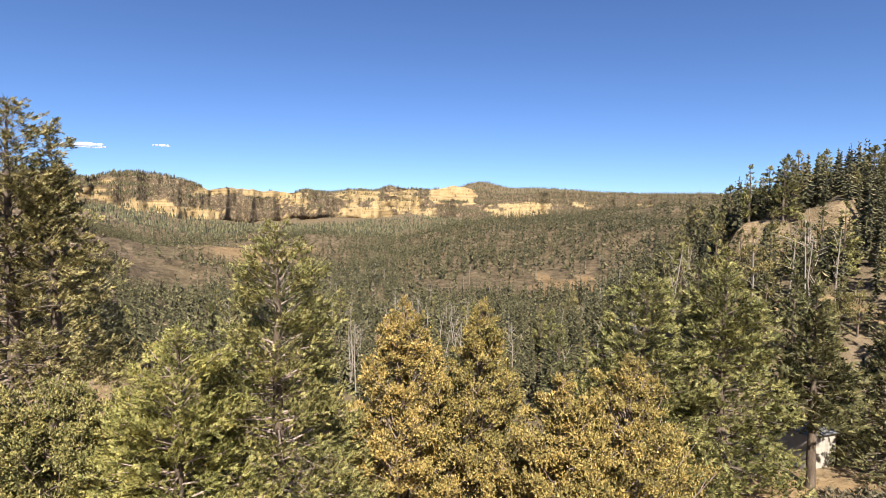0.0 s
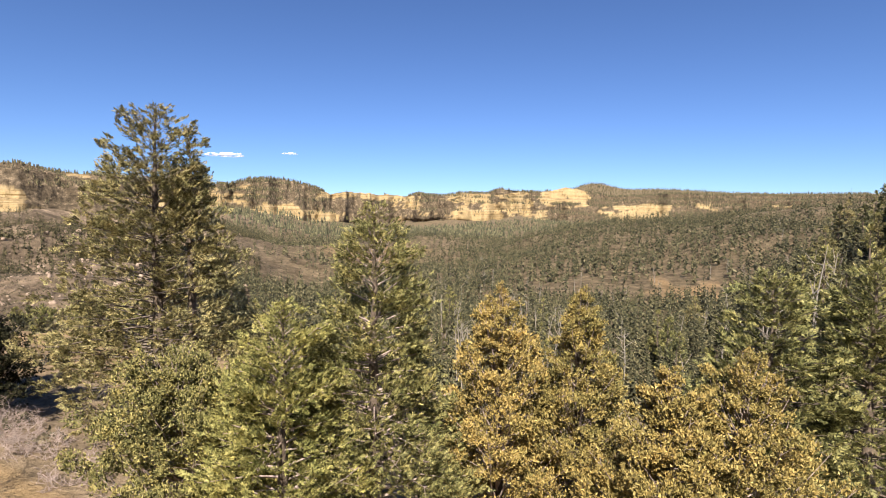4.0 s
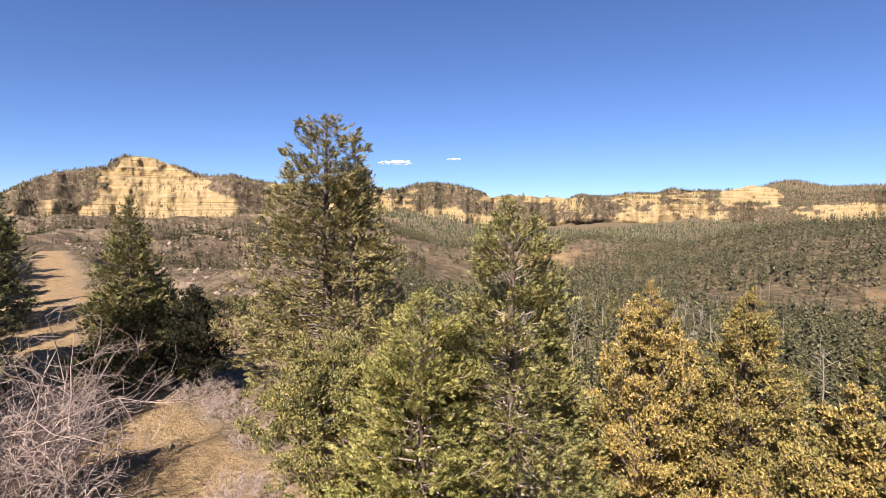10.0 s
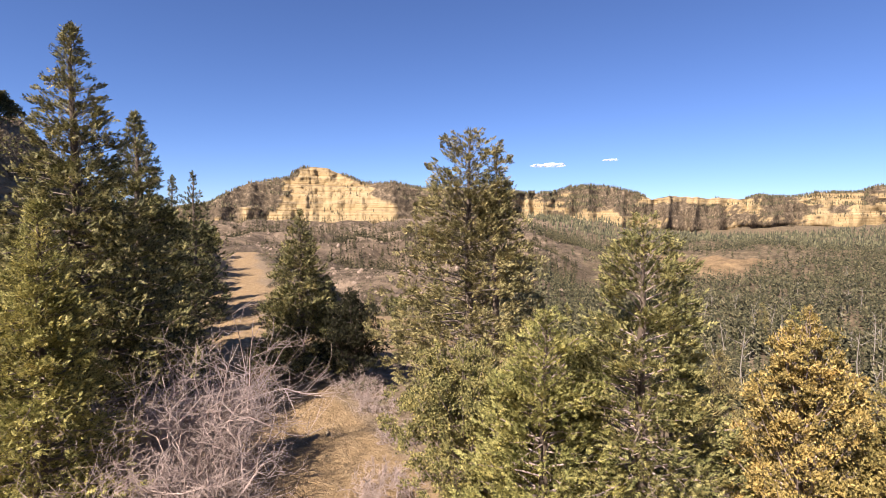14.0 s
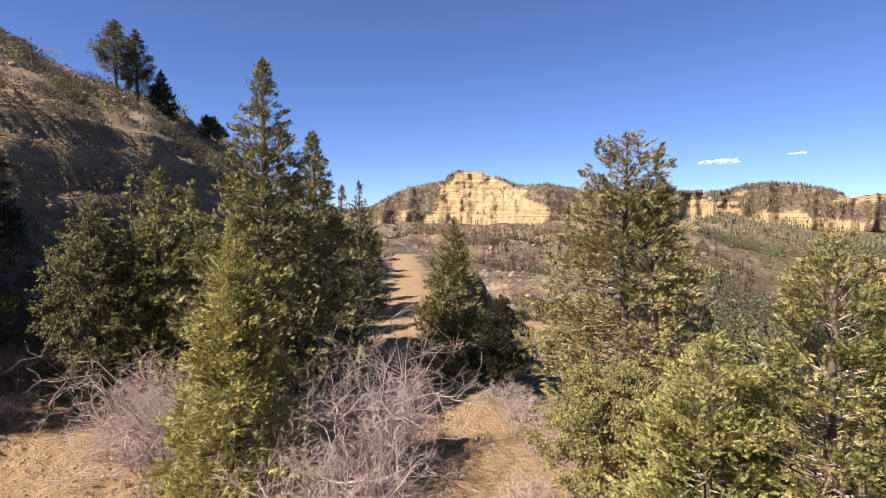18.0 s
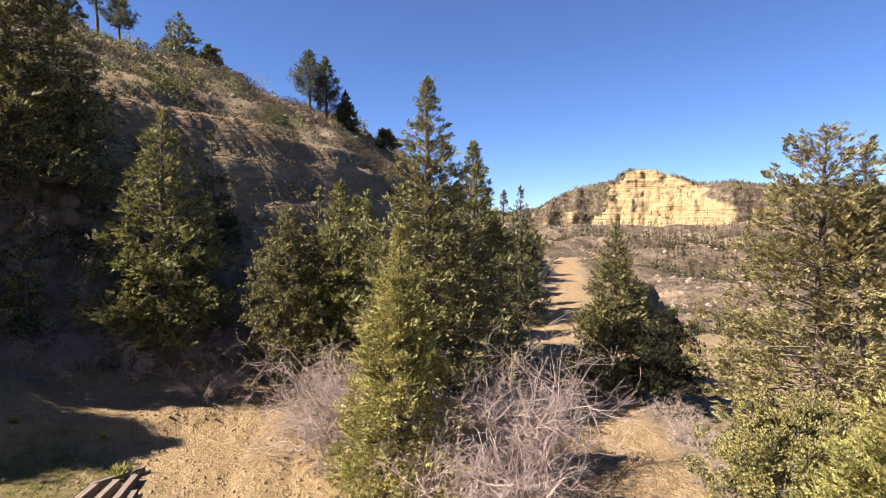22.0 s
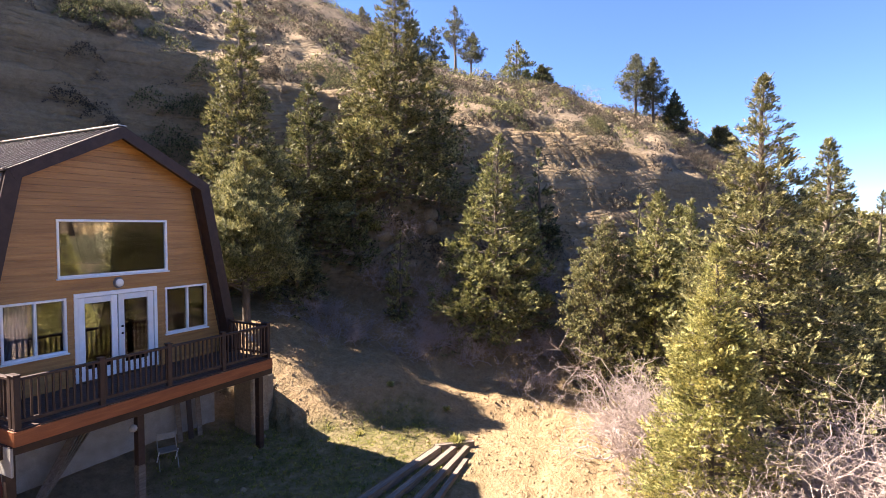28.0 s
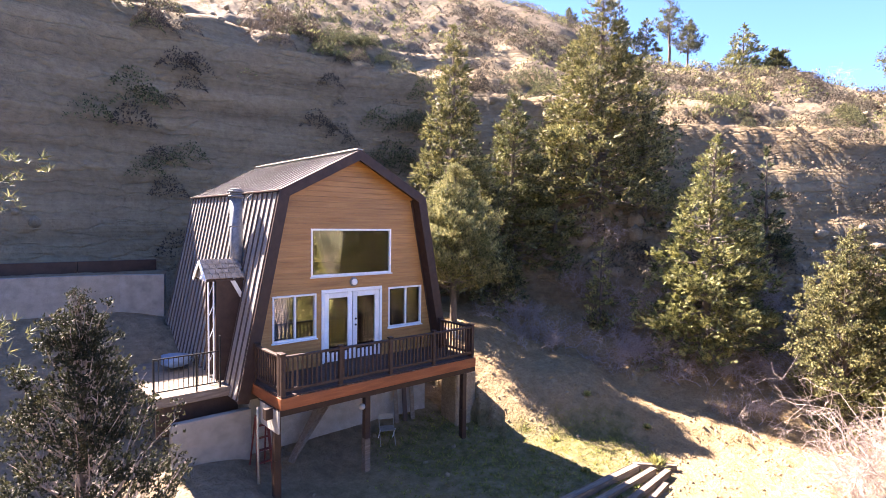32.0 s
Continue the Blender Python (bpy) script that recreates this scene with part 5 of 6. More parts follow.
for i in range(4):
    n = len(v) // 4
    rk = thing("boulder", "orange-tan sandstone boulder on the hill's edge", "rock", None, "hill boulders")
    under(new("stone", mesh_of("stone", v[i * n:(i + 1) * n], f[:len(f) // 4], M_ROCK)), rk)

# stones and low brush near the road and yard
gx, gy = ring_points(900, 20, 150, 9, 60, 461, 1)
p = kept(gx, gy, 462, bare=2, clump=-0.6, rock=0.9, road=0.5)
v, f = rock_arrays(p[:260], np.random.default_rng(463).uniform(0.02, 0.12, len(p[:260])), 464)
tagged(new("loose_stones", mesh_of("loose_stones", v, f, M_ROCK)), "loose tan stones lying on the dirt", "stones", kind="stuff")
cg = np.random.default_rng(465)
cx_, cy_ = cg.uniform(2.5, 15, 5200), cg.uniform(-12, 4, 5200)
q = land(cx_, cy_)[1]["dirt"] > 0.3
v, f = rock_arrays(ground_many(cx_[q], cy_[q]), 0.014 + 0.06 * cg.random(int(q.sum())) ** 3, 466)
tagged(new("dirt_clods", mesh_of("dirt_clods", v, f, M_CLOD)), "tan clods and pebbles on the dirt slope", "stones", kind="stuff")
gx, gy = ring_points(1500, 62, 215, 14, 75, 471, 1)
p = kept(gx, gy, 472, bare=0.7, clump=-0.15, size=12)
v, f = shrub_arrays(p, np.random.default_rng(473).uniform(0.2, 0.5, len(p)), 24, 474)
tagged(new("low_scrub", mesh_of("low_scrub", v, f, M_SAGE)), "grey-green low brush beside the road", "shrubs", kind="stuff")

rr_ = np.random.default_rng(475)
ra = rr_.uniform(0, 1, 420)
rxx = 14 + 78 * ra
ryy = np.interp(rxx, [q[0] for q in ROAD], [q[1] for q in ROAD]) + np.where(rr_.random(420) < 0.6, -1, 1) * rr_.uniform(1.9, 6.5, 420)
p = ground_many(rxx, ryy)
for nm, lab, mat, q in (("road_sage", "grey-green sagebrush along the dirt road's edges", M_SAGE, slice(0, 260)), ("road_brush", "low dark olive brush along the dirt road's edges", M_GREEN, slice(260, 420))):
    v, f = shrub_arrays(p[q], rr_.uniform(0.2, 0.6, len(p[q])), 40, 476, "scale", 0.8, (0.16, 0.32))
    tagged(new(nm, mesh_of(nm, v, f, mat)), lab, "shrubs", kind="stuff")

# conifers of the middle distance: each a tree of its own on shared meshes
MID = []
for k in range(6):
    a = tree_arrays(("fir", "fir", "doug", "fir", "doug", "pine")[k], 8.0, (1.5, 1.8, 1.9, 1.3, 1.6, 1.9)[k], 34, 5, 4, 600 + k, size=0.62 if k < 5 else 0.4, twigs=False)
    MID.append([mesh_of(n, *arr, mat, smooth=sm) for n, arr, mat, sm in (("trunk", a[0], M_BARK, True), ("branchwork", a[1], M_BARK, True), ("crown", a[2], (M_FIR, M_GREEN, M_FIR, M_FIR, M_GREEN, M_PINE)[k], False))])


def mid_tree(x, y, z, k, h, turn, label, group):
    ob = thing("conifer", label, "tree", pose(x, y, z - 0.15, 0, 0, turn) @ Matrix.Scale(h / 8.0, 4), group)
    for me in MID[k]:
        o = under(new(me.name.split(".")[0], me), ob)
        if not me.name.startswith("trunk"):
            tagged(o, kind="stuff")


rng5 = np.random.default_rng(611)
mx, my = ring_points(520, 134, 217, 32, 120, 612)
p = kept(mx, my, 613, bare=0.3, clump=-0.2, size=30, rock=0.75, road=4)
for q in p[:95]:
    b, r = polar(q[0], q[1])
    if b % 360 > 192 and (r < 46 or rng5.random() < 0.35):   # open ground round the shed and below the outcrops
        continue
    mid_tree(*q, int(rng5.integers(0, 6)), float(rng5.uniform(4.5, 8.5)), float(rng5.uniform(0, 360)), "dark green conifer in the woods below", "valley conifers")
gx, gy = ring_points(150, 196, 217, 50, 112, 616, 1.2)
p = kept(gx, gy, 618, bare=0.4, clump=-0.6, size=20, rock=0.8, road=3)
for q in p[:70]:
    mid_tree(*q, int(rng5.integers(0, 6)), float(rng5.uniform(4.5, 9.0)), float(rng5.uniform(0, 360)), "dark green conifer on the slope across the gully", "gully conifers")
for k, (b, d, h) in enumerate(((47, 25, 5.5), (53, 27.5, 6.5), (58, 24.5, 4.2), (62, 29, 6.0), (73, 29.5, 5.5), (79, 26, 4.5), (83, 29, 5.5), (87, 31, 5.0), (90, 27, 4.2), (93, 34, 5.0), (97, 42, 5.0), (95, 36, 4.0))):
    x, y = CX + d * math.sin(radians(b)), CY + d * math.cos(radians(b))
    mid_tree(x, y, ground_z(x, y), (0, 4, 1, 2)[k % 4], h, k * 77.0, "olive fir in shade at the foot of the bank", "bank firs")
lx, ly = ring_points(60, 104, 136, 42, 120, 614)
p = kept(lx, ly, 615, bare=0.3, clump=-0.05, size=30, rock=0.75, road=4)
for q in p[:22]:
    mid_tree(*q, int(rng5.integers(0, 6)), float(rng5.uniform(3.0, 6.0)), float(rng5.uniform(0, 360)), "olive conifer on the scrub slope below the road", "slope conifers")

jun = tree_arrays("juniper", 3.0, 1.35, 30, 5, 5, 680, size=0.26, twigs=False)
JUN = [mesh_of(n, *arr, mat) for n, arr, mat in (("trunk", jun[0], M_BARK), ("branchwork", jun[1], M_BARK), ("crown", jun[2], M_GREEN))]
jx, jy = ring_points(260, 97, 132, 40, 120, 681)
p = kept(jx, jy, 682, bare=0.5, clump=-0.3, size=20, rock=2, road=3.2)
for q in p[:75]:
    ob = thing("juniper", "low olive juniper on the slope beyond the road", "tree", pose(*(q - np.array([0, 0, 0.1])), 0, 0, float(rng5.uniform(0, 360))) @ Matrix.Scale(float(rng5.uniform(0.5, 1.15)), 4), "slope junipers")
    for me in JUN:
        o = under(new(me.name.split(".")[0], me), ob)
        if not me.name.startswith("trunk"):
            tagged(o, kind="stuff")

# woods of the valley and the far slopes
rng6 = np.random.default_rng(623)

wx, wy = ring_points(3600, 134, 217, 52, 190, 616, 0.9)
p = kept(wx, wy, 617, bare=0.3, clump=-0.42, size=60, rock=0.8)
rx2, ry2 = ring_points(520, 184, 217, 54, 135, 626, 1)
p2 = kept(rx2, ry2, 627, bare=0.3, clump=-0.5, size=30, rock=0.8)
p = np.concatenate([p, p2])
pb, pr_ = polar(p[:, 0], p[:, 1])
p = p[~((pb % 360 > 188) & (pr_ < 84) & (rng6.random(len(p)) < 0.5))]
hh_ = (3.2 + 4.6 * rng6.random(len(p)) ** 1.3) * np.where(polar(p[:, 0], p[:, 1])[1] < 80, 0.85, 1.0)
near = polar(p[:, 0], p[:, 1])[1] < 95
v, f = gather([bough_woods(p[near], hh_[near], 46, 618, 0.16), bough_woods(p[~near], hh_[~near], 20, 625)])
tagged(new("near_woods", mesh_of("near_woods", v, f, M_WOODS)), "dark conifer woods on the slopes below", "woods", kind="stuff")
wx, wy = ring_points(15000, 138, 217, 165, 620, 619, 1.0)
p = kept(wx, wy, 620, bare=0.3, clump=-0.34, size=110, rock=0.9)
v, f = bough_woods(p, 4.5 + 5.5 * rng6.random(len(p)) ** 1.5, 10, 628, 0.19)
tagged(new("middle_woods", mesh_of("middle_woods", v, f, M_WOODS)), "dark conifer woods across the valley", "woods", kind="stuff")
wx, wy = ring_points(11000, 138, 217, 600, 1300, 621, 1.0)
p = kept(wx, wy, 622, bare=0.3, clump=-0.36, size=110, rock=0.9)
v, f = far_conifers(p, 6 + 7 * rng6.random(len(p)) ** 1.5, 624, 5, 3)
tagged(new("valley_woods", mesh_of("valley_woods", v, f, M_WOODS)), "dense dark conifer woods filling the valley", "woods", kind="stuff")
wx, wy = ring_points(6000, 168, 200, 2500, 4000, 629, 1.0)
v, f = far_conifers(ground_many(wx, wy), rng6.uniform(9, 17, len(wx)), 630, 5, 2)
tagged(new("knoll_woods", mesh_of("knoll_woods", v, f, M_FARTREE)), "dark woods on the far round knoll", "woods", kind="stuff")
wx, wy = ring_points(15000, 98, 143, 75, 420, 631, 1.1)
p = kept(wx, wy, 632, bare=0.3, clump=0.08, size=45, rock=0.9)
v, f = bough_woods(p, rng6.uniform(2.2, 5.5, len(p)), 12, 633, 0.2)
tagged(new("slope_conifers", mesh_of("slope_conifers", v, f, M_FARTREE)), "small dark conifers on the near brown slopes", "woods", kind="stuff")
wx, wy = ring_points(5200, 98, 143, 400, 720, 635, 1.1)
p = kept(wx, wy, 636, bare=0.3, clump=-0.05, size=60, rock=0.9)
v, f = bough_woods(p, rng6.uniform(3.5, 7.5, len(p)), 8, 634, 0.2)
tagged(new("slope_woods", mesh_of("slope_woods", v, f, M_FARTREE)), "scattered conifers on the brown slopes", "woods", kind="stuff")
for nm, lab, (p, h) in zip(("mesa_woods", "far_woods"), ("dark conifers along the mesa's rim and shoulders", "dark conifers on far cliffs and hills"), RANGES):
    v, f = far_conifers(p, h, 644, 5, 2)
    tagged(new(nm, mesh_of(nm, v, f, M_FARTREE)), lab, "woods", kind="stuff")
sx, sy = ring_points(15000, 99, 146, 45, 500, 651, 0.8)
p = kept(sx, sy, 652, bare=0.5, clump=-0.2, size=50, rock=0.9)
hlf = len(p) // 2
v, f = shrub_arrays(p[:hlf], rng6.uniform(0.35, 1.1, hlf), 8, 654)
tagged(new("slope_scrub", mesh_of("slope_scrub", v, f, M_SCRUB)), "brown leafless brush on the slopes", "shrubs", kind="stuff")
v, f = shrub_arrays(p[hlf:], rng6.uniform(0.4, 1.3, len(p) - hlf), 11, 655, tall=1.3)
tagged(new("slope_junipers", mesh_of("slope_junipers", v, f, M_FARTREE)), "dark low junipers dotting the slopes", "shrubs", kind="stuff")
bx, by = ring_points(8000, 100, 142, 50, 560, 661, 0.8)
p = kept(bx, by, 662, bare=2, clump=-0.02, size=60, rock=0.9)
v, f = rock_arrays(p, 0.2 + 1.0 * rng6.random(len(p)) ** 4, 663)
tagged(new("slope_boulders", mesh_of("slope_boulders", v, f, M_PINKROCK)), "pale sandstone boulders on the scrub slope", "rocks", kind="stuff")
# bare pale aspens among the firs
ax, ay = ring_points(260, 150, 212, 55, 330, 671)
p = kept(ax, ay, 672, bare=0.6, clump=0.0, size=45, rock=0.9)
pieces = []
for q in p:
    h = rng6.uniform(5, 9)
    pieces.append(tube(np.array([q, q + [rng6.normal(0, 0.2), rng6.normal(0, 0.2), h * 0.5], q + [rng6.normal(0, 0.4), rng6.normal(0, 0.4), h]]), [0.09, 0.07, 0.02], 4))
    for _ in range(12):
        t = rng6.uniform(0.35, 0.95)
        o = q + np.array([0, 0, h * t])
        pieces.append(tube(np.stack([o, o + np.array([rng6.normal(0, 0.7), rng6.normal(0, 0.7), rng6.uniform(0.4, 1.3)])]), [0.035, 0.01], 3))
v, f = gather(pieces)
tagged(new("bare_aspens", mesh_of("bare_aspens", v, f, M_PALEWOOD)), "leafless pale aspens among the conifers", "trees", kind="stuff")

# clouds
for (b, e, w, hh), nm in zip(((140.2, 5.55, 130, 20), (146.2, 6.0, 55, 9)), ("long", "small")):
    d = 4300
    bm = bmesh.new()
    bmesh.ops.create_icosphere(bm, subdivisions=4, radius=1)
    for vv in bm.verts:
        n = noise.fractal(vv.co * 1.7, 1.0, 2.0, 4)
        vv.co = Vector((vv.co.x * w * (1 + 0.35 * n), vv.co.y * w * 0.4, (vv.co.z if vv.co.z > 0 else vv.co.z * 0.35) * hh * (1 + 0.7 * n)))
    c = part("cloud", bm, M_CLOUD, None, "thin white cloud low in the blue sky", smooth=True)
    c.matrix_world = pose(CX + d * math.sin(radians(b)), CY + d * math.cos(radians(b)), 3 + d * math.tan(radians(e)), 0, 0, -b)
    tagged(c, "thin white cloud low in the blue sky", "cloud", kind="structure")

# ---------------------------------------------------------------- the cabin
EAVE, BREAK, RIDGE = (3.42, -0.22), (2.36, 4.82), (0.0, 6.05)
Y0, Y1 = -0.35, 6.9


def half_width(z):
    """Half the gable's width at height z, inside the roof."""
    if z < BREAK[1]:
        t = (z - EAVE[1]) / (BREAK[1] - EAVE[1])
        return EAVE[0] + (BREAK[0] - EAVE[0]) * t - 0.06
    t = (z - BREAK[1]) / (RIDGE[1] - BREAK[1])
    return max(BREAK[0] * (1 - t) - 0.12, 0.0)


OPENINGS = {"picture": (-1.37, 1.37, 2.51, 3.87), "door": (-1.04, 1.04, -0.02, 2.12), "left": (-2.5, -1.2, 0.78, 2.05), "right": (1.28, 2.6, 0.78, 2.05)}
cabin = thing("cabin", "wooden gambrel cabin with stained cedar front and brown metal roof", "cabin")
wall = new("front_wall")
under(wall, cabin)
tagged(wall, "orange-brown stained cedar lap siding")


def prism(quad, y0, y1):
    """A board: a four-cornered face in the XZ plane, from y0 to y1."""
    bm = bmesh.new()
    a = [bm.verts.new((x, y0, z)) for x, z in quad]
    b = [bm.verts.new((x, y1, z)) for x, z in quad]
    bm.faces.new(a)
    bm.faces.new(b[::-1])
    for i in range(4):
        bm.faces.new((a[i], b[i], b[(i + 1) % 4], a[(i + 1) % 4]))
    return bm


def cuts(z0, z1):
    """Spans of wall between openings in one course."""
    zm = (z0 + z1) / 2
    spans = [(-1e9, 1e9)]
    for x0, x1, a, b in OPENINGS.values():
        if a < zm < b:
            spans = [s for lo, hi in spans for s in ((lo, min(hi, x0)), (max(lo, x1), hi)) if s[1] - s[0] > 0.02]
    return spans


core = bmesh.new()
z, course = -0.24, 0.152
while z < 5.9:
    z1 = min(z + course, 5.93)
    for lo, hi in cuts(z, z1):
        w0, w1 = half_width(z), half_width(z1)
        q = [(max(lo, -w0), z + 0.004), (min(hi, w0), z + 0.004), (min(hi, w1), z1), (max(lo, -w1), z1)]
        if q[1][0] - q[0][0] < 0.03:
            continue
        bm = prism(q, -0.018, 0.02)
        for v in bm.verts:                                   # lapped: the lower edge stands proud
            if v.co.y < 0 and v.co.z < z + 0.02:
                v.co.y -= 0.016
        part("siding_board", bm, M_CEDAR, wall)
        c = prism([(q[0][0], z), (q[1][0], z), (q[2][0], z1), (q[3][0], z1)], 0.022, 0.13)
        tmp = bpy.data.meshes.new("tmp")
        c.to_mesh(tmp)
        core.from_mesh(tmp)
        c.free()
        bpy.data.meshes.remove(tmp)
    z = z1
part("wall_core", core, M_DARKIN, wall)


# ribs keep the roof's dark brown, without the sheets' painted glare
M_RIB = surface("dark_brown_roof_rib", (0.05, 0.035, 0.032), (0.085, 0.06, 0.055), 4, 0.45, relief=0.05, depth=0.002, spec=0.5)


def roof_sheet(name, a, b, parent, label=""):
    """Ribbed metal from the edge a up to b (x, z), along the whole roof."""
    a, b = Vector((a[0], 0, a[1])), Vector((b[0], 0, b[1]))
    d = (b - a).normalized()
    nrm = Vector((-d.z, 0, d.x))
    if nrm.z < 0 or (abs(nrm.z) < 0.3 and nrm.x * a.x < 0):
        nrm = -nrm
    prof = [(Y0, 0), (Y1, 0)]
    bm = bmesh.new()
    rows = []
    for base in (a, b):
        rows.append([bm.verts.new(base + nrm * (0.055 + h) + Vector((0, yy, 0))) for yy, h in prof])
    low = [[bm.verts.new(base + nrm * 0.03 + Vector((0, yy, 0))) for yy in (Y0, Y1)] for base in (a, b)]
    for i in range(len(prof) - 1):
        bm.faces.new((rows[0][i], rows[0][i + 1], rows[1][i + 1], rows[1][i]))
    bm.faces.new((low[0][0], low[1][0], low[1][1], low[0][1]))
    bm.faces.new((rows[0][0], rows[1][0], low[1][0], low[0][0]))
    bm.faces.new((rows[0][-1], low[0][1], low[1][1], rows[1][-1]))
    sheet = part(name, bm, M_METAL, parent, label)
    y = Y0 + 0.12
    while y < Y1 - 0.05:
        e = Vector((0, y, 0)) + nrm * 0.066
        part("rib", beam(a + e, b + e, 0.05, 0.034, 0.006, up=(0, 1, 0)), M_RIB, sheet)
        y += 0.32
    return sheet


def slab(name, a, b, y0, y1, th, material, parent, label=""):
    """A board laid along the roof line from a to b."""
    a, b = Vector((a[0], 0, a[1])), Vector((b[0], 0, b[1]))
    d = (b - a).normalized()
    n = Vector((-d.z, 0, d.x))
    if n.dot(Vector((0, 0, 2.5)) - a) < 0:
        n = -n
    bm = bmesh.new()
    c = [[bm.verts.new(p + n * t + Vector((0, y, 0))) for p, t in ((a, 0), (b, 0), (b, th), (a, th))] for y in (y0, y1)]
    bm.faces.new(c[0])
    bm.faces.new(c[1][::-1])
    for i in range(4):
        bm.faces.new((c[0][i], c[1][i], c[1][(i + 1) % 4], c[0][(i + 1) % 4]))
    return part(name, bm, material, parent, label)


roof = under(new("roof"), cabin)
tagged(roof, "brown ribbed metal gambrel roof")
for sx in (-1, 1):
    E_, B_, R_ = (sx * EAVE[0], EAVE[1]), (sx * BREAK[0], BREAK[1]), (0.0, RIDGE[1])
    low_a = (E_[0] + sx * 0.06, E_[1] - 0.3)
    slab("roof_deck", low_a, B_, Y0 + 0.03, Y1 - 0.03, 0.06, M_BROWN, roof)
    slab("roof_deck", B_, R_, Y0 + 0.03, Y1 - 0.03, 0.06, M_BROWN, roof)
    roof_sheet("metal_sheet", low_a, B_, roof)
    roof_sheet("metal_sheet", B_, R_, roof)
    # barge boards, dark brown
    slab("barge_board", (low_a[0] + sx * 0.09, low_a[1]), (B_[0] + sx * 0.09, B_[1] + 0.05), Y0 - 0.05, Y0, 0.30, M_BROWN, roof)
    slab("barge_board", (B_[0] + sx * 0.06, B_[1] + 0.09), (R_[0], R_[1] + 0.11), Y0 - 0.057 + sx * 0.003, Y0 - 0.002, 0.27, M_BROWN, roof)
    slab("soffit", (low_a[0] - sx * 0.16, low_a[1]), (B_[0] - sx * 0.16, B_[1]), Y0 + 0.0, -0.03, 0.03, M_BROWN, roof)
    slab("corner_trim", (low_a[0] - sx * 0.02, low_a[1]), (B_[0] - sx * 0.02, B_[1]), -0.05, 0.0, 0.22, M_BROWN, roof)
    part("break_flashing", beam((B_[0] + sx * 0.07, Y0 - 0.03, B_[1] + 0.05), (B_[0] + sx * 0.07, Y1, B_[1] + 0.05), 0.14, 0.05), M_BROWN, roof)
part("ridge_cap", beam((0, Y0 - 0.04, RIDGE[1] + 0.115), (0, Y1, RIDGE[1] + 0.115), 0.22, 0.03), M_METAL, roof)
bw_ = bmesh.new()
vs = [bw_.verts.new((x, Y1 - 0.1, zz)) for x, zz in ((-3.35, -0.3), (3.35, -0.3), (2.3, 4.8), (0, 6.0), (-2.3, 4.8))]
bw_.faces.new(vs)
ext = bmesh.ops.extrude_face_region(bw_, geom=bw_.faces[:])
for v in ext["geom"]:
    if isinstance(v, bmesh.types.BMVert):
        v.co.y -= 0.15
part("back_wall", bw_, M_BROWN, cabin)
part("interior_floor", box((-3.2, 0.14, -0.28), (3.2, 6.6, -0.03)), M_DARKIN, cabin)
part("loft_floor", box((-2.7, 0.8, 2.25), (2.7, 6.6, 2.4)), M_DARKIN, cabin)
part("foundation", box((-3.05, 0.25, -3.2), (3.05, 6.6, -0.3), 0.02), M_CONC, cabin, "grey concrete foundation")
part("sill_beam", box((-3.3, 0.0, -0.62), (3.3, 0.22, -0.26)), M_BROWN, cabin)


def framed(name, x0, x1, z0, z1, parent, label, mull=(), w=0.055, sill=True):
    """A white window: frame bars, mullions, panes of glass and a curtain behind."""
    win = under(new(name), parent)
    tagged(win, label)
    y = -0.05
    part("frame_bar", box((x0, y, z1 - w), (x1, 0.06, z1)), M_WHITE, win)
    part("frame_bar", box((x0, y, z0), (x1, 0.06, z0 + w)), M_WHITE, win)
    part("frame_bar", box((x0, y, z0 + w), (x0 + w, 0.06, z1 - w)), M_WHITE, win)
    part("frame_bar", box((x1 - w, y, z0 + w), (x1, 0.06, z1 - w)), M_WHITE, win)
    if sill:
        part("window_sill", box((x0 - 0.03, y - 0.04, z0 - 0.035), (x1 + 0.03, 0.02, z0)), M_WHITE, win)
    edges = [x0 + w] + [m for m in mull] + [x1 - w]
    for m in mull:
        part("mullion", box((m - 0.028, y + 0.012, z0 + w), (m + 0.028, 0.05, z1 - w)), M_WHITE, win)
    for a, b in zip(edges[:-1], edges[1:]):
        pane = part("pane", box((a, 0.012, z0 + w), (b, 0.02, z1 - w), 0), M_GLASS, win)
        pane.visible_shadow = False
    return win


def curtain(x0, x1, z0, z1, parent):
    bm = bmesh.new()
    n = 26
    rows = [[bm.verts.new((x0 + (x1 - x0) * i / n, 0.2 + 0.025 * math.sin(i * 1.9), zz)) for i in range(n + 1)] for zz in (z0, z1)]
    for i in range(n):
        bm.faces.new((rows[0][i], rows[0][i + 1], rows[1][i + 1], rows[1][i]))
    ob = part("curtain", bm, M_CURTAIN, parent, "grey cloth curtain", smooth=True)
    return ob


framed("window", -1.37, 1.37, 2.51, 3.87, cabin, "large white-framed picture window mirroring the woods")
wl = framed("window", -2.5, -1.2, 0.78, 2.05, cabin, "white sliding window beside the french doors", (-1.84,))
curtain(-2.44, -1.9, 0.82, 2.0, wl)
wr = framed("window", 1.28, 2.6, 0.78, 2.05, cabin, "white sliding window beside the french doors", (1.97,))
curtain(1.33, 1.92, 0.82, 2.0, wr)
part("siding_board", box((-1.045, -0.03, 2.122), (1.045, 0.02, 2.194), 0.003), M_CEDAR, wall)
doors = under(new("french_door"), cabin)
tagged(doors, "white french doors with tall glass panes")
part("door_frame", box((-1.04, -0.05, 2.02), (1.04, 0.08, 2.12)), M_WHITE, doors)
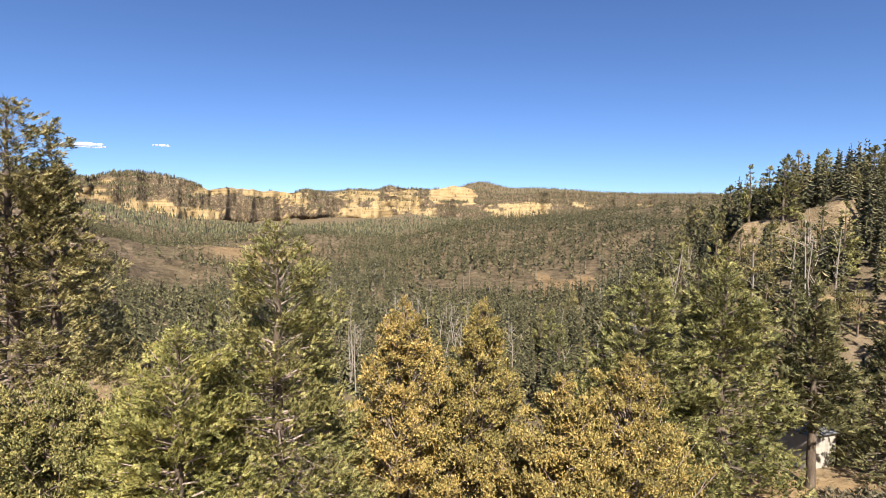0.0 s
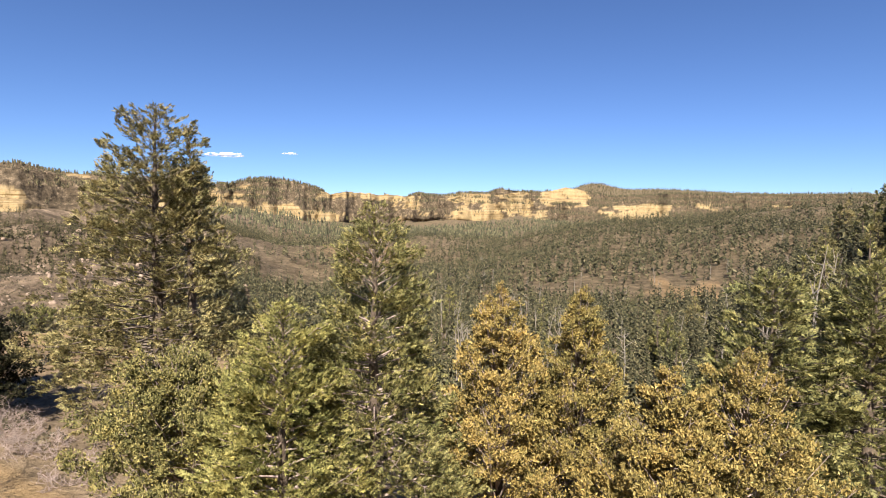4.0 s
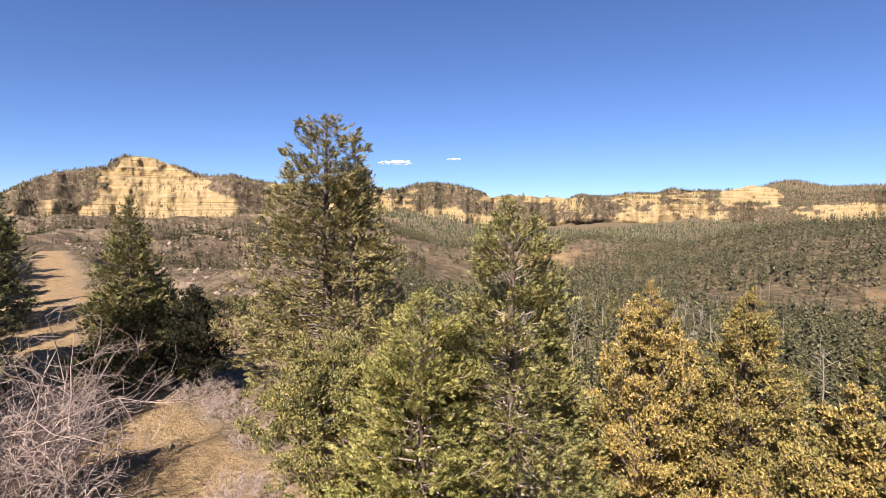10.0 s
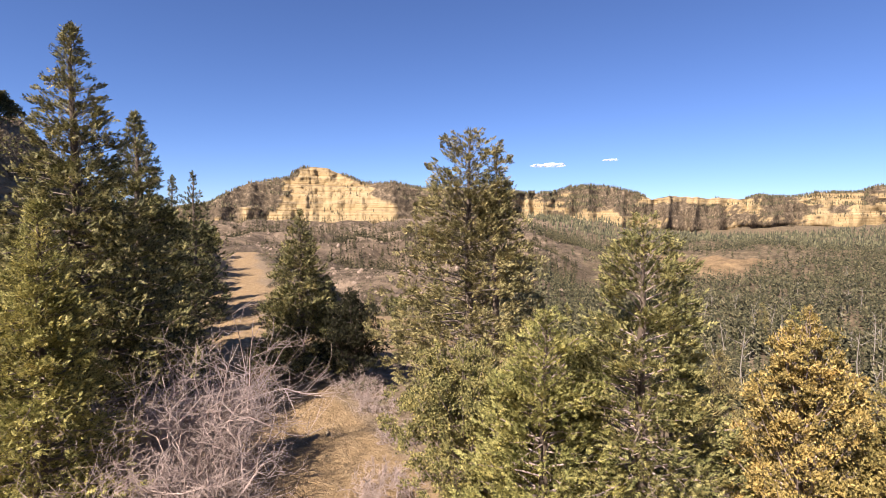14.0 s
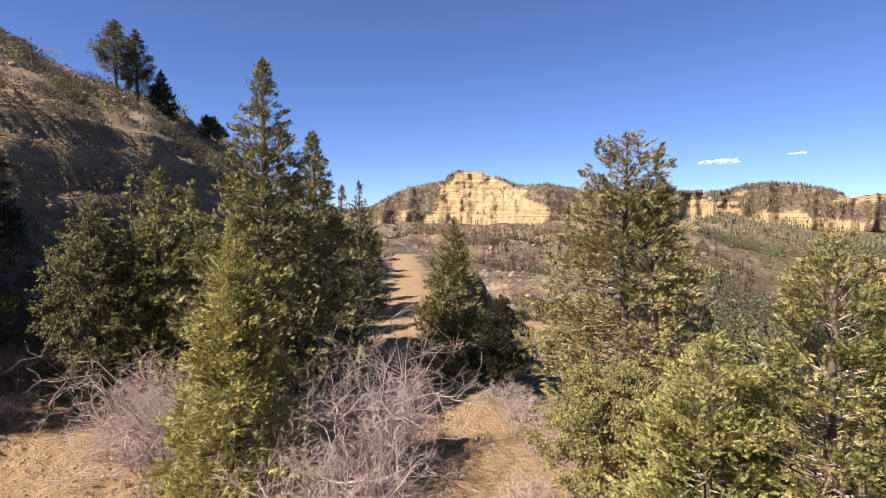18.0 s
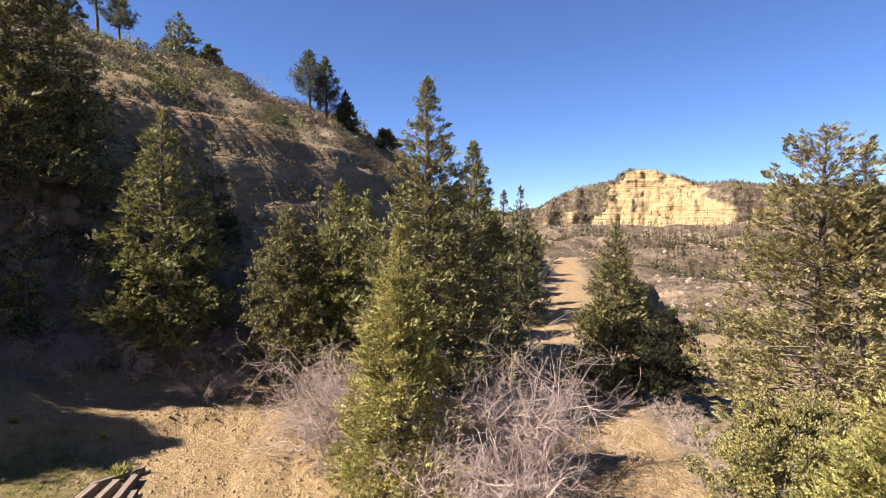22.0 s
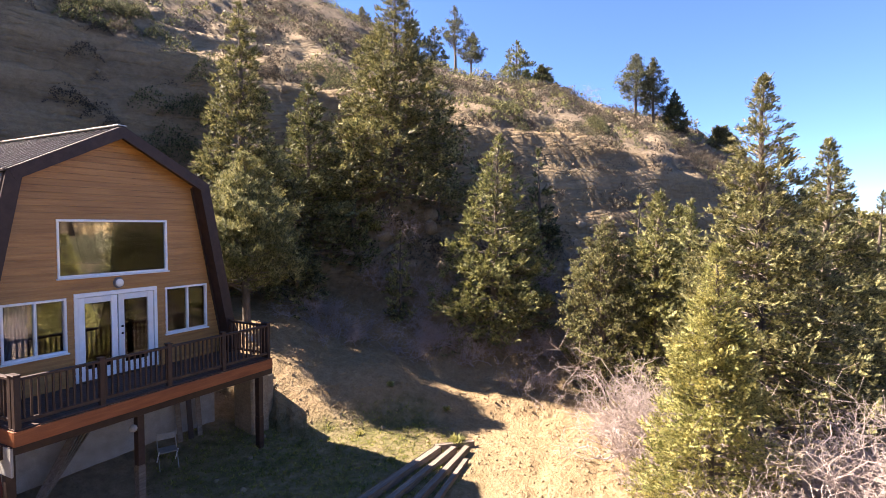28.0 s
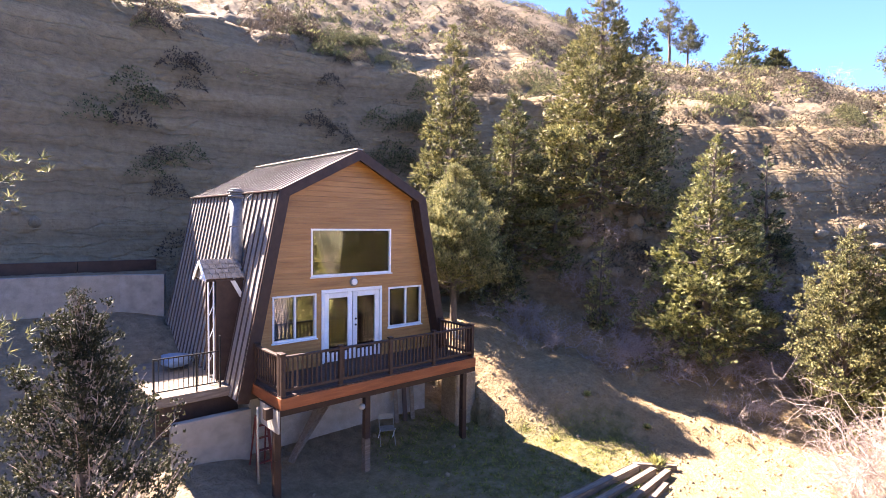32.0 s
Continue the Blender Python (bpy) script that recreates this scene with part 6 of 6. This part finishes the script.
for sx in (-1, 1):
    part("door_frame", box((sx * 1.04 if sx < 0 else 0.95, -0.05, 0.0), (-0.95 if sx < 0 else 1.04, 0.08, 2.02)), M_WHITE, doors)
    lo, hi = (-0.94, -0.012) if sx < 0 else (0.012, 0.94)
    leaf = under(new("door_leaf"), doors)
    for bx_ in (((lo, -0.02, 0.01), (lo + 0.15, 0.03, 2.01)), ((hi - 0.15, -0.02, 0.01), (hi, 0.03, 2.01)), ((lo + 0.15, -0.02, 1.86), (hi - 0.15, 0.03, 2.01)), ((lo + 0.15, -0.02, 0.01), (hi - 0.15, 0.03, 0.27))):
        part("stile", box(*bx_), M_WHITE, leaf)
    pane = part("pane", box((lo + 0.15, 0.0, 0.27), (hi - 0.15, 0.01, 1.86), 0), M_GLASS, leaf)
    pane.visible_shadow = False
for zz in (1.02, 1.2):
    bm = bmesh.new()
    bmesh.ops.create_uvsphere(bm, u_segments=12, v_segments=8, radius=0.032)
    bmesh.ops.translate(bm, verts=bm.verts, vec=(0.085, -0.06, zz))
    part("door_knob", bm, M_IRON, doors, "dark round knob", smooth=True)
# round porch light over the doors
lamp = under(new("porch_light"), cabin)
tagged(lamp, "round white bulkhead lamp over the doors")
bm = bmesh.new()
bmesh.ops.create_cone(bm, segments=24, radius1=0.14, radius2=0.12, depth=0.05, cap_ends=True)
bmesh.ops.rotate(bm, verts=bm.verts, matrix=Matrix.Rotation(radians(90), 3, "X"))
bmesh.ops.translate(bm, verts=bm.verts, vec=(0.02, -0.055, 2.3))
part("rim", bm, M_GALV, lamp, smooth=False)
bm = bmesh.new()
bmesh.ops.create_uvsphere(bm, u_segments=16, v_segments=10, radius=0.1)
for v in bm.verts:
    v.co = Vector((v.co.x + 0.02, v.co.y * 0.5 - 0.085, v.co.z + 2.3))
part("glass_dome", bm, M_WHITE, lamp, smooth=True)

# flue pipe up the side of the roof
flue = under(new("chimney"), cabin)
tagged(flue, "galvanised stove pipe with a round cap")
fx, fy = -2.93, 1.35
tube_part("pipe", [(fx, fy, 2.55), (fx, fy, 3.2), (fx, fy, 4.72)], [0.17, 0.17, 0.17], M_GALV, flue, 18)
for k, (zz, rr, hh) in enumerate(((3.9, 0.178, 0.05), (4.70, 0.205, 0.07), (4.79, 0.16, 0.05), (4.85, 0.215, 0.05), (4.92, 0.17, 0.03))):
    tube_part("cap_ring", [(fx, fy, zz), (fx, fy, zz + hh)], [rr, rr * (0.8 if k == 4 else 1)], M_GALV, flue, 18)
part("strap", beam((fx + 0.12, fy, 4.55), (-2.42, fy - 0.1, 4.9), 0.03, 0.02), M_GALV, flue)
# little gabled hood over the side door
hood = under(new("porch_hood"), cabin)
tagged(hood, "little gabled hood with weathered shingles over the side door")
for sy in (-1, 1):
    for row in range(4):
        for i in range(6):
            x = -3.9 + i * 0.17 + (0.05 if row % 2 else 0)
            a0, a1 = row / 4, (row + 1.3) / 4
            bm = beam((x, 1.22 + sy * 0.45 * a0, 3.0 - 0.45 * a0 + 0.02), (x, 1.22 + sy * 0.45 * a1, 3.0 - 0.45 * a1 + 0.02), 0.16, 0.022, 0.003)
            part("shingle", bm, M_SHINGLE, hood)
    part("rafter", beam((-3.97, 1.22, 2.97), (-3.97, 1.22 + sy * 0.5, 2.47), 0.03, 0.10), M_WHITE, hood)
    part("eave_board", beam((-3.95, 1.22 + sy * 0.47, 2.49), (-2.95, 1.22 + sy * 0.47, 2.49), 0.03, 0.05), M_BROWN, hood)
part("rake_trim", beam((-3.27, 0.76, 2.5), (-3.0, 0.78, 2.02), 0.03, 0.11), M_WHITE, hood)
part("gable_panel", prism([(0.8, 2.5), (1.64, 2.5), (1.24, 2.93), (1.2, 2.93)], -0.02, 0.02), M_SHED, hood).matrix_local = Matrix.Translation((-3.88, 0, 0)) @ Matrix.Rotation(radians(90), 4, "Z")
for zz in (0.0, 0.09):
    tube_part("corner_lamp", [(-4.0, 0.86, 2.52 + zz), (-4.0, 0.86, 2.6 + zz)], [0.07 - zz * 0.3, 0.05 - zz * 0.3], M_WHITE, hood, 10)
for zz in (-0.25, 0.35, 0.95, 1.55, 2.1):
    part("scroll_bar", beam((-3.86, 0.8, zz), (-3.74, 0.8, zz + 0.3), 0.02, 0.02), M_WHITE, hood)
for x in (-3.87, -3.74):
    part("hood_post", box((x - 0.016, 0.78, -0.26), (x + 0.016, 0.82, 2.5), 0.003), M_WHITE, hood, "white scrolled iron post")
side = under(new("side_door"), cabin)
tagged(side, "dark side door in its dormer")
part("jamb_panel", box((-3.68, 0.8, -0.2), (-2.95, 0.87, 2.5)), M_BROWN, side)
part("jamb_panel", box((-3.68, 1.57, -0.2), (-2.95, 1.64, 2.5)), M_BROWN, side)
part("door_leaf", box((-3.45, 0.87, -0.2), (-3.4, 1.57, 2.1)), M_BROWN, side)

# ---------------------------------------------------------------- the deck
deck = thing("deck", "raised wooden deck with dark brown railing along the front", "deck")
DX, DY = 3.15, -2.0
for i in range(14):
    y = DY + 0.02 + i * 0.14
    part("deck_board", box((-DX, y, -0.075), (DX, y + 0.132, -0.04), 0.004), M_DECKTOP, deck)
part("fascia", box((-DX - 0.03, DY - 0.035, -0.35), (DX + 0.03, DY, -0.07)), M_DECKRED, deck, "red-brown stained fascia board")
part("fascia", box((-DX - 0.035, DY, -0.35), (-DX, -0.02, -0.07)), M_DECKRED, deck)
part("fascia", box((DX, DY, -0.35), (DX + 0.035, -0.02, -0.07)), M_DECKRED, deck)
for i in range(9):
    x = -DX + 0.3 + i * 0.71
    part("joist", box((x, DY + 0.02, -0.33), (x + 0.045, -0.02, -0.08), 0), M_BROWN, deck)
part("beam", box((-DX - 0.25, DY + 0.3, -0.62), (DX + 0.35, DY + 0.46, -0.36)), M_BROWN, deck)
for x in (-DX + 0.05, -0.55, DX - 0.1):
    g = ground_z(x, DY + 0.4)
    part("support_post", box((x - 0.08, DY + 0.3, g + 0.9), (x + 0.08, DY + 0.46, -0.62)), M_BROWN, deck)
    part("post_foot", box((x - 0.085, DY + 0.295, g - 0.2), (x + 0.085, DY + 0.465, g + 0.9)), M_LOG if x == -0.55 else M_BROWN, deck)
part("skirt_panel", beam((-3.2, DY + 0.02, -0.36), (-3.2, DY + 1.2, -0.36), 0.04, 0.02), M_BROWN, deck)
part("end_panel", box((-3.22, DY + 0.03, -0.92), (-3.17, DY + 1.05, -0.37), 0.01), M_SHED, deck, "pale hanging panel under the deck's corner")


def railing(a, b, posts, parent, gap=0.125, top=0.95):
    """Posts, two rails and square balusters from a to b on the deck."""
    a, b = Vector(a), Vector(b)
    d = (b - a)
    ln = d.length
    for i in range(posts + 1):
        p = a + d * i / posts
        part("post", box((p.x - 0.055, p.y - 0.055, p.z), (p.x + 0.055, p.y + 0.055, p.z + top + 0.03)), M_BROWN, parent)
        part("post_cap", box((p.x - 0.07, p.y - 0.07, p.z + top + 0.03), (p.x + 0.07, p.y + 0.07, p.z + top + 0.06)), M_BROWN, parent)
    up = Vector((0, 0, 1))
    part("top_rail", beam(a + up * (top - 0.03), b + up * (top - 0.03), 0.10, 0.05), M_BROWN, parent)
    part("bottom_rail", beam(a + up * 0.13, b + up * 0.13, 0.05, 0.07), M_BROWN, parent)
    n = int(ln / gap)
    for i in range(1, n):
        p = a + d * i / n
        part("baluster", box((p.x - 0.019, p.y - 0.019, p.z + 0.16), (p.x + 0.019, p.y + 0.019, p.z + top - 0.05), 0.003), M_BROWN, parent)


railing((-DX + 0.06, DY + 0.06, -0.04), (DX - 0.06, DY + 0.06, -0.04), 4, deck)
railing((-DX + 0.06, -0.45, -0.04), (-DX + 0.06, DY + 0.2, -0.04), 1, deck)
railing((DX - 0.06, DY + 0.2, -0.04), (DX - 0.06, -0.45, -0.04), 1, deck)

# side entry platform with iron rail
entry = thing("entry_platform", "wooden side entry platform with black iron railing", "platform")
for i in range(13):
    part("plank", box((-5.3, 0.35 + i * 0.29, -0.3), (-3.35, 0.35 + i * 0.29 + 0.275, -0.25), 0.004), M_LOG, entry)
part("rim", box((-5.33, 0.3, -0.48), (-3.4, 0.35, -0.24)), M_LOG, entry)
part("skirt", box((-5.2, 0.55, -1.3), (-3.2, 0.62, -0.48)), M_BROWN, entry)
for x in (-5.28, -4.3, -3.72):
    part("rail_post", box((x - 0.02, 0.38, -0.26), (x + 0.02, 0.42, 0.72 if x < -4 else 1.1), 0.003), M_IRON, entry)
for zz in (-0.12, 0.68):
    part("rail_bar", box((-5.28, 0.385, zz), (-3.72, 0.415, zz + 0.03), 0.003), M_IRON, entry)
for i in range(1, 14):
    x = -5.28 + i * 0.113
    part("rail_baluster", box((x - 0.008, 0.392, -0.1), (x + 0.008, 0.408, 0.68), 0), M_IRON, entry)
wing = part("concrete_wing_wall", box((-5.0, 0.0, -3.4), (-3.05, 0.2, -0.85), 0.02), M_CONC)
tagged(wing, "grey concrete wing wall under the side entry", "wall", kind="structure")

# retaining walls
def curved_wall(name, pts, th, z0, z1, label):
    bm = bmesh.new()
    p = [Vector((*q, 0)) for q in pts]
    ring = []
    for i, q in enumerate(p):
        d = (p[min(i + 1, len(p) - 1)] - p[max(i - 1, 0)]).normalized()
        n = Vector((-d.y, d.x, 0)) * th / 2
        zz = z1[i] if isinstance(z1, (list, tuple)) else z1
        ring.append([bm.verts.new(q + n + Vector((0, 0, z0))), bm.verts.new(q + n + Vector((0, 0, zz))), bm.verts.new(q - n + Vector((0, 0, zz))), bm.verts.new(q - n + Vector((0, 0, z0)))])
    for a, b in zip(ring[:-1], ring[1:]):
        for i in range(4):
            bm.faces.new((a[i], a[(i + 1) % 4], b[(i + 1) % 4], b[i]))
    bm.faces.new(ring[0])
    bm.faces.new(ring[-1][::-1])
    return tagged(part(name, bm, M_CONC), label, "wall", kind="structure")


curved_wall("retaining_wall", [(-16, 8.6), (-11, 8.6), (-7, 8.5), (-4.5, 8.3), (-3.2, 7.6)], 0.25, -0.5, [2.12, 2.12, 2.12, 2.1, 2.1], "grey concrete retaining wall behind the cabin")
curved_wall("retaining_wall", [(3.5, 5.6), (4.4, 4.2), (5.0, 2.8), (5.5, 1.5), (5.3, 0.6)], 0.22, -2.2, [1.0, 0.7, 0.3, -0.1, -0.6], "low concrete retaining wall beside the deck")
ledge = thing("timber_edging", "dark timber edging above the retaining wall", "edging")
for i in range(5):
    part("timber", beam((-16 + i * 2.6, 9.6, 2.32), (-13.42 + i * 2.6, 9.6, 2.32), 0.2, 0.42), M_BROWN, ledge)

# stone steps at the deck's end
for i, (x, y, z) in enumerate(((3.7, -0.6, -0.55), (4.1, -0.4, -0.95), (4.5, -0.2, -1.35))):
    st = thing("stone_step", "rough tan stone step beside the deck", "step", None, "deck steps")
    part("slab", box((x - 0.35, y - 0.4, ground_z(x, y) - 0.3), (x + 0.35, y + 0.4, z), 0.05), M_ROCK, st)

# timbers lying on the yard
for a, b, w in (((5.46, -6.2), (1.0, -6.05), 0.2), ((5.75, -6.55), (1.6, -6.6), 0.17), ((6.0, -6.85), (2.4, -7.15), 0.17), ((6.45, -6.85), (5.55, -6.05), 0.16), ((5.3, -7.15), (2.2, -7.6), 0.14)):
    t = thing("timber", "long weathered grey timber lying on the dirt", "timber", None, "stacked timbers")
    part("log", beam((*a, ground_z(*a) + w * 0.45), (*b, ground_z(*b) + w * 0.45), w, w, 0.015), M_LOG, t)

# under the deck
g0 = ground_z(0.5, -0.9)
chair = thing("folding_chair", "white folding chair leaning under the deck", "chair", pose(0.75, -0.75, g0 + 0.03, 0, 0, -25))
# seat, back and tall legs use the concrete grey, darker than white paint
for x in (-0.22, 0.22):
    part("leg", beam((x, -0.25, 0.0), (x, 0.2, 0.85), 0.022, 0.022), M_CONC, chair)
    part("leg", beam((x, 0.28, 0.0), (x, -0.18, 0.48), 0.025, 0.025), M_WHITE, chair)
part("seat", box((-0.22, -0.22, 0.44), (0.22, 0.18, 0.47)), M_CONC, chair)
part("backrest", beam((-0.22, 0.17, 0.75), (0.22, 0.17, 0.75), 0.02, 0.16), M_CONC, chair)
lad = thing("stepladder", "dark red stepladder beside the foundation", "ladder", pose(-3.0, -0.5, ground_z(-3.0, -0.5)))
for x in (-0.2, 0.2):
    part("rail", beam((x, -0.25, 0), (x * 0.7, 0.0, 1.5), 0.06, 0.03), M_RED, lad)
    part("rail", beam((x, 0.3, 0), (x * 0.7, 0.03, 1.5), 0.04, 0.03), M_RED, lad)
for i in range(4):
    part("tread", box((-0.19 + i * 0.01, -0.22 + i * 0.05, 0.3 + i * 0.3), (0.19 - i * 0.01, -0.12 + i * 0.05, 0.33 + i * 0.3)), M_RED, lad)
globe = thing("lamp", "round white globe lamp on the deck post", "lamp", pose(-0.75, -1.72, -0.85))
bm = bmesh.new()
bmesh.ops.create_uvsphere(bm, u_segments=16, v_segments=10, radius=0.085)
# coloured with the concrete grey, darker than white paint
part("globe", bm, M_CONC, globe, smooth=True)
part("arm", beam((0, 0, -0.05), (0.12, 0.1, -0.1), 0.03, 0.03), M_IRON, globe)
for i in range(4):
    pl = thing("plank", "old grey plank leaning under the deck", "plank", None, "leaning planks")
    part("board", beam((-2.2 + i * 0.1, -0.5 + i * 0.12, ground_z(-2.2, -0.5) + 0.05), (-0.9 + i * 0.1, -0.1 + i * 0.05, -0.75 - i * 0.08), 0.22, 0.035), M_LOG, pl)
dp = thing("downspout", "white downspout pipe at the deck's corner", "pipe")
# concrete grey here too, darker than the white trim
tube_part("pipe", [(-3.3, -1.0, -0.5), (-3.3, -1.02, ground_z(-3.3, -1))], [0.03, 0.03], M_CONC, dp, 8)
for k, x in enumerate((1.6, 1.95, 2.25)):
    bd = thing("board", "dark board standing against the foundation", "board", None, "standing boards")
    part("board", beam((x, -0.1, ground_z(x, -0.1)), (x + 0.1, 0.2, -0.6), 0.14, 0.03), M_BROWN if k % 2 else M_LOG, bd)
tarp = thing("tarp", "folded blue tarp on the side platform", "tarp")
v, f = rock_arrays(np.array([[-4.2, 3.0, 0.0]]), np.array([0.45]), 77)
under(new("cloth", mesh_of("cloth", v * [1, 1, 0.5], f, M_BLUE, smooth=True)), tarp)

# shed below the road
shed = thing("shed", "small pale plywood shed with a grey metal roof", "shed", pose(-16.1, -30.9, -4.65, 0, 0, 26) @ Matrix.Scale(0.68, 4))
for i in range(10):
    part("wall_board", box((-1.0 + i * 0.2, 0.95, -0.2), (-1.0 + i * 0.2 + 0.196, 1.0, 1.62), 0.004), M_SHED, shed)
part("side_wall", box((-1.0, -1.0, -0.2), (-0.96, 0.95, 1.62)), M_SHED, shed)
part("side_wall", box((0.96, -1.0, -0.2), (1.0, 0.95, 1.62)), M_SHED, shed)
part("rear_wall", box((-1.0, -1.04, -0.2), (1.0, -1.0, 1.62)), M_SHED, shed)
part("roof", beam((0, -1.2, 1.95), (0, 1.2, 1.66), 2.3, 0.06), M_SHEDROOF, shed, "grey metal roof")
part("corner_post", box((-1.04, 0.9, -0.2), (-0.94, 1.03, 1.64)), M_BROWN, shed)

# sagebrush in front of the shed
for k, (x, y, r_) in enumerate(((-15.6, -28.2, 0.45), (-14.9, -28.0, 0.35), (-16.3, -28.0, 0.5), (-13.9, -27.6, 0.35), (-17.0, -27.9, 0.4), (-13.1, -27.0, 0.3))):
    v, f = shrub_arrays(np.array([[0.0, 0, 0], [0.25, 0.2, 0], [-0.25, 0.1, 0]]), [r_, r_ * 0.7, r_ * 0.6], 110, 740 + k, "scale")
    sg = thing("sagebrush", "grey-green sagebrush at the dirt's edge", "bush", pose(x, y, ground_z(x, y) - 0.03), "shed sagebrush")
    tagged(under(new("crown", mesh_of("crown", v, f, M_SAGE)), sg), kind="stuff")

# tufts in the yard
for k, (x, y, s) in enumerate(((6.15, -6.45, 0.3), (5.2, -3.6, 0.13), (7.5, -3.2, 0.12), (4.2, -5.4, 0.12), (8.3, -5.0, 0.12))):
    rg = np.random.default_rng(700 + k)
    n = 46
    a = rg.uniform(0, 6.28, n)
    d = np.stack([np.cos(a) * 0.55, np.sin(a) * 0.55, np.ones(n)], 1) + rg.normal(0, 0.18, (n, 3))
    pos = np.array([x, y, ground_z(x, y)]) + np.stack([np.cos(a), np.sin(a), 0 * a], 1) * 0.05
    v, f = spread("pine", pos, d, s * rg.uniform(0.8, 1.5, n), rg)
    tf = thing("grass_tuft", "spiky pale grass tuft on the dirt", "grass tuft", None, "yard tufts")
    tagged(under(new("rosette", mesh_of("rosette", v, f, M_LIME)), tf), kind="stuff")
lx, ly = np.random.default_rng(711).uniform(-1, 7.5, 5200), np.random.default_rng(712).uniform(-7.5, 0.6, 5200)
z, mk = land(lx, ly)
q = mk["grass"] > np.random.default_rng(713).uniform(0.15, 0.9, len(lx))
pos = np.stack([lx, ly, z], 1)[q]
v, f = spread("pine", pos, np.random.default_rng(714).normal(0, 0.35, (len(pos), 3)) + [0, 0, 1], np.random.default_rng(715).uniform(0.05, 0.12, len(pos)), np.random.default_rng(716))
tagged(new("lawn_grass", mesh_of("lawn_grass", v, f, M_GRASS)), "thin green and yellow grass in front of the cabin", "grass", kind="stuff")
